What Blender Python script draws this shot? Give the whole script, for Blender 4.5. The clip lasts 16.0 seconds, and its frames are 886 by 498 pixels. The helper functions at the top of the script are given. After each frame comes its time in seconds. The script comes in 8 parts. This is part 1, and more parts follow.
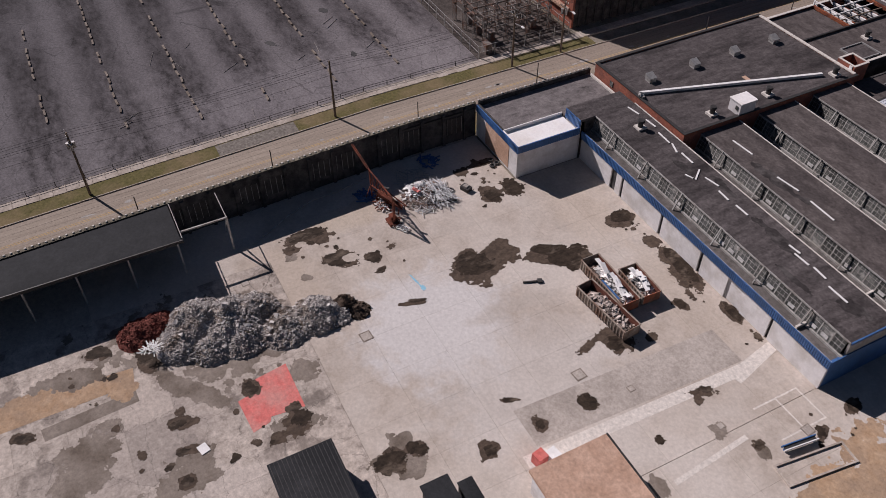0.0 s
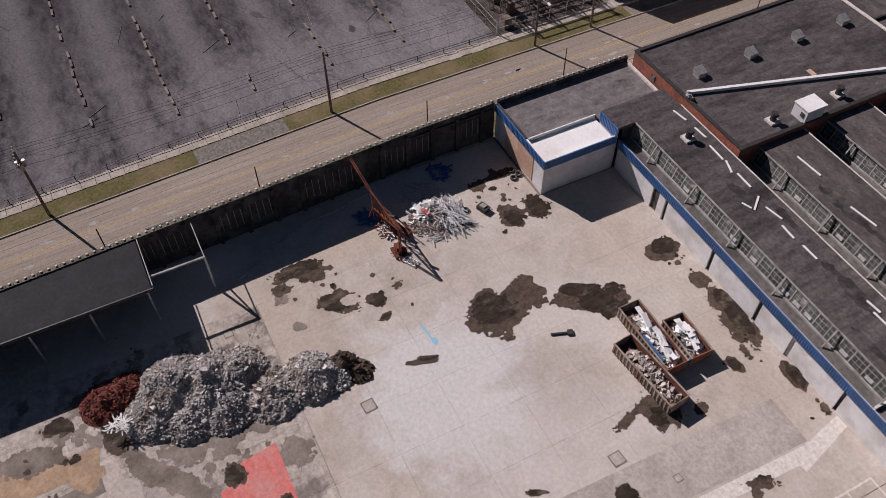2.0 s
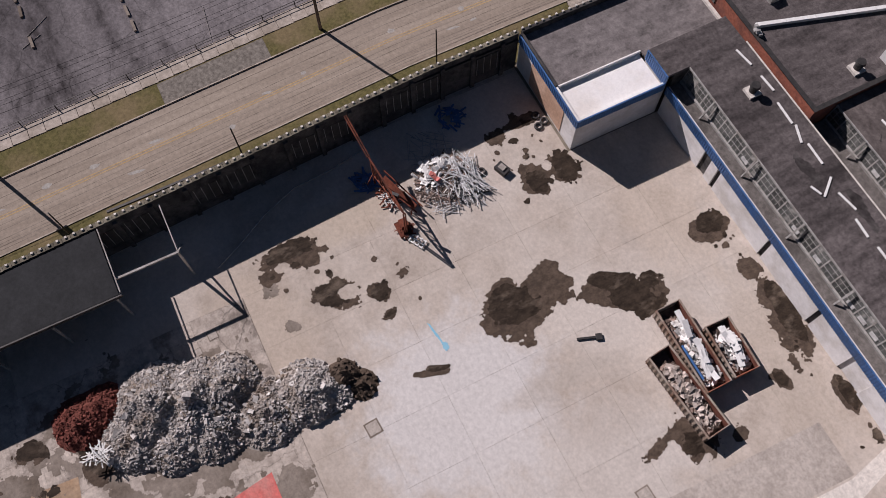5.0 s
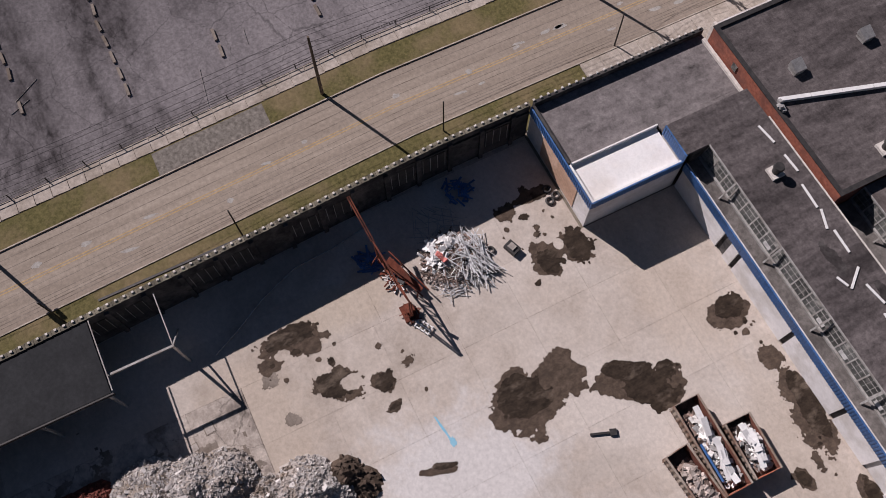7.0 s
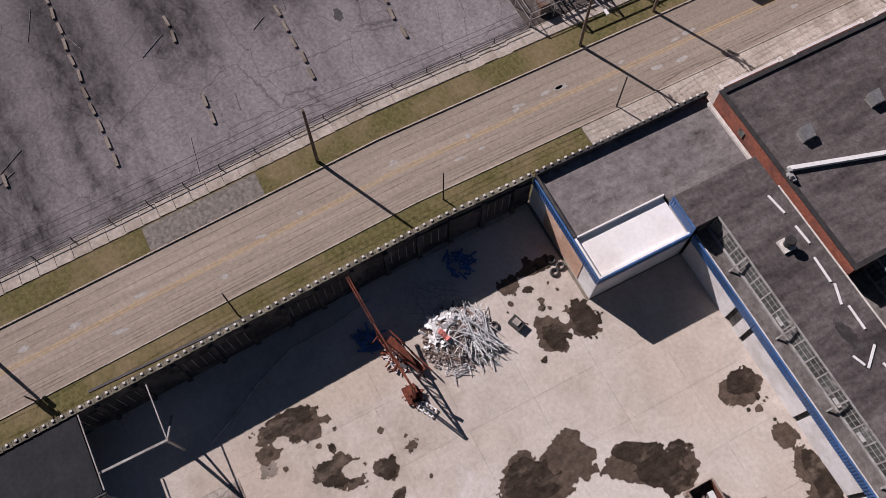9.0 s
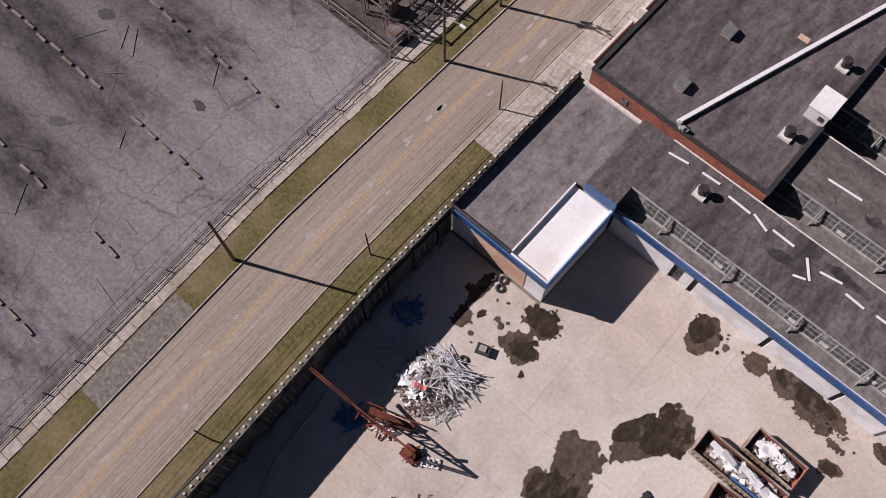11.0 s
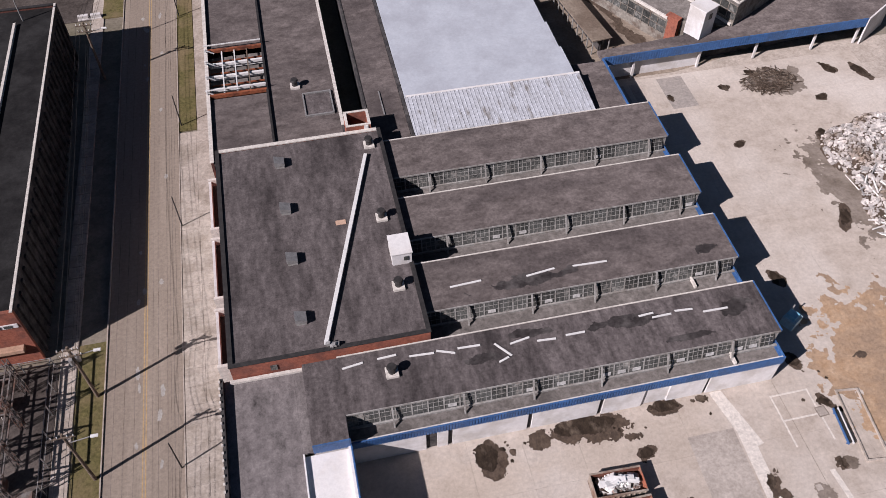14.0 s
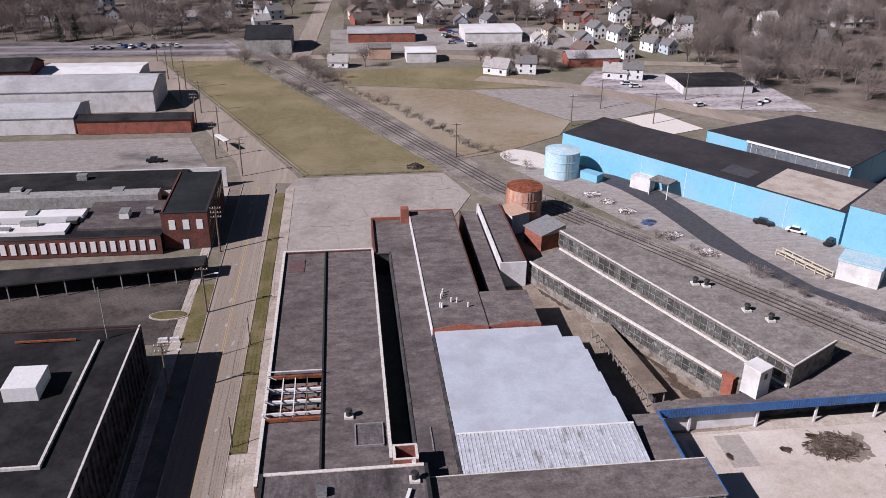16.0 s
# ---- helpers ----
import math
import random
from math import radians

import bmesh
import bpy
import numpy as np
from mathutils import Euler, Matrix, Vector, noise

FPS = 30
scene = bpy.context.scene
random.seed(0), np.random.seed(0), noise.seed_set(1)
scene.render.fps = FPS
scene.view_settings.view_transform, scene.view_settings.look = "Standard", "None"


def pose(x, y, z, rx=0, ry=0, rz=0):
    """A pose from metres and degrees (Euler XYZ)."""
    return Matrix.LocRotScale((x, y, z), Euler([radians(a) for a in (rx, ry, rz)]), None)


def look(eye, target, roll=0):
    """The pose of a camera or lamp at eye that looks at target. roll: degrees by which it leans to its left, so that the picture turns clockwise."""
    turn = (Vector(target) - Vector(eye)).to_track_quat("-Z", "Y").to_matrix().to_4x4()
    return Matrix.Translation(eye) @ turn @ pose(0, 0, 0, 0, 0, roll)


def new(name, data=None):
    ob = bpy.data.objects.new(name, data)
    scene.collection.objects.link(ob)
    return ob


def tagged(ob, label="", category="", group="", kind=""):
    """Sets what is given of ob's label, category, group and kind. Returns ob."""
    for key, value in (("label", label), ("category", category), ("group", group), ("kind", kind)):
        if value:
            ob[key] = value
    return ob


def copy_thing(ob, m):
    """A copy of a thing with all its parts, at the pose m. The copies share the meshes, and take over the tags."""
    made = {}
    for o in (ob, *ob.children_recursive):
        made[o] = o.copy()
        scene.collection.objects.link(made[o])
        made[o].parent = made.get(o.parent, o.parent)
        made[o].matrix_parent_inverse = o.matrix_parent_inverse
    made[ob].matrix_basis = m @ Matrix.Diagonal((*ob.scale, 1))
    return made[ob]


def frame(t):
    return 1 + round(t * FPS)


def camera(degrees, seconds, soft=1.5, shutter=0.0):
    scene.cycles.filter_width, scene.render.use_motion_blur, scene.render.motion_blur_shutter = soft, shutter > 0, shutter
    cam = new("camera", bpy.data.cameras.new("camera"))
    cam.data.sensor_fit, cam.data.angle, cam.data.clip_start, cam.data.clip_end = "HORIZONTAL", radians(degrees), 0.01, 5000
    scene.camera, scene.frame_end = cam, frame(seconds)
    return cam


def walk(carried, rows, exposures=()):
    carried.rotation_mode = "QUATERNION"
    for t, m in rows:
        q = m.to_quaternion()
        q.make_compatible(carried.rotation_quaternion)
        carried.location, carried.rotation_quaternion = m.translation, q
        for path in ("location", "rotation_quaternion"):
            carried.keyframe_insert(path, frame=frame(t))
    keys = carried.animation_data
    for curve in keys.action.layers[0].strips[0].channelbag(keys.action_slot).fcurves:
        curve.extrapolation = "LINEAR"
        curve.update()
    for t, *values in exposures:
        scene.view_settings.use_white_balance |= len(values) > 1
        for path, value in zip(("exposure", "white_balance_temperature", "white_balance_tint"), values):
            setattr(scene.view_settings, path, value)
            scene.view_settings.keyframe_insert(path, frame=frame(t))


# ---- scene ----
cam = camera(57.0, 16.0, soft=0.8)
PATH = [
    (0, (88.10, -49.50, 73.29), (55.97, -33.30, 38.58), -0.41),
    (0.5, (83.70, -47.59, 73.46), (52.53, -31.93, 37.64), -0.49),
    (1, (78.95, -45.44, 73.41), (48.64, -30.27, 36.66), -0.50),
    (1.5, (73.82, -43.11, 73.24), (44.28, -28.46, 35.65), -0.65),
    (2, (68.36, -40.84, 73.11), (39.87, -26.73, 34.52), -0.58),
    (2.5, (62.98, -38.82, 73.08), (36.43, -25.52, 32.85), -0.25),
    (3, (58.33, -37.05, 73.20), (34.79, -25.11, 30.73), 0.08),
    (5.5, (41.93, -29.11, 74.56), (24.78, -20.69, 28.36), -0.40),
    (6, (39.46, -28.14, 74.65), (22.54, -19.81, 28.34), -0.34),
    (6.5, (37.25, -27.21, 74.72), (20.34, -18.92, 28.40), -0.35),
    (7, (35.32, -26.36, 74.72), (18.41, -18.13, 28.39), -0.45),
    (7.5, (33.56, -25.64, 74.67), (16.60, -17.38, 28.37), -0.39),
    (8, (31.95, -25.06, 74.54), (14.78, -16.60, 28.35), -0.06),
    (10.5, (23.09, -23.49, 76.60), (8.85, -11.82, 30.11), -0.42),
    (11, (21.54, -23.73, 77.27), (9.24, -10.47, 30.66), -0.93),
    (11.5, (19.70, -24.10, 77.90), (9.84, -9.34, 31.16), -0.83),
    (12, (17.50, -24.28, 78.62), (11.26, -7.77, 31.84), -0.88),
    (12.5, (15.38, -24.49, 79.23), (13.59, -4.85, 33.28), -0.53),
    (13, (13.88, -25.07, 79.38), (17.09, -2.79, 34.73), -0.75),
    (13.5, (13.12, -25.88, 79.13), (19.06, 0.90, 37.33), -0.24),
    (14, (12.96, -26.62, 78.72), (19.93, 4.57, 40.27), 0.17),
    (14.5, (13.28, -27.21, 78.26), (20.69, 7.98, 43.52), 0.19),
    (15, (13.74, -27.73, 77.87), (20.88, 11.08, 47.17), 0.24),
    (15.5, (13.95, -28.14, 77.70), (19.90, 13.91, 51.31), 0.54),
    (16, (13.85, -28.20, 77.67), (19.38, 16.39, 55.73), 0.75),
]
walk(cam, [(t, look(eye, target, roll)) for t, eye, target, roll in PATH], [(0, 0.05, 6150, 21), (3, 0.08, 6150, 21), (8, 0.14, 6150, 21), (10.5, 0.28, 6150, 22), (12.5, 0.12, 6150, 24), (13.5, 0.08, 6100, 22), (14.5, 0.36, 6000, 20), (16, 0.28, 5800, 21)])

# ---- light ----
SUN_FROM = Vector((-1.2, -0.57, 1.0)).normalized()
world = bpy.data.worlds.new("sky_world")
scene.world = world
world.use_nodes = True
wn = world.node_tree
sky = wn.nodes.new("ShaderNodeTexSky")
sky.sky_type = "NISHITA"
sky.sun_disc = False
sky.sun_elevation = math.asin(SUN_FROM.z)
sky.sun_rotation = math.atan2(SUN_FROM.x, SUN_FROM.y)
sky.dust_density = 0.4
sky.ozone_density = 2.5
wn.links.new(sky.outputs[0], wn.nodes["Background"].inputs[0])
wn.nodes["Background"].inputs[1].default_value = 0.021
sun_data = bpy.data.lights.new("sun", "SUN")
sun_data.energy = 4.8
sun_data.angle = radians(0.5)
sun_data.color = (1.0, 0.93, 0.86)
sun = new("sun", sun_data)
sun.matrix_world = look(SUN_FROM * 300, (0, 0, 0))

# ---- materials ----


def mat(name, c1, c2, scale=3.0, rough=0.9, bump=0.15, c3=None, patch=0.08, cut=(0.45, 0.62), metal=0.0, vary=0.0, stretch=(1, 1, 1), island=0.0, speck=0.22, crack=0.0, band=None, back=0.2, rows=False, zones=()):
    """Two colours in a fine grain, a third in larger patches, and relief."""
    m = bpy.data.materials.new(name)
    m.use_nodes = True
    nt = m.node_tree
    N, L = nt.nodes.new, nt.links.new
    bs = nt.nodes["Principled BSDF"]
    geo = N("ShaderNodeNewGeometry")
    mp = N("ShaderNodeMapping")
    mp.inputs["Scale"].default_value = stretch
    L(geo.outputs["Position"], mp.inputs[0])
    n1 = N("ShaderNodeTexNoise")
    n1.inputs["Scale"].default_value = scale
    n1.inputs["Detail"].default_value = 8
    n1.inputs["Roughness"].default_value = 0.65
    L(mp.outputs[0], n1.inputs["Vector"])
    r1 = N("ShaderNodeMapRange")
    r1.inputs[1].default_value, r1.inputs[2].default_value = 0.33, 0.67
    L(n1.outputs[0], r1.inputs[0])
    mix = N("ShaderNodeMix")
    mix.data_type = "RGBA"
    mix.inputs[6].default_value, mix.inputs[7].default_value = (*c1, 1), (*c2, 1)
    L(r1.outputs[0], mix.inputs[0])
    col = mix.outputs[2]
    if c3:
        n2 = N("ShaderNodeTexNoise")
        n2.inputs["Scale"].default_value = patch
        n2.inputs["Detail"].default_value = 9
        n2.inputs["Roughness"].default_value = 0.62
        L(mp.outputs[0], n2.inputs["Vector"])
        r2 = N("ShaderNodeMapRange")
        r2.inputs[1].default_value, r2.inputs[2].default_value = cut
        L(n2.outputs[0], r2.inputs[0])
        mx = N("ShaderNodeMix")
        mx.data_type = "RGBA"
        mx.inputs[7].default_value = (*c3, 1)
        L(r2.outputs[0], mx.inputs[0])
        L(col, mx.inputs[6])
        col = mx.outputs[2]
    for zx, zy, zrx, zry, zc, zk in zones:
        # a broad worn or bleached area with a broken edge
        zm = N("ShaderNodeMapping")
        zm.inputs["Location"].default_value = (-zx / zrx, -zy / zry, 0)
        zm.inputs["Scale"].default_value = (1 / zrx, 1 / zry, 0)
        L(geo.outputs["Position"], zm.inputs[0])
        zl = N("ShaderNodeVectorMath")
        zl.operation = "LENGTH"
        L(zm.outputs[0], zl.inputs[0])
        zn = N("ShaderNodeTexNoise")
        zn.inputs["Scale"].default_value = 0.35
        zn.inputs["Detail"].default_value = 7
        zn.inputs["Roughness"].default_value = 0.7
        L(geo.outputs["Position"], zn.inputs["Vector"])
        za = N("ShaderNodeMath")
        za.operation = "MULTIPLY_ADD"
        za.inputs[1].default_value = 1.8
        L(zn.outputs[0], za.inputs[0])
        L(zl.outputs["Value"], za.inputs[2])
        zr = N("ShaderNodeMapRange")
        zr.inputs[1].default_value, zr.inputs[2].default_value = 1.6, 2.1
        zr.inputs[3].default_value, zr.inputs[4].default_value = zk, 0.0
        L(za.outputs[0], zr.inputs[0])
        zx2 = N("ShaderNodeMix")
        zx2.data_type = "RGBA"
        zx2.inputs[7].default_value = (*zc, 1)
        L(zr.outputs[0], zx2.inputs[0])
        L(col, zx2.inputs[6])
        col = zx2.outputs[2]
    if rows:
        # paler driving lanes between the parking rows
        sy = N("ShaderNodeSeparateXYZ")
        L(geo.outputs["Position"], sy.inputs[0])
        k1 = N("ShaderNodeMath")
        k1.operation = "MULTIPLY_ADD"
        k1.inputs[1].default_value, k1.inputs[2].default_value = math.tau / 11.25, 1.5 * math.tau / 11.25 - 1.57
        L(sy.outputs[1], k1.inputs[0])
        k2 = N("ShaderNodeMath")
        k2.operation = "SINE"
        L(k1.outputs[0], k2.inputs[0])
        k3 = N("ShaderNodeMapRange")
        k3.inputs[1].default_value, k3.inputs[2].default_value, k3.inputs[4].default_value = 0.0, 1.0, 0.75
        L(k2.outputs[0], k3.inputs[0])
        k4 = N("ShaderNodeMath")
        k4.operation = "MULTIPLY"
        L(k3.outputs[0], k4.inputs[0])
        k4.inputs[1].default_value = 0.8
        mr = N("ShaderNodeMix")
        mr.data_type = "RGBA"
        mr.inputs[7].default_value = (0.4, 0.362, 0.36, 1)
        L(k4.outputs[0], mr.inputs[0])
        L(col, mr.inputs[6])
        col = mr.outputs[2]
    if band:
        # a wash of the third colour towards a line x = band, broken up by noise
        sep = N("ShaderNodeSeparateXYZ")
        L(geo.outputs["Position"], sep.inputs[0])
        rb = N("ShaderNodeMapRange")
        rb.inputs[1].default_value, rb.inputs[2].default_value, rb.inputs[4].default_value = band[0], band[1], 0.55
        L(sep.outputs[0], rb.inputs[0])
        wob = N("ShaderNodeMath")
        wob.operation = "MULTIPLY"
        L(rb.outputs[0], wob.inputs[0])
        L(r1.outputs[0], wob.inputs[1])
        mb = N("ShaderNodeMix")
        mb.data_type = "RGBA"
        mb.inputs[7].default_value = (*band[2], 1)
        L(wob.outputs[0], mb.inputs[0])
        L(col, mb.inputs[6])
        col = mb.outputs[2]
    if crack:
        vo = N("ShaderNodeTexVoronoi")
        vo.feature = "DISTANCE_TO_EDGE"
        vo.inputs["Scale"].default_value = crack
        warp = N("ShaderNodeVectorMath")
        warp.operation = "MULTIPLY_ADD"
        warp.inputs[1].default_value = (1.6, 1.6, 0)
        L(n1.outputs["Color"], warp.inputs[0])
        L(geo.outputs["Position"], warp.inputs[2])
        L(warp.outputs[0], vo.inputs["Vector"])
        rc = N("ShaderNodeMapRange")
        rc.inputs[1].default_value, rc.inputs[2].default_value = 0.002, 0.008
        rc.inputs[3].default_value, rc.inputs[4].default_value = 0.62, 1.0
        L(vo.outputs["Distance"], rc.inputs[0])
        mc = N("ShaderNodeMix")
        mc.data_type, mc.blend_type = "RGBA", "MULTIPLY"
        mc.inputs[0].default_value = 1.0
        L(col, mc.inputs[6])
        L(rc.outputs[0], mc.inputs[7])
        col = mc.outputs[2]
    if speck:
        n3 = N("ShaderNodeTexNoise")
        n3.inputs["Scale"].default_value = 2.3
        n3.inputs["Detail"].default_value = 6
        n3.inputs["Roughness"].default_value = 0.8
        L(geo.outputs["Position"], n3.inputs["Vector"])
        r3 = N("ShaderNodeMapRange")
        r3.inputs[1].default_value, r3.inputs[2].default_value = 0.35, 0.65
        r3.inputs[3].default_value, r3.inputs[4].default_value = 1 - speck, 1 + speck
        r3.clamp = False
        L(n3.outputs[0], r3.inputs[0])
        m3 = N("ShaderNodeMix")
        m3.data_type, m3.blend_type = "RGBA", "MULTIPLY"
        m3.inputs[0].default_value = 1.0
        L(col, m3.inputs[6])
        L(r3.outputs[0], m3.inputs[7])
        col = m3.outputs[2]
    if vary or island:
        src = N("ShaderNodeObjectInfo").outputs["Random"] if vary else geo.outputs["Random Per Island"]
        amount = vary or island
        rv = N("ShaderNodeMapRange")
        rv.inputs[3].default_value, rv.inputs[4].default_value = 1 - amount, 1 + amount
        L(src, rv.inputs[0])
        hs = N("ShaderNodeHueSaturation")
        L(rv.outputs[0], hs.inputs["Value"])
        L(col, hs.inputs["Color"])
        col = hs.outputs[0]
    L(col, bs.inputs["Base Color"])
    bs.inputs["Roughness"].default_value = rough
    bs.inputs["Metallic"].default_value = metal
    if rough > 0.7:
        bs.inputs["Diffuse Roughness"].default_value = back
    bs.inputs["Specular IOR Level"].default_value = 0.12 if rough > 0.7 else 0.4
    if bump:
        b = N("ShaderNodeBump")
        b.inputs["Strength"].default_value = bump
        b.inputs["Distance"].default_value = 0.05
        L(n1.outputs[0], b.inputs["Height"])
        L(b.outputs[0], bs.inputs["Normal"])
    return m


M_GROUND = mat("dry_winter_ground", (0.17, 0.145, 0.115), (0.27, 0.235, 0.19), 0.35, c3=(0.14, 0.13, 0.08), patch=0.015)
M_LOT = mat("old_lot_asphalt", (0.06, 0.05, 0.051), (0.165, 0.144, 0.145), 0.8, c3=(0.29, 0.26, 0.26), patch=0.1, cut=(0.42, 0.72), stretch=(0.5, 1, 1), crack=0.16, speck=0.3, band=(-46, -19, (0.44, 0.4, 0.4)), back=0.9, rows=True, zones=((-24, -12, 9, 26, (0.44, 0.4, 0.4), 0.5),))
M_LOT2 = mat("pale_lot_asphalt", (0.235, 0.21, 0.192), (0.37, 0.335, 0.308), 0.9, c3=(0.13, 0.117, 0.108), patch=0.07, cut=(0.53, 0.68), stretch=(0.5, 1, 1), speck=0.25)
M_PAD = mat("bare_pad_concrete", (0.31, 0.272, 0.24), (0.41, 0.365, 0.325), 0.6, c3=(0.25, 0.217, 0.19), patch=0.09, cut=(0.5, 0.7), crack=0.12, speck=0.16)
M_ROAD = mat("worn_road", (0.285, 0.236, 0.19), (0.39, 0.328, 0.268), 1.2, c3=(0.27, 0.222, 0.18), patch=0.09, stretch=(1, 0.06, 1), speck=0.17)
M_WALKWAY = mat("pavement_concrete", (0.4, 0.345, 0.295), (0.5, 0.44, 0.38), 2.0, c3=(0.34, 0.29, 0.24), patch=0.3, vary=0.05)
M_GRASS = mat("winter_grass", (0.085, 0.078, 0.03), (0.17, 0.145, 0.062), 2.5, rough=1.0, c3=(0.2, 0.155, 0.085), patch=0.16, bump=0.6)
M_FIELD = mat("field_grass", (0.15, 0.127, 0.066), (0.22, 0.186, 0.102), 0.7, rough=1.0, c3=(0.25, 0.205, 0.12), patch=0.05, bump=0.3, speck=0.3)
M_DRYFIELD = mat("dry_field", (0.22, 0.175, 0.115), (0.3, 0.24, 0.165), 0.5, rough=1.0, c3=(0.33, 0.28, 0.215), patch=0.025)
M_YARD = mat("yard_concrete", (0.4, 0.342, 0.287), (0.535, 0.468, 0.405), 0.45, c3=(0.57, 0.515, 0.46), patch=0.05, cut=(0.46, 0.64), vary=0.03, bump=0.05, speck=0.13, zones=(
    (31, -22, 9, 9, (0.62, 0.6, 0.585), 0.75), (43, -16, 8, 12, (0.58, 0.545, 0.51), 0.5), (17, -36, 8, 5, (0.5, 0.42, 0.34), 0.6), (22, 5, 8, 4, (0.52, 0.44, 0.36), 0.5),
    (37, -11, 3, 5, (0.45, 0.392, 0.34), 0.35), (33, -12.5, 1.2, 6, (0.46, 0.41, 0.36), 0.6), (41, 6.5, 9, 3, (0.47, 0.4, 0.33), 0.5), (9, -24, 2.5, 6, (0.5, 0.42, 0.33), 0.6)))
M_YARDJOINT = mat("yard_joint", (0.36, 0.31, 0.262), (0.5, 0.438, 0.38), 0.5)
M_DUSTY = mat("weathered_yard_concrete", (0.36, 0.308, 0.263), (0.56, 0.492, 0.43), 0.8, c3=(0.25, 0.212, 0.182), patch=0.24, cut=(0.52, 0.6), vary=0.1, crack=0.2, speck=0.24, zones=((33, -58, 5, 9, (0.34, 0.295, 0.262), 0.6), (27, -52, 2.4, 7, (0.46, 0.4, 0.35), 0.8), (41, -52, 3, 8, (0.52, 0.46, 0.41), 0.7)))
M_STAIN = mat("wet_dirt_stain", (0.02, 0.014, 0.01), (0.058, 0.042, 0.03), 1.5, rough=0.8, c3=(0.14, 0.108, 0.082), patch=0.5, cut=(0.53, 0.66), stretch=(1, 0.5, 1))
M_STAINMID = mat("brown_dirt_stain", (0.062, 0.045, 0.033), (0.125, 0.092, 0.07), 1.8, rough=0.9, c3=(0.07, 0.052, 0.04), patch=0.6, cut=(0.52, 0.64), stretch=(1, 0.6, 1))
M_STAINLIGHT = mat("damp_stain", (0.21, 0.175, 0.145), (0.3, 0.255, 0.215), 1.2, rough=0.85, c3=(0.15, 0.12, 0.095), patch=0.3)
M_RUSTSOIL = mat("rusty_soil", (0.38, 0.25, 0.15), (0.47, 0.34, 0.23), 0.9, c3=(0.32, 0.23, 0.16), patch=0.2)
M_REDFLOOR = mat("red_painted_floor", (0.5, 0.1, 0.085), (0.62, 0.16, 0.135), 1.0, rough=0.7, c3=(0.5, 0.2, 0.17), patch=0.3)
M_PATCH = mat("old_floor_patch", (0.3, 0.27, 0.245), (0.37, 0.33, 0.295), 0.9, rough=0.85)
M_PALE = mat("pale_floor_strip", (0.6, 0.55, 0.495), (0.68, 0.63, 0.57), 0.9)
M_ROOF = mat("tar_roof", (0.077, 0.066, 0.065), (0.162, 0.141, 0.138), 1.3, c3=(0.042, 0.036, 0.036), patch=0.24, cut=(0.5, 0.7), stretch=(1.0, 0.3, 1), speck=0.34, back=0.9)
M_ROOFPALE = mat("mottled_tar_roof", (0.145, 0.128, 0.126), (0.28, 0.252, 0.245), 0.8, c3=(0.06, 0.053, 0.052), patch=0.4, cut=(0.54, 0.68), stretch=(1, 0.45, 1), speck=0.3, back=0.5)
M_ROOF2 = mat("brown_tar_roof", (0.085, 0.071, 0.067), (0.172, 0.147, 0.139), 0.9, c3=(0.064, 0.054, 0.053), patch=0.15, cut=(0.5, 0.7), stretch=(0.45, 0.8, 1), speck=0.3, back=0.9)
M_GRAVEL = mat("gravel_roof", (0.125, 0.112, 0.103), (0.215, 0.195, 0.181), 1.0, c3=(0.105, 0.095, 0.088), patch=0.22, cut=(0.5, 0.68), speck=0.3, back=0.9)
M_BLACKROOF = mat("black_roof", (0.013, 0.0125, 0.013), (0.026, 0.025, 0.025), 0.7, rough=0.8, c3=(0.042, 0.041, 0.041), patch=0.1)
M_SHEDROOF = mat("dark_shed_roof", (0.024, 0.025, 0.027), (0.036, 0.037, 0.04), 0.5, rough=0.75, c3=(0.02, 0.021, 0.023), patch=0.09)
M_WHITEROOF = mat("white_roof_coating", (0.74, 0.72, 0.7), (0.82, 0.8, 0.78), 0.8, rough=0.6, c3=(0.68, 0.64, 0.6), patch=0.2, speck=0.07)
M_PALEROOF = mat("pale_blue_roof_coating", (0.46, 0.49, 0.535), (0.53, 0.56, 0.605), 0.5, rough=0.6, c3=(0.42, 0.44, 0.48), patch=0.14, speck=0.07)
M_PEELROOF = mat("peeling_roof_coating", (0.53, 0.55, 0.59), (0.42, 0.43, 0.45), 1.6, rough=0.7, c3=(0.26, 0.245, 0.235), patch=0.9, cut=(0.56, 0.66), stretch=(1, 0.25, 1))
M_BLUE = mat("blue_metal_fascia", (0.045, 0.12, 0.29), (0.06, 0.15, 0.35), 1.5, rough=0.45, c3=(0.05, 0.11, 0.24), patch=0.4)
M_WHITEWALL = mat("white_painted_wall", (0.62, 0.6, 0.59), (0.7, 0.68, 0.67), 0.9, rough=0.8, c3=(0.53, 0.5, 0.47), patch=0.35, speck=0.07)
# dark walls; on sides turned from the sun this colour carries the shade
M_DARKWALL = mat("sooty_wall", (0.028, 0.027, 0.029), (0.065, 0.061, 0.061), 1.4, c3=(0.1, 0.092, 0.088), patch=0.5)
M_BRICK = mat("red_brick", (0.26, 0.09, 0.06), (0.36, 0.135, 0.09), 3.0, c3=(0.2, 0.085, 0.065), patch=0.4)
M_DARKBRICK = mat("dark_brick", (0.11, 0.045, 0.035), (0.19, 0.075, 0.055), 2.0, c3=(0.09, 0.05, 0.045), patch=0.4)
M_COPING = mat("pale_coping", (0.55, 0.51, 0.46), (0.66, 0.62, 0.57), 1.5, rough=0.8)
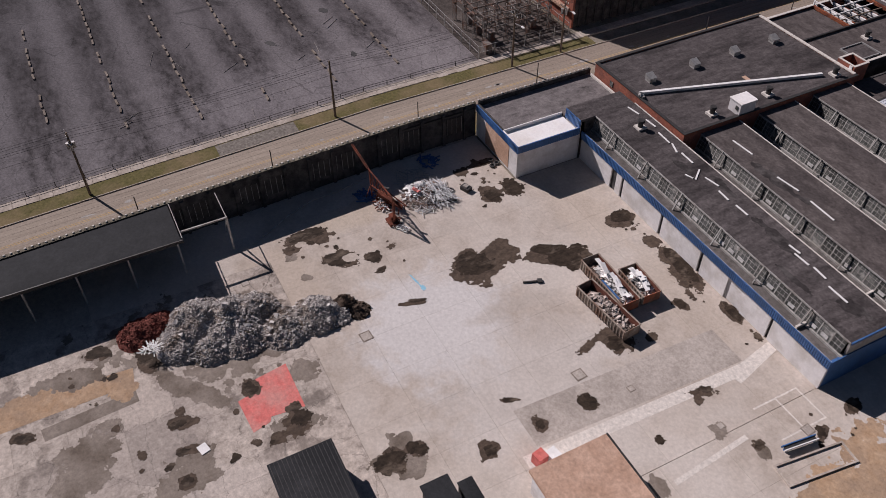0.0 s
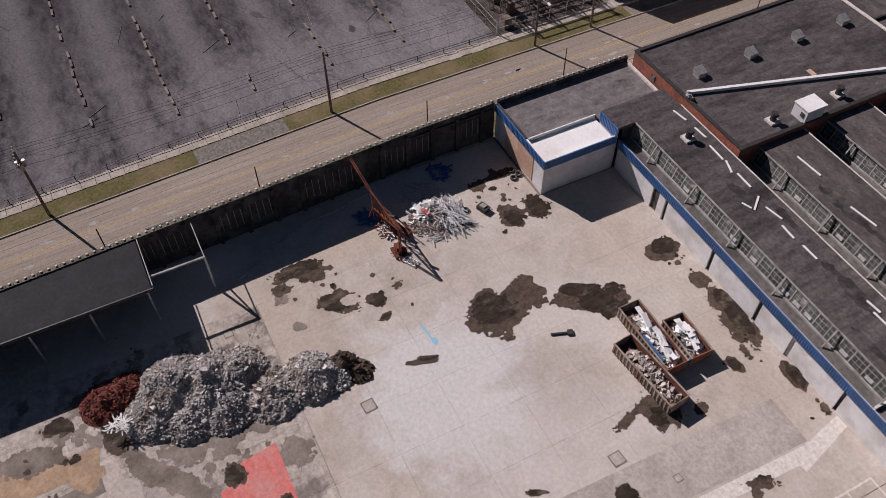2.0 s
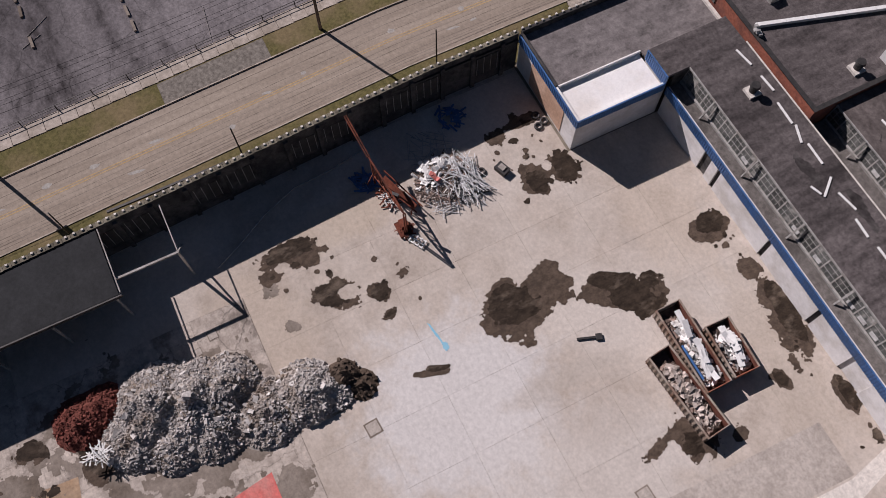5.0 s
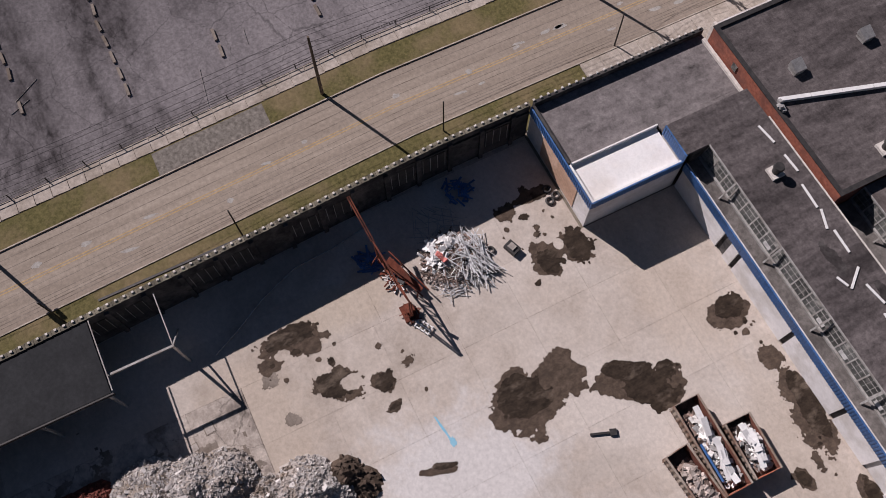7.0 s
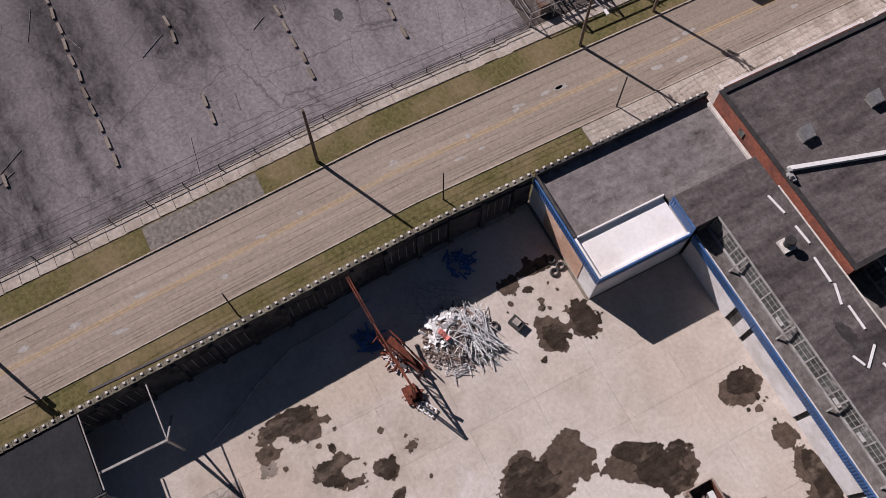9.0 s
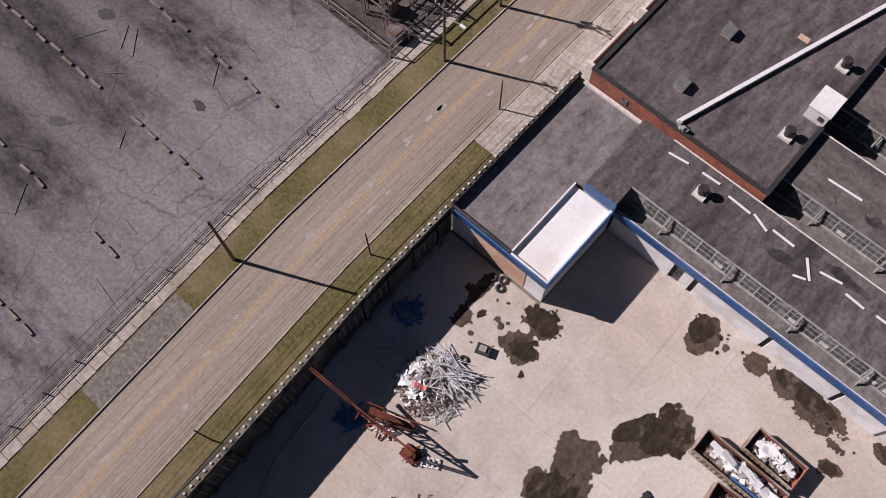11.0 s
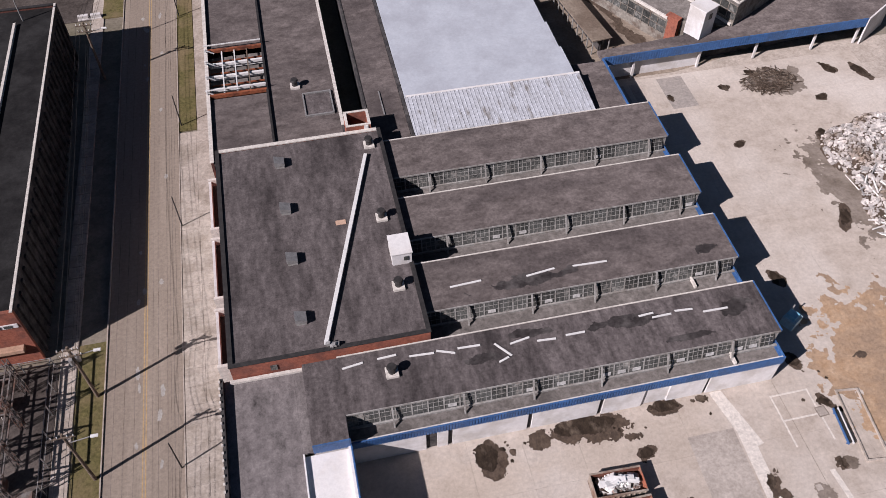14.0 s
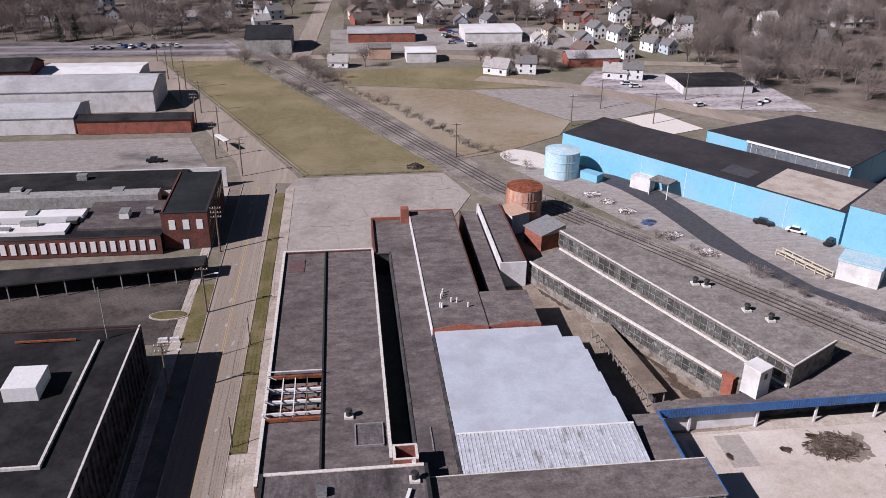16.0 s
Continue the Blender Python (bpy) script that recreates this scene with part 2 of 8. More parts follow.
# dark metal, also used as the fill of openings and unlit interiors
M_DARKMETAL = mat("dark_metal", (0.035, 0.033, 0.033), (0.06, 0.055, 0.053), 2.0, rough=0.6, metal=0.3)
M_METAL = mat("grey_metal", (0.3, 0.29, 0.28), (0.42, 0.41, 0.4), 2.0, rough=0.5, metal=0.4)
M_RUST = mat("rusty_steel", (0.2, 0.06, 0.03), (0.32, 0.11, 0.055), 2.5, rough=0.85, c3=(0.12, 0.045, 0.03), patch=0.8)
M_WOOD = mat("weathered_wood", (0.13, 0.1, 0.075), (0.22, 0.17, 0.13), 2.0, rough=0.9)
M_FRAME = mat("window_frame_paint", (0.27, 0.26, 0.245), (0.4, 0.387, 0.366), 2.0, rough=0.7, c3=(0.24, 0.22, 0.2), patch=0.8)
M_OLDFRAME = mat("rusty_window_frame", (0.2, 0.18, 0.155), (0.31, 0.285, 0.25), 2.0, rough=0.8, c3=(0.14, 0.11, 0.09), patch=0.6)
M_HATCH = mat("purple_brown_sheet", (0.11, 0.065, 0.065), (0.16, 0.1, 0.095), 1.5, rough=0.8)
M_ROOFSTAIN = mat("sooty_roof_stain", (0.028, 0.024, 0.024), (0.06, 0.053, 0.052), 1.2, c3=(0.1, 0.09, 0.087), patch=0.5)
M_STRIP = mat("repaired_concrete", (0.41, 0.362, 0.318), (0.49, 0.438, 0.39), 0.9, c3=(0.36, 0.316, 0.276), patch=0.2)
M_PANE = mat("dirty_glass", (0.05, 0.052, 0.05), (0.12, 0.12, 0.112), 1.8, rough=0.25, c3=(0.3, 0.29, 0.27), patch=0.8, cut=(0.55, 0.7), vary=0.45, bump=0.0)
M_WHITEBOARD = mat("white_board", (0.66, 0.65, 0.63), (0.76, 0.75, 0.73), 2.0, rough=0.7, speck=0.07)
M_GREYBOARD = mat("dusty_white_board", (0.36, 0.35, 0.34), (0.58, 0.57, 0.55), 1.5, rough=0.8)
M_CYAN = mat("cyan_metal_wall", (0.19, 0.45, 0.6), (0.22, 0.5, 0.65), 0.6, rough=0.6, c3=(0.25, 0.47, 0.58), patch=0.1, speck=0.08)
M_TANROOF = mat("tan_roof", (0.47, 0.31, 0.225), (0.55, 0.38, 0.285), 0.8, c3=(0.42, 0.27, 0.19), patch=0.25)
M_DIRT = mat("courtyard_dirt", (0.24, 0.195, 0.15), (0.33, 0.275, 0.22), 0.9, rough=1.0, c3=(0.17, 0.13, 0.1), patch=0.09)
M_BALLAST = mat("rail_ballast", (0.13, 0.108, 0.094), (0.23, 0.198, 0.174), 1.2, rough=1.0, c3=(0.3, 0.262, 0.23), patch=0.1, speck=0.35)
M_FRESHASPHALT = mat("asphalt_drive", (0.055, 0.055, 0.062), (0.08, 0.08, 0.088), 0.8)
M_YELLOWLINE = mat("faded_road_line", (0.5, 0.34, 0.15), (0.4, 0.3, 0.19), 1.5)
M_WHITELINE = mat("faded_white_line", (0.42, 0.4, 0.37), (0.34, 0.31, 0.28), 1.5)

# ---- building helpers ----


def box(bm, x0, x1, y0, y1, z0, z1, m=None):
    vs = [bm.verts.new((x, y, z)) for z in (z0, z1) for x, y in ((x0, y0), (x1, y0), (x1, y1), (x0, y1))]
    for f in ((3, 2, 1, 0), (4, 5, 6, 7), (0, 1, 5, 4), (1, 2, 6, 5), (2, 3, 7, 6), (3, 0, 4, 7)):
        bm.faces.new([vs[i] for i in f])
    if m is not None:
        for v in vs:
            v.co = m @ v.co
    return vs


def bar(bm, a, b, w, h=None):
    """A square bar from a to b."""
    a, b = Vector(a), Vector(b)
    h = h or w
    d = b - a
    q = d.to_track_quat("Z", "Y").to_matrix().to_4x4()
    box(bm, -w / 2, w / 2, -h / 2, h / 2, 0, d.length, Matrix.Translation(a) @ q)


def tube(bm, a, b, r0, r1=None, n=8):
    """A round, tapering bar with closed ends."""
    a, b = Vector(a), Vector(b)
    r1 = r0 if r1 is None else r1
    q = (b - a).to_track_quat("Z", "Y").to_matrix()
    rings = []
    for p, r in ((a, r0), (b, r1)):
        rings.append([bm.verts.new(p + q @ Vector((r * math.cos(k * math.tau / n), r * math.sin(k * math.tau / n), 0))) for k in range(n)])
    for k in range(n):
        bm.faces.new((rings[0][k], rings[0][(k + 1) % n], rings[1][(k + 1) % n], rings[1][k]))
    bm.faces.new(rings[0][::-1])
    bm.faces.new(rings[1])


def prism(bm, pts, z0, z1):
    """A prism over a polygon; z1 may be one height or one for each corner."""
    n = len(pts)
    area = sum(pts[i][0] * pts[(i + 1) % n][1] - pts[(i + 1) % n][0] * pts[i][1] for i in range(n))
    tops = list(z1) if isinstance(z1, (list, tuple)) else [z1] * n
    if area < 0:
        pts, tops = list(pts)[::-1], tops[::-1]
    lo = [bm.verts.new((p[0], p[1], z0)) for p in pts]
    hi = [bm.verts.new((p[0], p[1], z)) for p, z in zip(pts, tops)]
    bm.faces.new(lo[::-1])
    bm.faces.new(hi)
    for i in range(n):
        j = (i + 1) % n
        bm.faces.new((lo[i], lo[j], hi[j], hi[i]))


def part(name, bm, material, parent=None, label=""):
    me = bpy.data.meshes.new(name)
    bm.to_mesh(me)
    bm.free()
    me.materials.append(material)
    ob = new(name, me)
    ob.parent = parent
    if label:
        ob["label"] = label
    return ob


def thing(name, label, category, at=(0, 0, 0), rz=0.0, group="", kind=""):
    ob = new(name)
    ob.matrix_basis = pose(*at, 0, 0, rz)
    ob.empty_display_size = 0.5
    return tagged(ob, label, category, group, kind)


def setting(name, bm, material, label, category="ground"):
    return tagged(part(name, bm, material), label, category, kind="structure")


def flat(pts, z, thick=0.3):
    bm = bmesh.new()
    prism(bm, pts, z - thick, z)
    return bm


def rect(x0, x1, y0, y1):
    return [(x0, y0), (x1, y0), (x1, y1), (x0, y1)]


def boxpart(name, material, parent, x0, x1, y0, y1, z0, z1, label=""):
    bm = bmesh.new()
    box(bm, x0, x1, y0, y1, z0, z1)
    return part(name, bm, material, parent, label)


def edge_strip(bm, a, b, z0, z1, w, out=0.0):
    """An upright strip of thickness w along a-b, shifted out to the right of the way."""
    a, b = Vector((*a, 0)), Vector((*b, 0))
    d = (b - a).normalized()
    nrm = Vector((d.y, -d.x, 0))
    p = [a + nrm * out, b + nrm * out, b + nrm * (out + w), a + nrm * (out + w)]
    prism(bm, [(q.x, q.y) for q in p], z0, z1)


def building(name, label, pts, h, wall_m, roof_m, parapet=0.3, coping=M_COPING, base=0.0, category="building", rim=0.25):
    """Walls with thickness up to the roof slab, a rim round it; corners counter-clockwise."""
    t = thing(name, label, category)
    for i in range(len(pts)):
        bm = bmesh.new()
        a, b = pts[i], pts[(i + 1) % len(pts)]
        edge_strip(bm, a, b, base, h - 0.25 if not parapet else h + parapet, 0.3, -0.3)
        part("wall", bm, wall_m, t)
        if parapet:
            bm = bmesh.new()
            edge_strip(bm, a, b, h + parapet + 0.003, h + parapet + 0.08, 0.36, -0.33)
            part("coping", bm, coping, t)
    part("roof", flat(pts if not parapet else inset(pts, 0.29), h, 0.25), roof_m, t)
    return t


def inset(pts, d):
    """The polygon with each edge moved inwards by d; corners counter-clockwise."""
    out = []
    n = len(pts)
    for i in range(n):
        p, q, r = Vector(pts[i - 1]), Vector(pts[i]), Vector(pts[(i + 1) % n])
        u, v = (q - p).normalized(), (r - q).normalized()
        n1, n2 = Vector((-u.y, u.x)), Vector((-v.y, v.x))
        k = n1 + n2
        out.append(tuple(q + k * (d / max(0.2, 1 + n1.dot(n2)))))
    return out


def street_x(y):
    """How far the street and its wall lean over to the east in the south."""
    return max(0.0, -0.05 * (y + 10))


def strip(x0, x1, ys, z, thick=0.3):
    pts = [(x0 + street_x(y), y) for y in ys] + [(x1 + street_x(y), y) for y in reversed(ys)]
    return flat(pts, z, thick)

# ---- ground ----
M_DIRTDARK = mat("dark_gravel_ground", (0.05, 0.041, 0.036), (0.095, 0.08, 0.071), 0.9, c3=(0.13, 0.11, 0.098), patch=0.1, speck=0.35)
M_RUBBLEGRIT = mat("verge_gravel", (0.13, 0.114, 0.098), (0.27, 0.243, 0.212), 2.6, bump=0.5)
setting("ground", flat(rect(-2600, 2600, -1500, 4200), -0.12, 1.0), M_GROUND, "dry brown winter ground reaching to the horizon")
YS = [-150, -10, 60, 172]
setting("road", strip(-13.2, -4.9, YS, 0.0), M_ROAD, "worn pale tan two-lane asphalt street", "road")
setting("parking_lot", flat([(-150, -150), (-11.4, -150), (-18.4, -10), (-18.4, 11.2), (-150, 11.2)], -0.02, 0.2), M_LOT, "cracked dark empty parking lot with rows of kerb stops", "parking lot")
setting("substation_ground", flat(rect(-60, -18.4, 11.3, 30), -0.03, 0.2), M_DIRTDARK, "rough brown gravelly ground under the substation")
setting("grass_verge_west", strip(-16.3, -13.35, [-150, -10, 32], 0.06), M_GRASS, "strip of dry winter grass beside the street", "grass")
setting("grass_verge_east", strip(-4.75, -2.3, [-150, -10, 9.7], 0.06), M_GRASS, "strip of dry winter grass along the old wall", "grass")
setting("grass_verge_north", flat(rect(-4.7, -2.3, 66.5, 165), 0.06), M_GRASS, "strip of green-brown grass along the street", "grass")
setting("grass_verge_northwest", flat(rect(-16.6, -13.4, 97, 118), 0.06), M_GRASS, "short strip of winter grass by the side lot", "grass")
setting("gravel_verge", strip(-16.2, -13.4, [-35.5, -23], 0.075), M_RUBBLEGRIT, "pale gravel patch in the verge", "gravel")
setting("pavement_base_west", strip(-18.3, -16.4, [-150, -10, 60, 170], 0.03), M_YARDJOINT, "dark joints of the concrete pavement", "pavement")
setting("pavement_base_east", flat(rect(-4.75, -0.05, 9.8, 66), 0.03), M_YARDJOINT, "dark joints of the wide concrete pavement", "pavement")
setting("pavement_north", flat(rect(-2.2, -0.1, 66.1, 168), 0.07), M_WALKWAY, "narrow concrete pavement beside the factory", "pavement")
setting("pavement_wall_foot", strip(-2.2, -0.1, [-150, -10, 9.6], 0.05), M_GRASS, "narrow grassy foot of the old wall", "grass")
setting("kerb_west", strip(-13.34, -13.21, YS, 0.14), M_WALKWAY, "concrete kerb on the far side of the street", "kerb")
setting("kerb_east", strip(-4.89, -4.76, [-150, -10, 60, 168], 0.14), M_WALKWAY, "concrete kerb on the factory side of the street", "kerb")
setting("road_bend", flat([(-13.2, 172.1), (0.5, 172.1), (0.5, 176), (-58, 315), (-69, 315), (-17, 190)], -0.01, 0.2), M_ROAD, "pale street bending past the grass field", "road")
setting("yard_base", flat([(0.3, -10), (6.8, -150), (140, -150), (140, 20), (112, 66), (58.6, 66), (58.6, 11.4), (12.2, 11.4), (12.2, 0.2), (0.3, 0.2)], -0.05, 0.06), M_YARDJOINT, "dark joints between the yard's concrete slabs", "yard")
setting("side_lot", flat(rect(-60, -18.4, 97, 124), 0.0, 0.1), M_DIRTDARK, "brown asphalt side lot with faded marks", "parking lot")
setting("north_lot", flat([(-19, 172), (-110, 172), (-110, 212), (-33, 212)], -0.02, 0.1), M_LOT2, "pale worn asphalt lot with tyre-dark bays", "parking lot")
setting("north_pad", flat([(-2, 121), (17, 121), (36, 142), (44, 160), (39, 176), (0, 175), (-2, 168)], 0.0, 0.1), M_PAD, "bare tan concrete pad at the factory's north end", "pad")
setting("grass_field", flat([(1.8, 176.6), (39.6, 177.4), (-29.6, 313.3), (-61.0, 314.8)], 0.02, 0.1), M_FIELD, "long mown olive-brown grass field", "field")
setting("dry_field", flat([(46, 187), (61, 193), (78.1, 204.8), (85.3, 218.7), (58.1, 258.6), (32, 264.4), (13, 268)], 0.02, 0.1), M_DRYFIELD, "dry tan field beside the railway", "field")
setting("dry_field_far", flat([(13, 270), (32, 265.6), (58, 260), (92, 262), (72, 291), (36, 293.5), (3, 290)], 0.02, 0.1), M_FIELD, "faded grass lot before the houses", "field")
setting("grey_lot", flat([(58.8, 258.8), (95, 258.6), (123, 231.7), (112, 226), (103, 220.6), (86, 219)], 0.03, 0.1), M_LOT2, "pale grey gravel lot beside the field", "lot")
setting("courtyard", flat([(51.5, 64.2), (69.5, 64.2), (79, 66), (58, 122), (44, 120), (44, 86), (51.5, 82)], 0.0, 0.1), M_DIRT, "bare brown dirt courtyard between factory wings", "yard")
setting("east_yard_strip", flat([(108, 84), (140, 40), (170, 60), (122, 128), (74, 184), (58, 178)], 0.01, 0.1), M_LOT2, "pale gravelly concrete strip before the cyan warehouse", "yard")
setting("asphalt_drive", flat([(127, 68), (130, 72), (114, 94.8), (105.6, 105.3), (99.6, 121.8), (95.5, 146.2), (92, 160), (88, 169), (79.5, 172), (76, 172), (83, 160), (87.4, 148.3), (91.7, 126.8), (99.4, 109.5), (111.6, 91.1)], 0.06, 0.1), M_FRESHASPHALT, "curving dark asphalt drive along the railway", "drive")
setting("rail_bed", flat([(150, 10), (158, 16), (57, 166), (18, 248), (-32, 356), (-40, 353), (8, 246), (47, 160), (104, 80)], 0.09, 0.2), M_BALLAST, "brown ballast bed of the railway", "railway")


def rails():
    t = thing("railway_track", "rusty steel rails on the brown ballast bed", "railway", kind="structure")
    line = [(152, 14), (106, 83), (52, 164), (13, 248), (-37, 355)]
    for off in (-1.9, -0.45, 0.9, 2.35):
        bm = bmesh.new()
        for a, b in zip(line, line[1:]):
            d = Vector((b[0] - a[0], b[1] - a[1], 0)).normalized()
            nrm = Vector((d.y, -d.x, 0)) * off
            bar(bm, Vector((*a, 0.15)) + nrm, Vector((*b, 0.15)) + nrm, 0.16, 0.16)
        part("rail", bm, M_DARKMETAL, t)


rails()

# ---- street wall of the vanished hall ----


M_CAP = mat("mossy_wall_cap", (0.1, 0.09, 0.07), (0.24, 0.215, 0.165), 1.6, vary=0.3)


def street_wall():
    t = thing("old_factory_wall", "tall dark remnant wall with pale coping stones along the street", "wall", kind="structure")
    ys = [-150, -110, -80, -60, -40, -25, -10, 0.3]
    for a, b in zip(ys, ys[1:]):
        bm = bmesh.new()
        prism(bm, [(street_x(a), a), (street_x(a) + 0.38, a), (street_x(b) + 0.38, b), (street_x(b), b)], 0, 5.7)
        part("wall_section", bm, M_DARKWALL, t)
    # pilasters, rails and blind panels on the yard side
    y = -1.6
    n = 0
    while y > -100:
        x = street_x(y) + 0.38
        boxpart("pilaster", M_DARKWALL, t, x + 0.003, x + 0.3, y - 0.22, y + 0.22, 0, 5.4)
        if n % 3 != 1:
            boxpart("window_panel", M_DARKMETAL, t, x + 0.004, x + 0.1, y - 3.0, y - 0.5, 1.6, 4.3)
            for k in range(4):
                boxpart("mullion", M_FRAME, t, x + 0.101, x + 0.15, y - 0.55 - k * 0.8, y - 0.5 - k * 0.8, 1.6, 4.3)
        y -= 3.5
        n += 1
    boxpart("ledge", M_DARKMETAL, t, 0.384, 0.6, -44, 0.2, 4.7, 4.95)
    # two coping stones a metre
    y = 0.0
    bm = bmesh.new()
    box(bm, -0.1, 0.1, -0.11, 0.11, 0.05, 0.2)
    me = part("coping_stone", bm, M_COPING, t)
    me.location = (street_x(0), 0, 5.705)
    data = me.data
    bm = bmesh.new()
    box(bm, -0.16, 0.36, -0.385, 0.385, 0, 0.06)
    cap = part("cap_slab", bm, M_CAP, t)
    cap.location = (street_x(0), 0, 5.704)
    n = 0
    while n < 150:
        y -= 0.8
        n += 1
        o = new("coping_stone", data)
        o.parent = t
        o.location = (street_x(y), y, 5.705)
        o = new("cap_slab", cap.data)
        o.parent = t
        o.location = (street_x(y) + 0.01 * (n % 3), y, 5.704)
    bm = bmesh.new()
    while y > -149:
        y -= 0.8
        box(bm, street_x(y) - 0.14, street_x(y) + 0.14, y - 0.11, y + 0.11, 5.705, 5.905)
    tagged(part("coping_row", bm, M_COPING, t), kind="stuff")


street_wall()


def dark_shed():
    t = thing("open_shed", "long open shed with a smooth dark roof against the old wall", "shed")
    bm = bmesh.new()
    prism(bm, [(0.4 + street_x(-45), -45.4), (9.3, -45.4), (9.7, -150), (0.4 + street_x(-150), -150)], 5.3, [5.62, 5.5, 5.5, 5.62])
    part("roof", bm, M_SHEDROOF, t)
    bm = bmesh.new()
    box(bm, 9.36, 9.5, -149, -45.2, 5.1, 5.52)
    part("gutter", bm, M_DARKMETAL, t)
    for k in range(12):
        boxpart("post", M_METAL, t, 9.05, 9.25, -46 - k * 6.0, -45.8 - k * 6.0, 0, 5.1)
    # bare frame beyond the roof's end
    for a, b, w in (((7.65, -45.2, 5.3), (7.65, -39.2, 5.3), 0.2), ((2.2, -39.3, 5.3), (7.65, -39.3, 5.3), 0.1), ((2.3, -45.2, 5.72), (9.2, -45.2, 5.6), 0.1)):
        bm = bmesh.new()
        bar(bm, a, b, w)
        part("beam", bm, M_FRAME, t)
    for x, y in ((7.65, -39.3),):
        bm = bmesh.new()
        bar(bm, (x, y, 0), (x, y, 5.3), 0.22)
        part("post", bm, M_METAL, t)
    bm = bmesh.new()
    bar(bm, (4.2, -39.3, 0), (7.6, -39.3, 5.2), 0.16)
    part("brace", bm, M_METAL, t)


dark_shed()

# ---- factory: gate block ----


def ribs(bm, a, b, z0, z1, step=0.3, deep=0.06):
    """Standing ribs on a fascia along a-b, out to the right of the way."""
    a, b = Vector(a), Vector(b)
    n = int((b - a).length / step)
    d = (b - a).normalized()
    for k in range(n):
        p = a + d * (k + 0.25) * step
        q = p + d * step * 0.5
        edge_strip(bm, (p.x, p.y), (q.x, q.y), z0, z1, deep, 0.12)


def fascia(parent, a, b, z0, z1):
    bm = bmesh.new()
    edge_strip(bm, a, b, z0, z1, 0.12, 0.003)
    ribs(bm, a, b, z0 + 0.003, z1 - 0.003)
    part("fascia", bm, M_BLUE, parent, "ribbed blue metal fascia")


def gate_block():
    t = thing("gate_block", "low flat-roofed block with blue fascia and white entrance roof", "building")
    boxpart("wall", M_WHITEWALL, t, 0.4, 12.1, 0.5, 0.8, 0, 4.6, "white and brick south wall")
    boxpart("wall", M_WHITEWALL, t, 11.8, 12.1, 0.803, 10.6, 0, 4.6, "pale wall of the entrance")
    boxpart("wall", M_DARKWALL, t, 0.0, 0.35, 0.81, 20.5, 0, 5.8)
    boxpart("brick_panel", M_TANROOF, t, 3.2, 9.8, 0.44, 0.497, 0.3, 4.2, "tan brick panel")
    boxpart("roof", M_ROOFPALE, t, 0.36, 7.45, 0.9, 20.5, 4.7, 5.0, "dark worn tar roof")
    boxpart("roof", M_ROOFPALE, t, 7.46, 8.5, 10.8, 20.5, 4.7, 4.995)
    boxpart("white_roof", M_WHITEROOF, t, 7.62, 11.85, 0.9, 10.5, 4.5, 4.85, "bright white coated roof")
    boxpart("upstand", M_WHITEROOF, t, 7.46, 7.61, 0.85, 10.6, 4.6, 5.3)
    boxpart("parapet", M_WHITEROOF, t, 7.62, 12.1, 0.6, 0.82, 4.603, 5.35)
    boxpart("parapet", M_WHITEROOF, t, 11.87, 12.1, 0.823, 10.5, 4.603, 5.35)
    boxpart("parapet", M_DARKWALL, t, 0.36, 7.455, 0.6, 0.88, 4.605, 5.45)
    fascia(t, (0.35, 0.5), (12.22, 0.5), 4.35, 5.5)
    fascia(t, (12.1, 0.5), (12.1, 10.65), 4.35, 5.5)
    boxpart("coping", M_COPING, t, 1.0, 8.4, 20.0, 20.35, 5.03, 5.35, "broken pale coping")


gate_block()

# coping stones along the street side of the gate block
row = thing("street_parapet", "dark street parapet with pale coping stones", "wall", kind="structure")
bm = bmesh.new()
box(bm, -0.1, 0.1, -0.11, 0.11, 0, 0.16)
first = part("coping_stone", bm, M_COPING, row)
first.location = (0, 0.9, 5.805)
for k in range(1, 25):
    o = new("coping_stone", first.data)
    o.parent = row
    o.location = (0, 0.9 + 0.8 * k, 5.805)


def sloped(bm, x0, x1, y0, y1, za, zb, thick):
    """A slab from height za at y0 to zb at y1."""
    vs = [bm.verts.new(p) for p in ((x0, y0, za - thick), (x1, y0, za - thick), (x1, y1, zb - thick), (x0, y1, zb - thick), (x0, y0, za), (x1, y0, za), (x1, y1, zb), (x0, y1, zb))]
    for f in ((3, 2, 1, 0), (4, 5, 6, 7), (0, 1, 5, 4), (1, 2, 6, 5), (2, 3, 7, 6), (3, 0, 4, 7)):
        bm.faces.new([vs[i] for i in f])


def link_block():
    t = thing("link_block", "narrow dark-roofed block with a ribbed blue gable", "building")
    bm = bmesh.new()
    prism(bm, rect(8.55, 8.75, 10.85, 19.85), 0, [6.34, 6.34, 6.34, 6.34])
    part("wall", bm, M_DARKWALL, t)
    boxpart("wall", M_WHITEWALL, t, 8.55, 12.1, 10.68, 10.84, 0, 6.2)
    boxpart("wall", M_DARKWALL, t, 11.9, 12.1, 11.5, 13.4, 4.2, 6.2)
    boxpart("roof", M_ROOF, t, 8.5, 12.09, 10.7, 13.24, 6.21, 6.6, "dark tar roof")
    bm = bmesh.new()
    sloped(bm, 8.5, 12.09, 13.25, 19.9, 6.6, 6.6, 0.25)
    part("roof", bm, M_ROOF, t, "sloping dark tar roof")
    fascia(t, (8.5, 10.68), (12.2, 10.68), 5.1, 6.55)


link_block()

# ---- factory: saw-tooth hall ----
PERIOD = 10.4
HALL_E = 58.7


def strut(bm, x, y):
    bar(bm, (x, y - 0.12, 6.6), (x, y - 1.15, 4.3), 0.16)


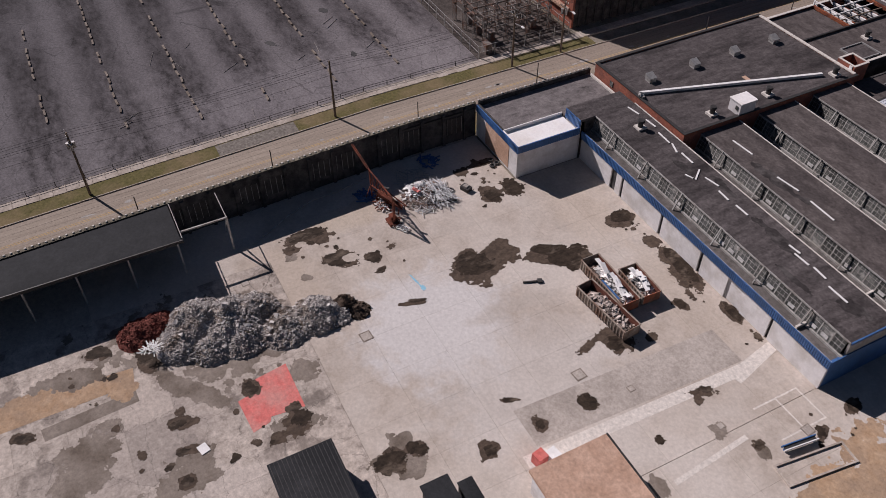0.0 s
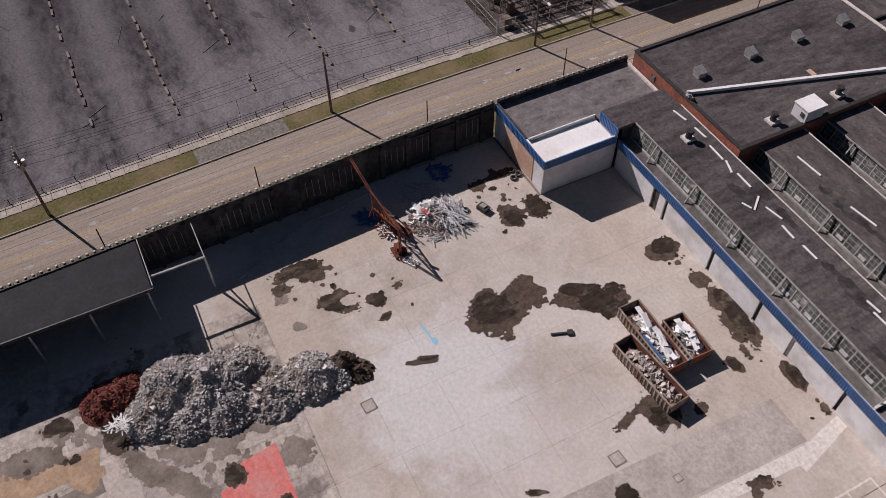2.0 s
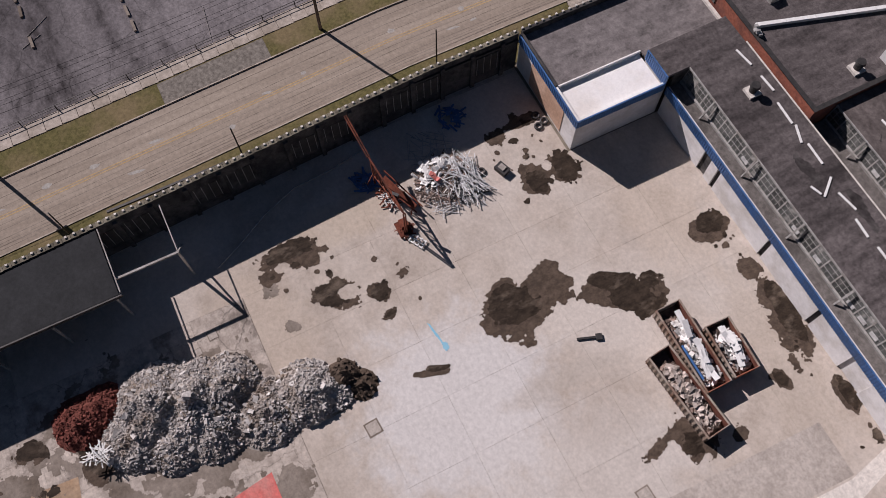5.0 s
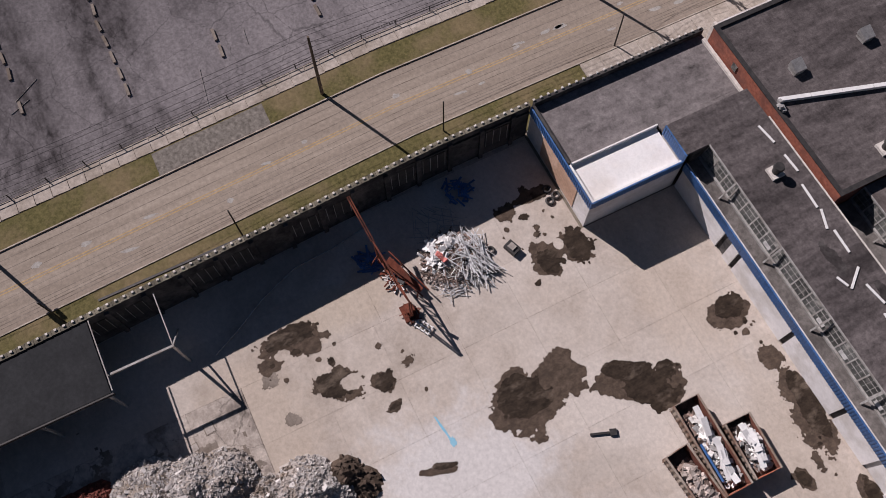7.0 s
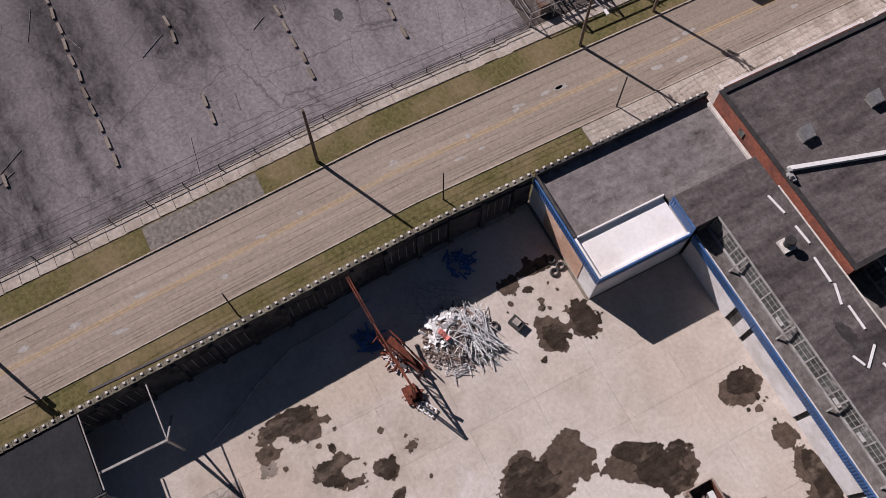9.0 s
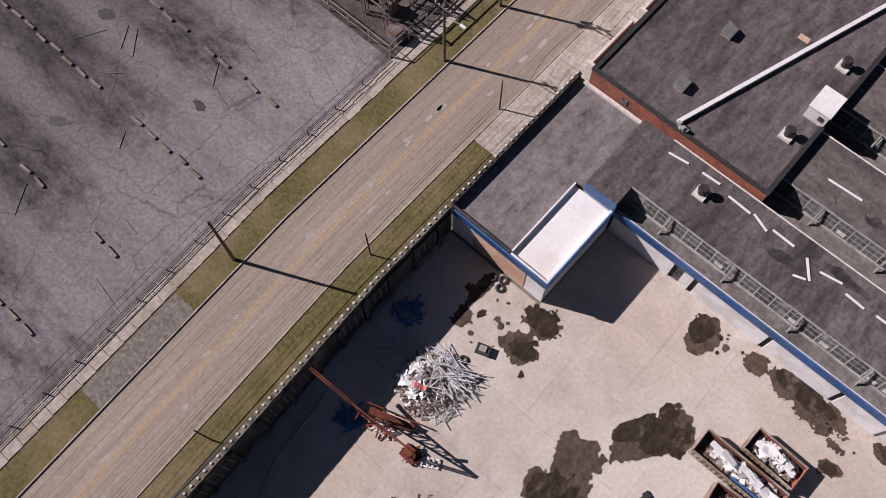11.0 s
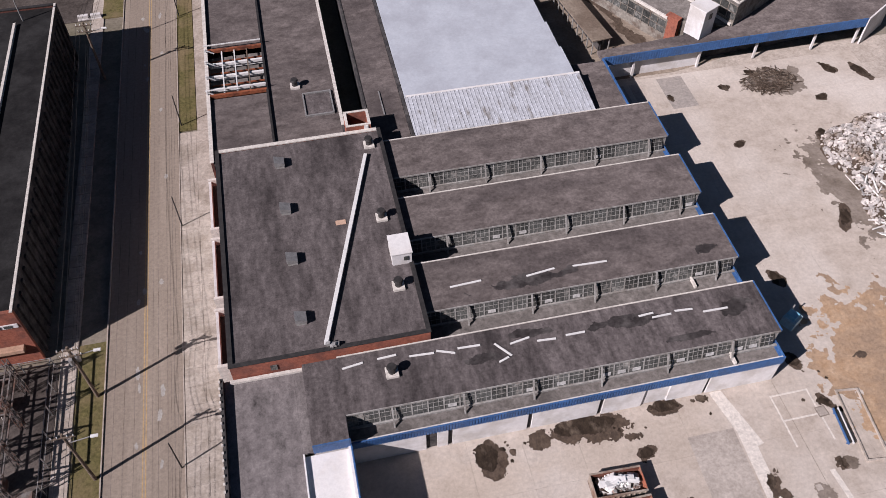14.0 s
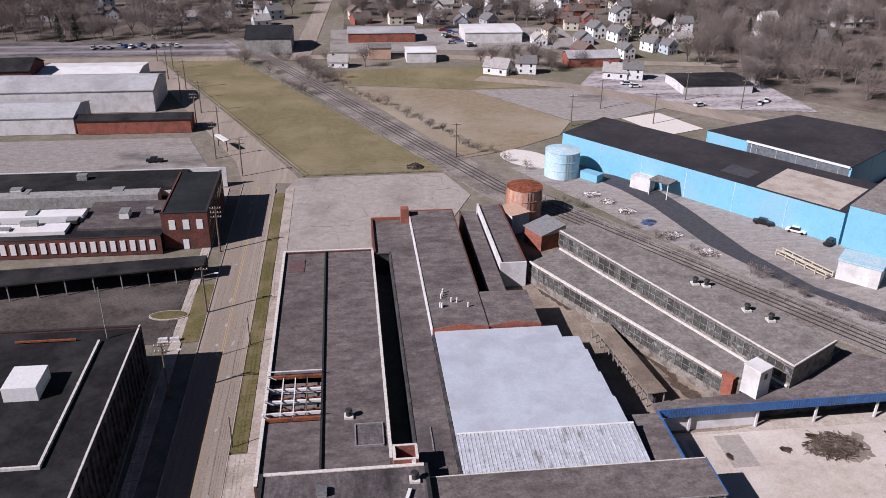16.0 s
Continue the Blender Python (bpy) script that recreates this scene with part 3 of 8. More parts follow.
def lean_out(me):
    """Tilts the glazing: its foot stands out half a metre to the south of its head."""
    for v in me.vertices:
        v.co.y -= (6.3 - v.co.z) * 0.28


def monitor(k):
    """One raised roof with its row of windows to the south."""
    y0 = 13.5 + PERIOD * k
    y1 = y0 + 6.4
    x0 = 12.1 if k == 0 else 22.3
    t = thing("roof_monitor", "long raised dark roof with a row of old factory windows", "roof monitor", group="roof monitors of the hall")
    bm = bmesh.new()
    sloped(bm, x0, HALL_E, y0 - 0.25, y1, 6.6, 6.6, 0.25)
    part("roof", bm, M_ROOF2 if k else M_ROOF, t, "stained dark sloping tar roof")
    bm = bmesh.new()
    box(bm, x0, HALL_E - 0.2, y1 - 0.3, y1 - 0.1, 4.2, 6.34)
    part("north_wall", bm, M_DARKWALL, t)
    bm = bmesh.new()
    prism(bm, rect(HALL_E - 0.3, HALL_E, y0 - 0.2, y1 - 0.05), 4.2, [6.34, 6.34, 6.34, 6.34])
    part("end_wall", bm, M_FRAME, t)
    boxpart("edge_trim", M_COPING, t, x0, HALL_E, y1 + 0.003, y1 + 0.14, 6.2, 6.68, "pale metal roof edge")
    boxpart("eave", M_FRAME, t, x0, HALL_E, y0 - 0.36, y0 - 0.26, 6.36, 6.57)
    bm = bmesh.new()
    sloped(bm, HALL_E + 0.003, HALL_E + 0.16, y0 - 0.3, y1 + 0.1, 6.67, 6.67, 0.35)
    part("end_trim", bm, M_BLUE, t)
    boxpart("sill", M_FRAME, t, x0, HALL_E, y0 - 0.8, y0 - 0.5, 4.2, 4.5)
    # dark sheet added for the unlit inside behind the panes
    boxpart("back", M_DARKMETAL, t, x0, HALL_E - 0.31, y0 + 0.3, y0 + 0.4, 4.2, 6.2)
    n = int((HALL_E - x0 - 0.4) / 1.6)
    w = (HALL_E - x0 - 0.4) / n
    bm = bmesh.new()
    box(bm, 0.06, w - 0.06, 0.0, 0.05, 4.52, 6.3)
    pane = part("window", bm, M_PANE, t)
    pane.location = (x0, y0 - 0.1, 0)
    bm = bmesh.new()
    box(bm, -0.07, 0.07, -0.05, 0.09, 4.505, 6.315)
    post = part("mullion", bm, M_FRAME, t)
    post.location = (x0, y0 - 0.1, 0)
    bm = bmesh.new()
    for q in (1, 2):
        box(bm, w * q / 3 - 0.02, w * q / 3 + 0.02, -0.02, -0.001, 4.53, 6.29)
    for q in (1, 2):
        box(bm, 0.1, w - 0.1, -0.045, -0.021, 4.5 + 0.6 * q - 0.02, 4.5 + 0.6 * q + 0.02)
    grid = part("glazing_grid", bm, M_FRAME, pane)
    for ob in (pane, post, grid):
        lean_out(ob.data)
    rng = random.Random(k + 5)
    bm = bmesh.new()
    box(bm, 0.4, w - 0.35, -0.09, -0.055, 4.75, 5.15)
    board = bm
    board_data = None
    for i in range(1, n):
        for src in (pane, post):
            o = new(src.name.split(".")[0], src.data)
            o.parent = t
            o.location = (x0 + i * w, y0 - 0.1, 0)
            if src is pane:
                g = new("glazing_grid", grid.data)
                g.parent = o
    for i in range(n):
        chance = (0.4 if x0 + i * w > 28 else 0.1) if k < 2 else 0.06
        if rng.random() < chance:
            if board_data is None:
                o = part("board", board, M_GREYBOARD, t, "white board behind a pane")
                board_data = o.data
                lean_out(board_data)
            else:
                o = new("board", board_data)
                o.parent = t
            o.location = (x0 + i * w, y0 - 0.1, 0)
    x = x0 + 4.6
    while x < HALL_E:
        bm = bmesh.new()
        strut(bm, x, y0 - 0.3)
        part("strut", bm, M_FRAME, t)
        x += 7.3


def hall():
    t = thing("factory_hall", "large saw-tooth factory hall with white walls and blue fascia", "building")
    # south wall in panels with door recesses between
    doors = [(19.7, 20.9), (22.0, 22.5), (30.5, 31.0), (38.3, 38.8), (43.3, 46.2), (50.4, 50.8)]
    x = 12.3
    for a, b in doors + [(HALL_E, HALL_E)]:
        if a > x + 0.05:
            boxpart("wall_panel", M_WHITEWALL, t, x, a, 11.1, 11.4, 0, 3.6)
        # narrow recesses are filled near-black, wide ones white
        if b > a:
            boxpart("recess", M_DARKWALL if b - a < 2 else M_WHITEWALL, t, a + 0.003, b - 0.003, 11.3, 11.5, 0, 3.6)
        x = b
    boxpart("wall_top", M_WHITEWALL, t, 12.2, HALL_E, 11.1, 11.4, 3.603, 4.45)
    fascia(t, (12.2, 11.1), (HALL_E + 0.12, 11.1), 3.55, 4.75)
    boxpart("east_wall", M_BLUE, t, HALL_E - 0.3, HALL_E, 11.41, 52, 0, 4.3, "blue painted east wall")
    boxpart("east_trim", M_BLUE, t, HALL_E + 0.003, HALL_E + 0.15, 11.1, 52, 3.6, 4.6)
    boxpart("low_roof", M_GRAVEL, t, 12.1, HALL_E - 0.01, 11.42, 20.9, 3.9, 4.25, "pale gravel roof")
    boxpart("low_roof", M_GRAVEL, t, 22.3, HALL_E - 0.01, 20.91, 52, 3.9, 4.245, "pale gravel roof")
    boxpart("north_wall", M_DARKWALL, t, 22.3, HALL_E, 52.01, 52.3, 0, 4.6)
    for k in range(2):
        boxpart("roof_curb", M_COPING, t, 53.2, 53.45, 11.5 + k * PERIOD, 13.2 + k * PERIOD, 4.25, 4.65)


hall()
for k in range(4):
    monitor(k)

# ---- factory: brick building with flat roof ----


def brick_building():
    z = 7.2
    t = thing("brick_building", "flat-roofed red brick building with a worn tar roof", "building")
    boxpart("wall", M_BRICK, t, 1.3, 22.2, 20.6, 20.95, 0, z + 0.1, "red brick south wall")
    boxpart("wall", M_BRICK, t, 1.3, 1.65, 20.96, 53, 0, z + 0.1)
    boxpart("wall", M_BRICK, t, 21.85, 22.2, 20.96, 53, 0, z + 0.1)
    boxpart("wall", M_BRICK, t, 1.66, 21.84, 52.65, 53, 0, z + 0.1)
    boxpart("roof", M_ROOF, t, 1.66, 21.84, 20.96, 52.64, z - 0.3, z, "grey-brown streaked tar roof")
    boxpart("coping", M_DARKMETAL, t, 1.2, 22.3, 20.5, 21.0, z + 0.103, z + 0.18)
    boxpart("coping", M_DARKMETAL, t, 1.2, 1.7, 21.003, 53.1, z + 0.103, z + 0.22)
    boxpart("coping", M_DARKMETAL, t, 21.8, 22.3, 21.003, 53.1, z + 0.103, z + 0.18)
    boxpart("coping", M_COPING, t, 1.703, 21.797, 52.6, 53.1, z + 0.103, z + 0.25)
    boxpart("window", M_PANE, t, 5.3, 6.0, 20.5, 20.597, 5.6, 6.4)
    return t


brick_building()


def street_bays():
    """Projecting window bays and walls on the street side of the brick building."""
    t = thing("street_bays", "low brick bays with dark openings along the pavement", "building")
    for y0, y1 in ((22.5, 29.5), (31.5, 40), (42, 50)):
        boxpart("wall", M_WHITEWALL, t, -0.1, 0.2, y0, y1, 0, 5.2)
        # solid dark block painted as the shade inside the opening
        boxpart("opening", M_DARKMETAL, t, 0.203, 1.2, y0 + 0.1, y1 - 0.1, 0, 4.4)
        for y in (y0 - 0.35, y1 + 0.003):
            boxpart("pier", M_COPING, t, -0.2, 1.2, y, y + 0.345, 0, 5.4)


street_bays()

# ---- factory: north wings ----


def wing_roofs():
    t = thing("street_wing", "long flat-roofed street wing with streaked tar roof", "building")
    boxpart("wall", M_DARKBRICK, t, 0.3, 0.6, 53.2, 120, 0, 5.3)
    boxpart("coping", M_COPING, t, 0.2, 0.7, 53.2, 120.2, 5.303, 5.42)
    boxpart("roof", M_ROOF2, t, 0.62, 8.4, 53.2, 66.2, 4.7, 5.0, "patched tar roof")
    boxpart("roof", M_ROOF2, t, 0.62, 8.4, 77.4, 119.8, 4.7, 5.0, "streaked tar roof")
    boxpart("pit_floor", M_GRAVEL, t, 0.62, 8.4, 66.2, 77.4, 3.5, 3.7, "pale floor of an open bay under bare rafters")
    boxpart("ridge", M_DARKMETAL, t, 8.4, 8.7, 53.2, 120, 0, 5.35)
    boxpart("roof", M_ROOF2, t, 8.72, 17.7, 53.2, 120, 4.7, 5.0, "streaked tar roof")
    # gap-side wall is near-black: the gap's shade is put into its colour
    boxpart("wall", M_DARKWALL, t, 17.72, 18.0, 53.2, 120, 0, 5.2)
    boxpart("coping", M_COPING, t, 17.65, 18.1, 57, 120, 5.203, 5.3)
    boxpart("wall", M_DARKBRICK, t, 0.3, 17.7, 120.02, 120.3, 0, 5.3)
    boxpart("coping", M_COPING, t, 0.2, 18.1, 120.2, 120.6, 5.305, 5.42)
    for x in range(3):
        boxpart("rafter", M_WHITEBOARD, t, 0.7, 8.4, 68.4 + x * 2.9, 68.75 + x * 2.9, 4.5, 4.9)
    for y in (66.5, 76.9):
        boxpart("rafter", M_RUST, t, 0.2, 8.5, y, y + 0.4, 4.9, 5.4)
        boxpart("rail", M_WHITEBOARD, t, 0.2, 8.5, y + 0.5, y + 0.62, 5.9, 6.05)
    for x in (2.6, 4.4, 6.2):
        boxpart("purlin", M_WOOD if x > 5 else M_WHITEBOARD, t, x, x + 0.16, 66.6, 77.1, 4.95, 5.15)
    for k in range(7):
        boxpart("joist", M_WHITEBOARD if k % 2 else M_RUST, t, 0.8, 8.3, 67.4 + k * 1.4, 67.55 + k * 1.4, 4.0, 4.2)
    for y in (66.9, 70.3, 73.7, 76.6):
        bm = bmesh.new()
        bar(bm, (0.4, y, 2.7), (0.4, y, 6.0), 0.2)
        bar(bm, (0.4, y, 5.9), (1.6, y, 5.1), 0.14)
        part("frame_post", bm, M_WHITEBOARD, t)
    for x0, x1, y0, y1, m in ((1.6, 4.6, 112, 117, M_HATCH), (13.4, 16.9, 60, 64.4, M_ROOF)):
        boxpart("roof_hatch", m, t, x0, x1, y0, y1, 5.003, 5.12)
    boxpart("hatch_rim", M_METAL, t, 13.2, 17.1, 64.45, 64.65, 5.003, 5.3)
    boxpart("hatch_rim", M_METAL, t, 13.2, 17.1, 59.75, 59.95, 5.003, 5.3)
    boxpart("hatch_rim", M_METAL, t, 13.15, 13.35, 59.96, 64.44, 5.003, 5.3)
    boxpart("hatch_rim", M_METAL, t, 16.95, 17.15, 59.96, 64.44, 5.003, 5.3)


wing_roofs()


def middle_wing():
    t = thing("middle_wing", "narrow tar-roofed wing beside a deep dark gap", "building")
    # the wall and ends facing the gap are painted near-black for its shade
    boxpart("wall", M_DARKWALL, t, 21.2, 21.5, 52.4, 119, 0, 5.1)
    boxpart("roof", M_ROOF2, t, 21.52, 26.4, 52.4, 119, 4.7, 5.0, "brown streaked tar roof")
    boxpart("roof", M_ROOF2, t, 18.2, 26.4, 119.02, 135, 4.6, 4.9, "tar roof at the north end")
    boxpart("wall", M_BRICK, t, 18.2, 26.4, 135.02, 135.3, 0, 5.6)
    boxpart("wall", M_DARKBRICK, t, 18.2, 18.5, 119.02, 135, 0, 5.4)
    boxpart("gap_end", M_DARKWALL, t, 18.02, 21.18, 119.2, 119.5, 0, 4.58)
    boxpart("chimney_stub", M_BRICK, t, 24.6, 26.3, 133, 134.8, 4.9, 8.2, "square red brick chimney stub")
    boxpart("pipe", M_METAL, t, 23.6, 23.75, 58, 63, 5.003, 5.15)
    boxpart("wall_end", M_DARKWALL, t, 18.02, 21.2, 56.6, 56.9, 0, 5.0)


middle_wing()


def brick_stack():
    t = thing("brick_stack", "short open-topped square red brick stack", "stack")
    for a in ((18.0, 21.2, 53.2, 53.5), (18.0, 21.2, 55.9, 56.2), (18.0, 18.3, 53.503, 55.897), (20.9, 21.2, 53.503, 55.897)):
        boxpart("wall", M_BRICK, t, *a, 0, 8.0)
        boxpart("coping", M_COPING, t, a[0] - 0.03, a[1] + 0.03, a[2] + 0.004, a[3] - 0.004, 8.003, 8.1)
    boxpart("door", M_WHITEBOARD, t, 20.3, 20.85, 53.1, 53.197, 7.25, 7.95)


brick_stack()


def white_hall():
    t = thing("white_roofed_hall", "wide hall with a stepped pale coated metal roof", "building")
    n = 0
    east = [51.3, 51.0, 50.7, 50.4, 47.6]
    steps = [(60.0, 66.3), (66.3, 72.6), (72.6, 79.0), (79.0, 83.0), (83.0, 86.6)]
    for (a, b), e in zip(steps, east):
        bm = bmesh.new()
        prism(bm, rect(26.9, e, a, b), 5.5, 6.0 - 0.002 * n)
        part("roof_panel", bm, M_PALEROOF, t, "pale blue-white roof coating")
        boxpart("wall", M_DARKWALL, t, e - 0.4, e - 0.1, a + 0.05, b - 0.05, 0, 5.49)
        n += 1
    # ridged south slope
    bm = bmesh.new()
    prism(bm, rect(26.9, 52.0, 52.6, 59.99), 5.1, [5.35, 5.35, 5.98, 5.98])
    part("roof_slope", bm, M_PEELROOF, t, "peeling corrugated coated roof slope")
    bm = bmesh.new()
    x = 27.1
    while x < 51.9:
        prism(bm, rect(x, x + 0.09, 52.65, 59.95), 5.3, [5.4, 5.4, 6.03, 6.03])
        x += 0.55
    part("roof_ribs", bm, M_PEELROOF, t)
    boxpart("wall", M_DARKWALL, t, 26.45, 26.85, 52.4, 86.5, 0, 5.45)
    boxpart("wall", M_DARKWALL, t, 51.3, 51.6, 52.4, 60, 0, 5.09)
    boxpart("ridge_line", M_WHITEROOF, t, 27, 52.0, 59.85, 60.15, 6.003, 6.08)


white_hall()


def annex():
    t = thing("annex", "low dark-roofed annex with blue trim", "building")
    boxpart("roof", M_ROOF2, t, 52.4, 57.0, 52.4, 63.6, 4.2, 4.5)
    boxpart("wall", M_BLUE, t, 57.003, 57.25, 52.4, 63.9, 0, 4.7, "blue metal side wall")
    boxpart("wall", M_DARKWALL, t, 52.1, 52.38, 60.2, 63.6, 0, 4.5)


annex()


def north_hall():
    t = thing("north_hall", "long tar-roofed brick hall with roof pipes", "building")
    boxpart("roof", M_ROOF2, t, 26.6, 36.0, 86.8, 136, 6.1, 6.4, "grey-brown tar roof")
    boxpart("roof", M_ROOF2, t, 36.02, 45.0, 87.22, 99, 5.9, 6.2, "dark tar roof")
    for x0, x1, y0, h in ((26.6, 36.0, 86.62, 6.45), (36.02, 45.0, 87.02, 6.3)):
        bm = bmesh.new()
        xm = (x0 + x1) / 2
        vs = [bm.verts.new(q) for q in ((x0, y0, 0), (x1, y0, 0), (x1, y0, h), (xm, y0, h + 0.7), (x0, y0, h))]
        ws = [bm.verts.new(v.co + Vector((0, 0.16, 0))) for v in vs]
        bm.faces.new(vs)
        bm.faces.new(ws[::-1])
        for i in range(5):
            j = (i + 1) % 5
            bm.faces.new((vs[i], ws[i], ws[j], vs[j]))
        part("wall", bm, M_BRICK, t, "red brick gable")
    boxpart("wall", M_WHITEWALL, t, 26.41, 26.59, 86.7, 136, 0, 6.55, "pale side wall")
    boxpart("wall", M_DARKBRICK, t, 36.01, 36.25, 99.1, 136, 0, 6.35)
    boxpart("wall", M_DARKBRICK, t, 44.8, 45.05, 87.2, 99, 0, 6.0)
    boxpart("wall", M_BRICK, t, 26.6, 36.2, 136.01, 136.3, 0, 6.6)
    boxpart("wall", M_DARKBRICK, t, 36.3, 45.0, 98.8, 99.05, 0, 6.0)


north_hall()


def low_wing():
    t = thing("low_rear_wing", "low flat rear wing with pale parapet", "building")
    boxpart("roof", M_ROOF2, t, 38.6, 42.0, 99.2, 140, 3.9, 4.2)
    boxpart("wall", M_DARKBRICK, t, 38.3, 38.58, 99.2, 140, 0, 4.3)
    boxpart("roof", M_ROOF2, t, 42.9, 47.6, 112, 141.5, 4.7, 5.0)
    boxpart("wall", M_WHITEWALL, t, 42.5, 42.88, 112, 141.5, 0, 5.4, "white parapet wall")
    boxpart("wall", M_WHITEWALL, t, 42.5, 47.8, 111.6, 111.98, 0, 5.3)
    boxpart("wall", M_DARKBRICK, t, 47.62, 47.9, 112, 141.5, 0, 5.2)


low_wing()

# ---- factory: canopy, long wing, courtyard ----


def canopy():
    t = thing("loading_canopy", "long open loading canopy with deep blue fascia and white posts", "canopy")
    bm = bmesh.new()
    prism(bm, [(56.9, 63.9), (100.6, 64.6), (106.5, 68.4), (92, 78), (79, 67.6), (57, 66)], 4.1, 4.45)
    part("roof", bm, M_ROOF2, t, "grey-brown tar roof")
    bm = bmesh.new()
    edge_strip(bm, (57.3, 63.9), (100.6, 64.6), 3.3, 4.8, 0.14, 0.003)
    ribs(bm, (57.3, 63.9), (100.6, 64.6), 3.305, 4.79, 0.4)
    part("fascia", bm, M_BLUE, t, "ribbed blue metal fascia")
    bm = bmesh.new()
    edge_strip(bm, (100.65, 64.6), (107, 68.6), 0, 4.6, 0.25, 0.003)
    part("end_wall", bm, M_WHITEWALL, t, "white wall at the canopy's end")
    bm = bmesh.new()
    edge_strip(bm, (58.8, 65.0), (73.5, 65.3), 0, 4.05, 0.25)
    part("back_wall", bm, M_WHITEWALL, t, "white back wall")
    # this stretch is near-black to imitate the shade under the canopy
    bm = bmesh.new()
    edge_strip(bm, (73.6, 66.6), (103, 68.5), 0, 4.05, 0.25)
    part("back_wall", bm, M_DARKWALL, t, "back wall with the canopy's shade painted in")
    for x, y in ((62.5, 64.3), (73.2, 64.5), (82.7, 64.7), (92.6, 64.8), (100, 64.9)):
        boxpart("post", M_WHITEWALL, t, x - 0.15, x + 0.15, y - 0.1, y + 0.2, 0, 4.08)


canopy()


def window_row(parent, a, b, z0, z1, step=1.5):
    """Framed panes along a-b, facing right of the way."""
    a, b = Vector(a), Vector(b)
    n = max(1, int((b - a).length / step))
    w = (b - a).length / n
    d = (b - a).normalized()
    ang = math.atan2(d.y, d.x)
    bm = bmesh.new()
    box(bm, 0.06, w - 0.06, -0.06, -0.01, z0 + 0.1, z1 - 0.1)
    pane = bpy.data.meshes.new("window")
    bm.to_mesh(pane)
    bm.free()
    pane.materials.append(M_PANE)
    bm = bmesh.new()
    box(bm, -0.06, 0.06, -0.14, -0.005, z0, z1)
    box(bm, 0.065, w - 0.065, -0.1, -0.061, (z0 + z1) / 2 - 0.05, (z0 + z1) / 2 + 0.05)
    frame_me = bpy.data.meshes.new("mullion")
    bm.to_mesh(frame_me)
    bm.free()
    frame_me.materials.append(M_OLDFRAME)
    for i in range(n):
        p = a + d * w * i
        for nm, me in (("window", pane), ("mullion", frame_me)):
            o = new(nm, me)
            o.parent = parent
            o.matrix_basis = pose(p.x, p.y, 0, 0, 0, math.degrees(ang))


def long_wing():
    t = thing("long_window_wing", "long slanting wing with two rows of factory windows", "building")
    low = [(48.6, 113.0), (70.3, 71.5), (79.2, 67.4), (56.0, 118.5)]
    top = [(56.0, 118.5), (79.2, 67.4), (89.5, 73.5), (63.0, 121.5)]
    bm = bmesh.new()
    prism(bm, inset(low, 0.3), 4.3, 4.6)
    part("low_roof", bm, M_GRAVEL, t, "grey gravel roof")
    bm = bmesh.new()
    prism(bm, inset(top, -0.2), 8.2, 8.5)
    part("top_roof", bm, M_GRAVEL, t, "pale grey upper roof")
    for poly, h in ((low, 4.29), (top, 8.19)):
        for i in range(4):
            bm = bmesh.new()
            edge_strip(bm, poly[i], poly[(i + 1) % 4], 0, h, 0.28, -0.3)
            part("wall", bm, M_OLDFRAME, t)
    bm = bmesh.new()
    edge_strip(bm, low[0], low[1], 4.31, 4.75, 0.3, -0.28)
    part("parapet", bm, M_COPING, t)
    bm = bmesh.new()
    edge_strip(bm, (56.2, 118), (79.1, 67.6), 4.62, 4.95, 0.3, 0.01)
    part("curb", bm, M_COPING, t, "pale concrete curb")
    window_row(t, low[0], low[1], 1.6, 4.0)
    window_row(t, top[0], top[1], 5.4, 8.0)
    bm = bmesh.new()
    prism(bm, [(x, y) for x, y in ((70.2, 71.9), (71.4, 69.9), (72.4, 70.6), (71.2, 72.6))], 0, 4.9)
    part('brick_pier', bm, M_BRICK, t)
    bm = bmesh.new()
    edge_strip(bm, top[1], top[2], 8.51, 8.7, 0.25, -0.1)
    edge_strip(bm, top[0], top[1], 8.51, 8.7, 0.25, -0.1)
    part('roof_edge', bm, M_COPING, t)
    bm = bmesh.new()
    prism(bm, [(64.0, 122), (89.8, 74.5), (92.6, 76.2), (66.6, 123.5)], 4.0, 5.2)
    part("rear_lean_to", bm, M_GRAVEL, t)


long_wing()


def white_tower():
    t = thing("lift_tower", "white rendered square tower with one small window", "tower")
    m = pose(73.4, 67.2, 0, 0, 0, 28)
    bm = bmesh.new()
    box(bm, -1.45, 1.45, -1.45, 1.45, 4.4, 9.2, m)
    part("wall", bm, M_WHITEWALL, t)
    bm = bmesh.new()
    box(bm, -1.55, 1.55, -1.55, 1.55, 9.21, 9.35, m)
    part("roof", bm, M_WHITEROOF, t)
    bm = bmesh.new()
    box(bm, -0.4, 0.3, -1.53, -1.46, 7.6, 8.5, m)
    part("window", bm, M_PANE, t)
    bm = bmesh.new()
    box(bm, -1.4, 1.4, -1.4, 1.4, 0, 4.39, m)
    part("base", bm, M_DARKWALL, t)


white_tower()


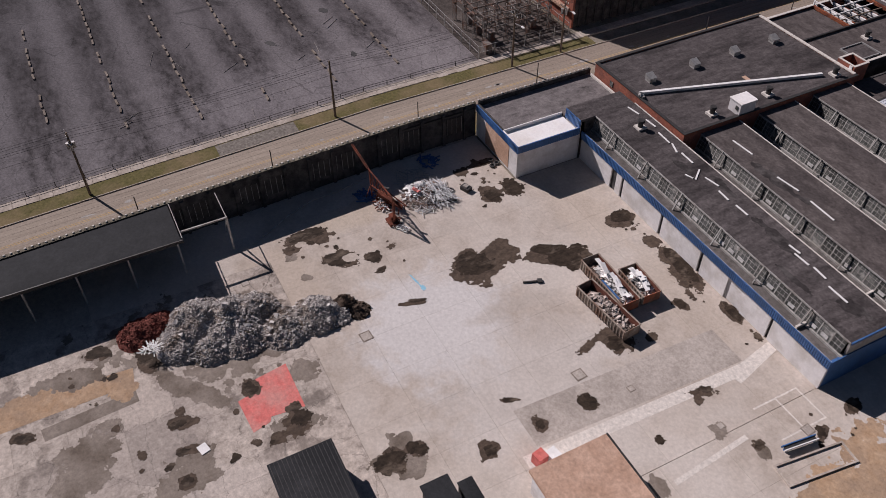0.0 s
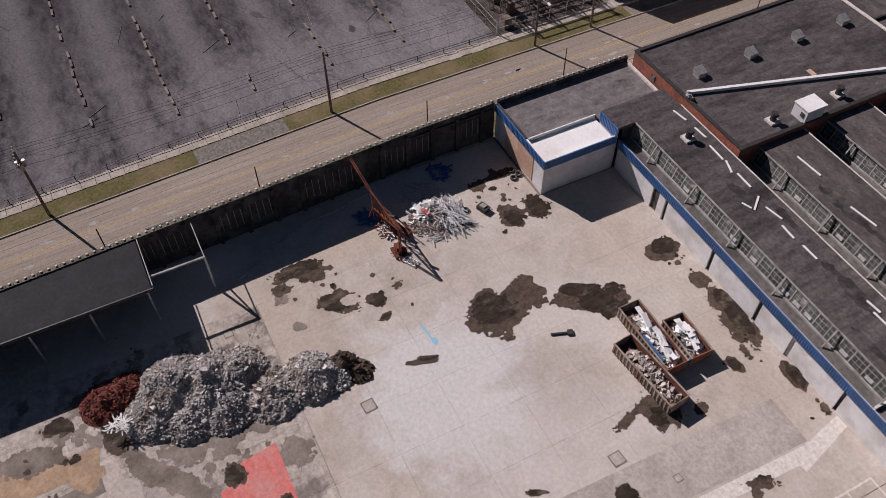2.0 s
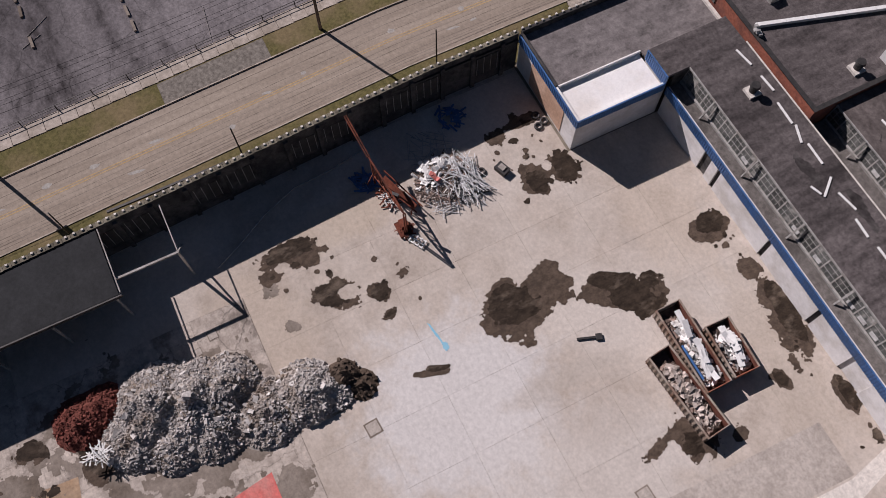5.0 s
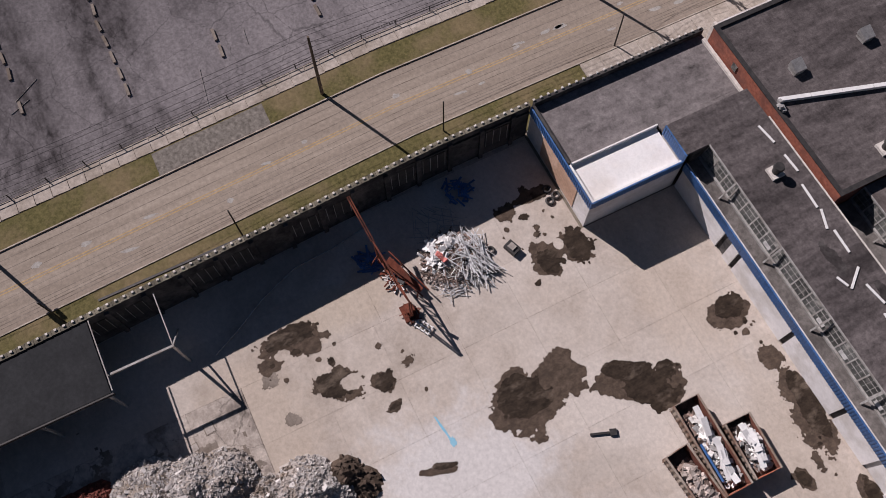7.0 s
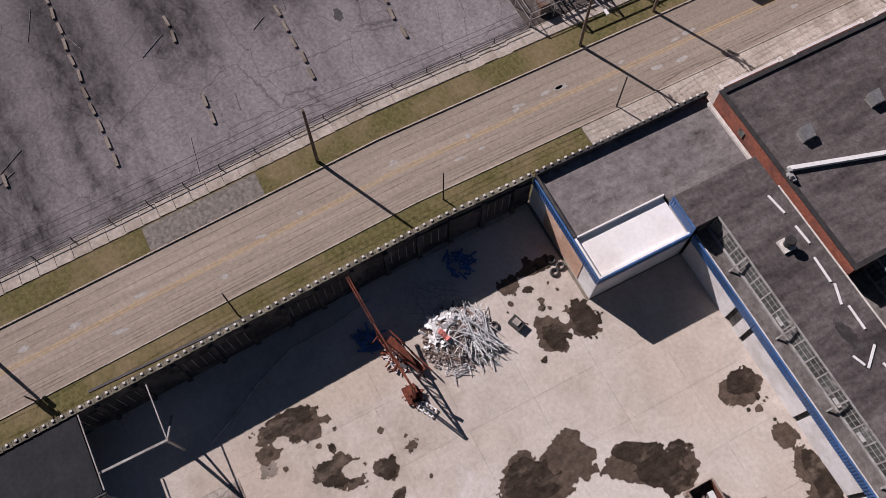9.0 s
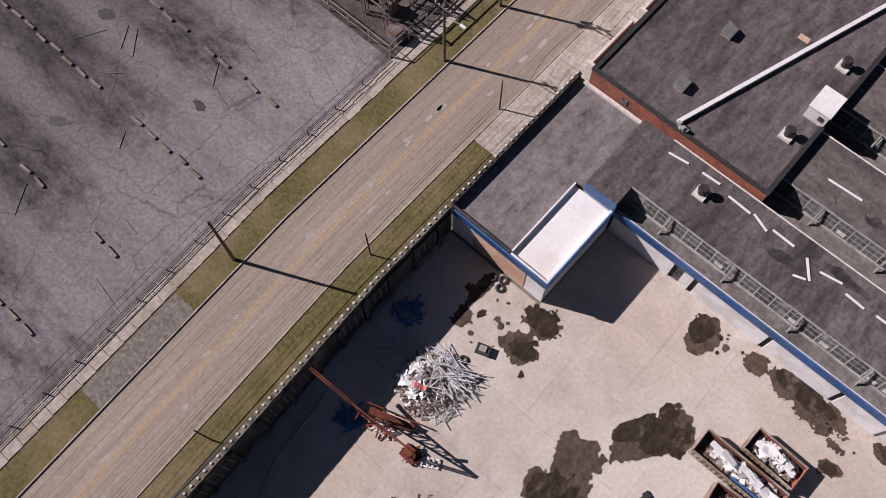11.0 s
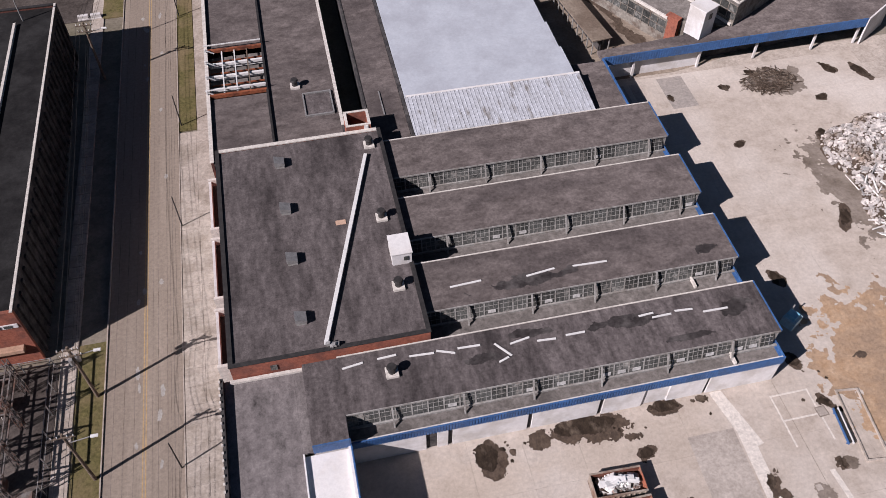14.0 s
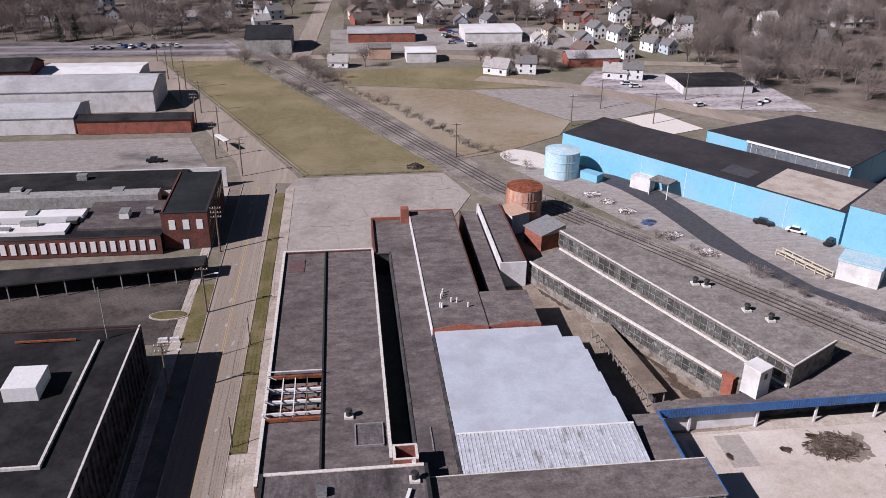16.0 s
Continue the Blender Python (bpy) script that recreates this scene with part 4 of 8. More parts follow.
def courtyard_hut():
    t = thing("courtyard_shed", "long narrow open shed in the dirt courtyard", "shed", at=(58.4, 81.3, 0), rz=-82)
    bm = bmesh.new()
    prism(bm, rect(-10.6, 10.6, -1.7, 1.7), 2.55, [2.8, 2.8, 2.6, 2.6])
    part("roof", bm, M_DIRT, t, "dusty brown roof")
    for k in range(13):
        boxpart("post", M_FRAME, t, -10.4 + k * 1.72, -10.25 + k * 1.72, -1.5, -1.35, 0, 2.54)
        boxpart("post", M_FRAME, t, -10.4 + k * 1.72, -10.25 + k * 1.72, 1.35, 1.5, 0, 2.54)
    boxpart("back_panel", M_DARKWALL, t, -10.2, 10.2, 0.0, 0.1, 0, 2.5)


courtyard_hut()


def tank(name, label, x, y, r, h, wall_m, roof_m, cone=0.8):
    t = thing(name, label, "tank", at=(x, y, 0))
    bm = bmesh.new()
    tube(bm, (0, 0, 0), (0, 0, h), r, r, 36)
    part("shell", bm, wall_m, t)
    bm = bmesh.new()
    tube(bm, (0, 0, h + 0.003), (0, 0, h + cone), r * 1.02, r * 0.12, 36)
    part("roof", bm, roof_m, t)
    for k in (0.33, 0.66):
        bm = bmesh.new()
        n = 36
        for q in range(n):
            a, b = q * math.tau / n, (q + 1) * math.tau / n
            bar(bm, (r * 1.01 * math.cos(a), r * 1.01 * math.sin(a), h * k), (r * 1.01 * math.cos(b), r * 1.01 * math.sin(b), h * k), 0.12)
        part("hoop", bm, wall_m, t)
    bm = bmesh.new()
    for s in (-0.25, 0.25):
        bar(bm, (s, -r - 0.15, 0), (s, -r - 0.15, h), 0.07)
    part("ladder", bm, M_METAL, t)


M_RUSTTANK = mat("rust_streaked_tank", (0.33, 0.11, 0.06), (0.5, 0.26, 0.17), 1.0, rough=0.8, c3=(0.56, 0.43, 0.34), patch=0.35, stretch=(1, 1, 0.15))
M_CYANTANK = mat("pale_cyan_tank", (0.36, 0.6, 0.68), (0.48, 0.67, 0.73), 1.0, rough=0.7, c3=(0.6, 0.68, 0.7), patch=0.4, stretch=(1, 1, 0.15))
tank("rusty_tank", "round rust-streaked steel tank with red roof", 54.5, 146, 4.2, 7.5, M_RUSTTANK, M_RUST)
tank("cyan_tank", "round faded cyan tank beside the railway", 70.3, 172, 4.6, 7.0, M_CYANTANK, M_CYANTANK, 0.5)

# shed by the rusty tank
t = thing("tank_shed", "small red brick shed with pale metal roof", "shed", at=(55.8, 130.5, 0), rz=25)
boxpart("wall", M_BRICK, t, -3, 3, -3, 3, 0, 3.6)
bm = bmesh.new()
prism(bm, rect(-3.3, 3.3, -3.3, 3.3), 3.61, [3.8, 5.0, 5.0, 3.8])
part("roof", bm, M_METAL, t)
t = thing("tank_annex", "pale rendered annex beside the tank", "shed", at=(50.5, 139, 0), rz=25)
boxpart("wall", M_WHITEWALL, t, -2.4, 2.4, -3.0, 3.0, 0, 4.6)
boxpart("roof", M_TANROOF, t, -2.6, 2.6, -3.2, 3.2, 4.61, 4.8)

# ---- cyan warehouses across the railway ----


M_WHROOF = mat("dark_membrane_roof", (0.04, 0.036, 0.039), (0.058, 0.052, 0.056), 0.6, rough=0.8, c3=(0.034, 0.031, 0.034), patch=0.08)


M_GLAZED = mat("grey_glazed_wall", (0.1, 0.115, 0.125), (0.19, 0.205, 0.215), 0.8, rough=0.4)


def warehouse(name, label, pts, h, roof_m=M_WHROOF):
    t = thing(name, label, "warehouse")
    n = len(pts)
    for i in range(n):
        bm = bmesh.new()
        edge_strip(bm, pts[i], pts[(i + 1) % n], 0, h, 0.3, -0.3)
        part("wall", bm, M_CYAN, t)
        a, b = Vector(pts[i]), Vector(pts[(i + 1) % n])
        m = int((b - a).length / 12)
        for k in range(1, m):
            p = a + (b - a) * k / m
            q = p + (b - a).normalized() * 0.12
            bm = bmesh.new()
            edge_strip(bm, (p.x, p.y), (q.x, q.y), 0, h, 0.06, 0.003)
            part("downpipe", bm, M_CYANTANK, t)
    part("roof", flat(inset(pts, 0.02), h + 0.2, 0.19), roof_m, t, "dark membrane roof")
    return t


wh = warehouse("cyan_warehouse", "long cyan metal warehouse with near-black roof", [(73.3, 184), (121, 123.5), (139.5, 138), (89, 197.5)], 7.6)
bm = bmesh.new()
prism(bm, [(108.5, 140.2), (120.4, 125.0), (134, 136), (122, 151)], 7.81, 7.84)
part("tan_roof_patch", bm, M_WALKWAY, wh, "pale tan gravel roof section")
bm = bmesh.new()
prism(bm, [(104.5, 151), (109, 145.3), (114, 149.3), (109.5, 155)], 7.81, 7.84)
part("dark_roof_patch", bm, M_FRESHASPHALT, wh)
wh2 = warehouse("cyan_warehouse", "wide cyan warehouse with near-black roof behind the other", [(113.2, 179.5), (136.9, 147.8), (168, 170), (146, 192)], 8.6)
warehouse("cyan_warehouse", "tall cyan end building of the warehouse", [(121.3, 123), (150, 90), (172, 108), (142, 140)], 9.6, M_GRAVEL)
bm = bmesh.new()
edge_strip(bm, (120.5, 169.8), (136.6, 148.2), 3.0, 8.4, 0.08, 0.004)
part("glazed_panel", bm, M_GLAZED, wh2, "grey glazed upper wall")
bm = bmesh.new()
edge_strip(bm, (120.3, 170.0), (136.7, 148.0), 8.4, 8.9, 0.4, 0.004)
part("white_pipe", bm, M_WHITEBOARD, wh2, "white pipe along the eaves")
for k in range(5):
    bm = bmesh.new()
    f = (k + 0.5) / 5
    x, y = 120.5 + 16.1 * f, 169.8 - 21.6 * f
    edge_strip(bm, (x, y), (x + 0.12, y - 0.16), 3.0, 8.38, 0.12, 0.09)
    part("mullion", bm, M_FRAME, wh2)
t = thing("dock_shelter", "small pale dock shelter with tan canopy", "shelter", at=(92.5, 158.5, 0), rz=-51.5)
boxpart("wall", M_WHITEWALL, t, -6.5, -1, -3.4, -0.5, 0, 3.4)
boxpart("roof", M_GRAVEL, t, -0.5, 5, -4.5, -0.2, 4.0, 4.25)
for x in (-0.3, 4.8):
    boxpart("post", M_WHITEBOARD, t, x - 0.1, x + 0.1, -4.4, -4.2, 0, 3.99)
t = thing("blue_bin", "blue metal skip beside the cyan tank", "skip", at=(77.3, 167.5, 0), rz=-50)
boxpart("body", M_CYAN, t, -2.6, 2.6, -1.4, 1.4, 0.1, 2.0)
boxpart("rim", M_CYAN, t, -2.7, 2.7, -1.5, 1.5, 2.003, 2.15)
t = thing("pump_house", "pale block pump house beside the drive", "shed", at=(116.5, 108, 0), rz=-43)
boxpart("wall", M_WHITEWALL, t, -4, 4, -3, 3, 0, 4.2)
boxpart("roof", M_CYANTANK, t, -4.2, 4.2, -3.2, 3.2, 4.21, 4.45)
boxpart("door", M_WHITEBOARD, t, 1, 2.2, -3.07, -3.003, 0, 2.1)


M_RACK = mat("cream_pipe_paint", (0.5, 0.43, 0.3), (0.62, 0.55, 0.42), 1.5, rough=0.6)
t = thing("pipe_rack", "long low pale yellow pipe rack beside the pump house", "pipe rack", at=(108, 114.5, 0), rz=-68)
for y in (-0.9, 0.9):
    for z in (0.5, 1.2):
        boxpart("rail", M_RACK, t, -6.5, 6.5, y - 0.09, y + 0.09, z, z + 0.18)
    for k in range(6):
        boxpart("post", M_RACK, t, -6.4 + k * 2.5, -6.2 + k * 2.5, y + (0.095 if y > 0 else -0.295), y + (0.295 if y > 0 else -0.095), 0, 1.4)


def fence(name, label, pts, h, step, mesh_m=M_METAL, rails_at=(0.5, 1.0)):
    t = thing(name, label, "fence", kind="structure")
    post = None
    for a, b in zip(pts, pts[1:]):
        a, b = Vector((*a, 0)), Vector((*b, 0))
        n = max(1, int((b - a).length / step))
        for k in range(n):
            p = a + (b - a) * k / n
            if post is None:
                bm = bmesh.new()
                box(bm, -0.05, 0.05, -0.05, 0.05, 0, h)
                o = part("post", bm, mesh_m, t)
                post = o.data
            else:
                o = new("post", post)
                o.parent = t
            o.location = p
        for r in rails_at:
            bm = bmesh.new()
            bar(bm, a + Vector((0, 0, h * r)), b + Vector((0, 0, h * r)), 0.06)
            part("rail", bm, mesh_m, t)
    return t


fence("lot_fence", "low dark rail fence along the parking lot", [(-11.6, -150), (-18.45, -10), (-18.45, 11)], 0.8, 4.0, M_DARKMETAL)
fence("substation_fence", "chain-link fence round the substation", [(-18.6, 11.5), (-18.6, 29.5), (-42, 29.5)], 2.2, 3.0)
fence("substation_fence", "chain-link fence between lot and substation", [(-18.6, 11.4), (-60, 11.4)], 2.2, 3.0)
fence("rail_fence", "grey chain-link fence along the railway", [(111, 80), (100, 95), (84, 120), (60, 156)], 2.0, 3.0)
fence("field_fence", "chain-link fence round the grass field", [(1.4, 176.2), (40, 177), (-29.2, 314)], 1.8, 5.0)
fence("field_fence", "chain-link fence along the street side of the field", [(1.2, 176.2), (-61.6, 315)], 1.8, 5.0)

# ---- west side of the street ----


def dark_hall():
    t = thing("black_roofed_hall", "large brick hall with black roof and pale coping lines", "building")
    z = 8.9
    boxpart("wall", M_BRICK, t, -90, -20.0, 31.0, 31.4, 0, z + 0.3, "red brick end wall")
    # street side faces away from the sun; its shade is in the near-black colour
    boxpart("wall", M_DARKWALL, t, -20.4, -20.0, 31.41, 88, 0, z + 0.3, "street wall with its shade painted near-black")
    boxpart("wall", M_DARKBRICK, t, -90, -20.41, 87.6, 88, 0, z + 0.3)
    boxpart("roof", M_BLACKROOF, t, -90, -20.41, 31.41, 87.59, z - 0.3, z, "sooty black roof")
    boxpart("coping", M_COPING, t, -20.35, -20.05, 31.0, 88, z + 0.303, z + 0.42)
    boxpart("coping", M_DARKMETAL, t, -90, -20.36, 87.55, 88.05, z + 0.303, z + 0.42)
    boxpart("roof_line", M_COPING, t, -25.6, -25.25, 55, 84, z + 0.003, z + 0.45)
    boxpart("roof_line", M_COPING, t, -33, -25.61, 55, 55.3, z + 0.003, z + 0.45)
    boxpart("ledge", M_WHITEWALL, t, -90, -20.3, 30.9, 30.997, 6.7, 7.3, "pale band of small windows")
    boxpart("ledge", M_TANROOF, t, -90, -21, 30.2, 30.99, 3.0, 3.5, "tan brick ledge")
    for k in range(36):
        boxpart("window", M_PANE, t, -20.9 - k * 1.1 - 0.8, -20.9 - k * 1.1, 30.85, 30.897, 6.8, 7.2)
    # pilasters take the same near-black, shade painted in
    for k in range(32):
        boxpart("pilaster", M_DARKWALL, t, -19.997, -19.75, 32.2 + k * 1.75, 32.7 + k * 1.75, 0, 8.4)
    boxpart("rooflight", M_WHITEBOARD, t, -34.5, -29.9, 69.5, 75, z + 0.003, z + 2.2, "white ribbed rooftop unit")
    boxpart("pipe", M_RUST, t, -38, -29, 84.5, 84.8, z + 0.2, z + 0.45)
    bm = bmesh.new()
    tube(bm, (-24.5, 85, z), (-24.5, 85, z + 9), 0.12, 0.08)
    part("mast", bm, M_METAL, t)


dark_hall()


def long_canopy():
    t = thing("lot_canopy", "long low dark-roofed shelter beside the side lot", "shelter")
    bm = bmesh.new()
    prism(bm, [(-62, 113), (-15.4, 119.6), (-15.4, 124), (-62, 120)], 3.3, 3.6)
    part("roof", bm, M_BLACKROOF, t, "dark roof with rusty edge")
    for k in range(9):
        boxpart("post", M_METAL, t, -16 - k * 5, -15.8 - k * 5, 119.7 - k * 0.7, 119.9 - k * 0.7, 0, 3.29)
    bm = bmesh.new()
    prism(bm, [(-62, 121), (-15.4, 124.1), (-15.4, 124.4), (-62, 121.4)], 0, 3.2)
    part("back_wall", bm, M_DARKWALL, t)


long_canopy()


def brick_office():
    t = thing("brick_office", "two-storey dark red brick building with arched windows and dark roof", "building")
    boxpart("wall", M_DARKBRICK, t, -26, -16.4, 135, 135.35, 0, 8.4)
    boxpart("wall", M_DARKBRICK, t, -16.75, -16.4, 135.36, 160, 0, 8.4)
    boxpart("wall", M_DARKBRICK, t, -26, -25.65, 135.36, 160, 0, 8.4)
    boxpart("roof", M_SHEDROOF, t, -25.64, -16.76, 135.36, 160, 7.9, 8.2, "dark blue-grey roof")
    boxpart("coping", M_DARKMETAL, t, -26.1, -16.3, 134.9, 135.4, 8.403, 8.55)
    boxpart("coping", M_DARKMETAL, t, -16.8, -16.3, 135.403, 160, 8.403, 8.55)
    for x in (-24.5, -21.6, -18.8):
        boxpart("window", M_WHITEBOARD, t, x, x + 1.3, 134.9, 134.997, 4.6, 6.8, "boarded white window")
    boxpart("door", M_WHITEBOARD, t, -22, -20.8, 134.9, 134.997, 0, 2.2)
    for k in range(9):
        boxpart("window", M_PANE, t, -16.397, -16.3, 137 + k * 2.5, 138.4 + k * 2.5, 4.6, 6.9)
    w = thing("brick_row", "low brick wing with a row of boarded arched windows", "building")
    boxpart("wall", M_DARKBRICK, w, -110, -26.1, 133, 133.4, 0, 4.2)
    boxpart("roof", M_BLACKROOF, w, -110, -26.1, 133.41, 150, 3.8, 4.1)
    boxpart("coping", M_DARKMETAL, w, -110, -26.1, 132.95, 133.45, 4.203, 4.32)
    boxpart("roof", M_ROOF2, w, -44, -26.1, 137, 152, 4.11, 4.6)
    boxpart("white_roof", M_WHITEROOF, w, -74, -46, 135.5, 140, 4.11, 4.9, "white roof strips")
    boxpart("white_roof", M_WHITEROOF, w, -66, -44, 142, 146, 4.11, 5.6)
    boxpart("monitor", M_FRAME, w, -70, -30, 152, 156, 0, 6.0, "row of windows under the roof")
    boxpart("roof", M_BLACKROOF, w, -110, -26, 156.01, 171, 4.4, 5.0)
    boxpart("white_band", M_WHITEWALL, w, -110, -26.2, 155.9, 156, 4.1, 5.4)
    boxpart("white_band", M_WHITEWALL, w, -110, -17, 170.9, 171.2, 0, 5.2)
    for k in range(20):
        boxpart("window", M_WHITEBOARD, w, -28.5 - k * 2.0, -27.4 - k * 2.0, 132.85, 132.997, 1.0, 3.4, "boarded white window")


brick_office()


def gable_hall(name, label, x0, x1, y0, y1, h, ridge, wall_m, roof_m):
    t = thing(name, label, "building")
    ym = (y0 + y1) / 2
    boxpart("wall", wall_m, t, x0, x1, y0, y0 + 0.3, 0, h)
    boxpart("wall", wall_m, t, x0, x1, y1 - 0.3, y1, 0, h)
    for x in (x0, x1 - 0.3):
        bm = bmesh.new()
        vs = [bm.verts.new(p) for p in ((x, y0 + 0.31, 0), (x, y1 - 0.31, 0), (x, y1 - 0.31, h), (x, ym, ridge - 0.3), (x, y0 + 0.31, h))]
        ws = [bm.verts.new(v.co + Vector((0.3, 0, 0))) for v in vs]
        bm.faces.new(vs[::-1])
        bm.faces.new(ws)
        for i in range(5):
            j = (i + 1) % 5
            bm.faces.new((vs[i], vs[j], ws[j], ws[i]))
        part("gable", bm, wall_m, t)
    for ya, yb in ((y0 - 0.3, ym), (y1 + 0.3, ym)):
        bm = bmesh.new()
        vs = [bm.verts.new(p) for p in ((x0 - 0.3, ya, h), (x1 + 0.3, ya, h), (x1 + 0.3, yb, ridge), (x0 - 0.3, yb, ridge))]
        ws = [bm.verts.new(v.co + Vector((0, 0, 0.25))) for v in vs]
        bm.faces.new(vs[::-1])
        bm.faces.new(ws)
        for i in range(4):
            j = (i + 1) % 4
            bm.faces.new((vs[i], vs[j], ws[j], ws[i]))
        bmesh.ops.recalc_face_normals(bm, faces=bm.faces)
        part("roof", bm, roof_m, t)
    return t


M_GREYROOF = mat("pale_grey_metal_roof", (0.4, 0.39, 0.39), (0.5, 0.49, 0.49), 0.6, rough=0.6, c3=(0.34, 0.33, 0.33), patch=0.08)
gable_hall("white_shed", "long white industrial shed with grey roof", -170, -67, 218, 236, 5, 7, M_WHITEWALL, M_GREYROOF)
gable_hall("red_shed", "low red brick shed with dark roof", -66, -33, 217, 224, 4, 5, M_BRICK, M_BLACKROOF)
gable_hall("white_shed", "pale metal shed with grey roof", -120, -48, 240, 262, 7, 9.5, M_WHITEWALL, M_GREYROOF)
gable_hall("dark_shed", "long dark industrial shed", -190, -95, 268, 284, 7, 10, M_DARKBRICK, M_BLACKROOF)
gable_hall("white_shed", "white flat industrial roof behind the sheds", -95, -60, 272, 292, 4, 5, M_WHITEWALL, M_WHITEROOF)
gable_hall("brick_shop", "grey shop building with dark roof", -27, -8, 323, 345, 6, 9.5, M_FRAME, M_SHEDROOF)
gable_hall("brick_shop", "low red brick shop with grey roof", 103, 124, 290, 301, 3.5, 5.5, M_BRICK, M_GREYROOF)
gable_hall("white_shop", "white roadside workshop with pale roof", 39, 51, 302, 313, 4, 5, M_WHITEWALL, M_WHITEROOF)
gable_hall("tan_shop", "small flat-roofed tan brick shop", 24, 33, 309, 318, 4.5, 5, M_TANROOF, M_GRAVEL)
gable_hall("white_store", "wide white store with pale flat roof", 68, 94, 338, 358, 4.5, 5.2, M_WHITEWALL, M_WHITEROOF)
gable_hall("white_store", "long pale store behind the lots", 16, 46, 342, 357, 4, 4.8, M_BRICK, M_GREYROOF)
gable_hall("dark_store", "low dark-roofed store with white sign bands", 134, 160, 247, 265, 3, 3.6, M_WHITEWALL, M_BLACKROOF)

rng = random.Random(71)
for k in range(14):
    x, y = rng.uniform(-75, -28), rng.uniform(136, 168)
    t = thing("roof_unit", "small pale rooftop unit on the brick wing", "roof unit", at=(x, y, 4.6 if y < 156 else 5.0), group="rooftop units")
    w, d, h = rng.uniform(0.6, 1.8), rng.uniform(0.6, 1.6), rng.uniform(0.5, 1.6)
    boxpart("casing", rng.choice((M_METAL, M_WHITEBOARD, M_DARKMETAL)), t, -w, w, -d, d, 0, h)
    boxpart("lid", M_METAL, t, -w * 1.05, w * 1.05, -d * 1.05, d * 1.05, h + 0.003, h + 0.1)

# ---- yard floor: slabs ----


def slab_grid(parent, x0, x1, y0, y1, nx, ny, material, z=0.0, skip=None, gap=0.007, name="slab", thick=0.045):
    w, d = (x1 - x0) / nx, (y1 - y0) / ny
    bm = bmesh.new()
    box(bm, gap, w - gap, gap, d - gap, -thick, 0)
    data = bpy.data.meshes.new(name)
    bm.to_mesh(data)
    bm.free()
    data.materials.append(material)
    for i in range(nx):
        for j in range(ny):
            x, y = x0 + i * w, y0 + j * d
            if skip and skip(x + w / 2, y + d / 2):
                continue
            o = new(name, data)
            o.parent = parent
            o.location = (x, y, z)


yard = thing("yard_floor", "pale tan concrete yard floor of large stained slabs", "yard", kind="structure")
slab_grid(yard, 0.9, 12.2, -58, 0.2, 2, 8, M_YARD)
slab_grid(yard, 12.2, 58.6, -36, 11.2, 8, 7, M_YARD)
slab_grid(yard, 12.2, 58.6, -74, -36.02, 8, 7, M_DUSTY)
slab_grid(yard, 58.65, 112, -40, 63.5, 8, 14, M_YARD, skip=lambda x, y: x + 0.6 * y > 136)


def walk_slabs():
    t = thing("pavement_west", "row of pale concrete pavement slabs", "pavement", kind="structure")
    bm = bmesh.new()
    box(bm, -0.88, 0.88, 0.03, 1.77, -0.1, 0)
    data = bpy.data.meshes.new("paving_slab")
    bm.to_mesh(data)
    bm.free()
    data.materials.append(M_WALKWAY)
    y = -100.0
    rng = random.Random(3)
    while y < 88:
        if rng.random() > 0.03:
            o = new("paving_slab", data)
            o.parent = t
            o.location = (-17.35 + street_x(y), y, 0.1 + rng.uniform(-0.012, 0.012))
        y += 1.8
    t = thing("pavement_east", "wide pavement of pale concrete slabs", "pavement", kind="structure")
    slab_grid(t, -4.7, -0.15, 9.8, 66, 2, 24, M_WALKWAY, 0.1, gap=0.015, name="paving_slab", thick=0.09)


walk_slabs()


def blob(cx, cy, rx, ry, rz, seed, rough=0.35, n=120):
    """An irregular flat outline."""
    pts = []
    c, s = math.cos(radians(rz)), math.sin(radians(rz))
    for k in range(n):
        a = k * math.tau / n
        u = Vector((math.cos(a), math.sin(a), seed * 7.3))
        r = max(0.4, 1 + rough * (noise.noise(u * 1.7) + 0.5 * noise.noise(u * 3.7) + 0.3 * noise.noise(u * 8.3)))
        x, y = rx * r * math.cos(a), ry * r * math.sin(a)
        pts.append((cx + c * x - s * y, cy + s * x + c * y))
    return pts


LAYER = [0]


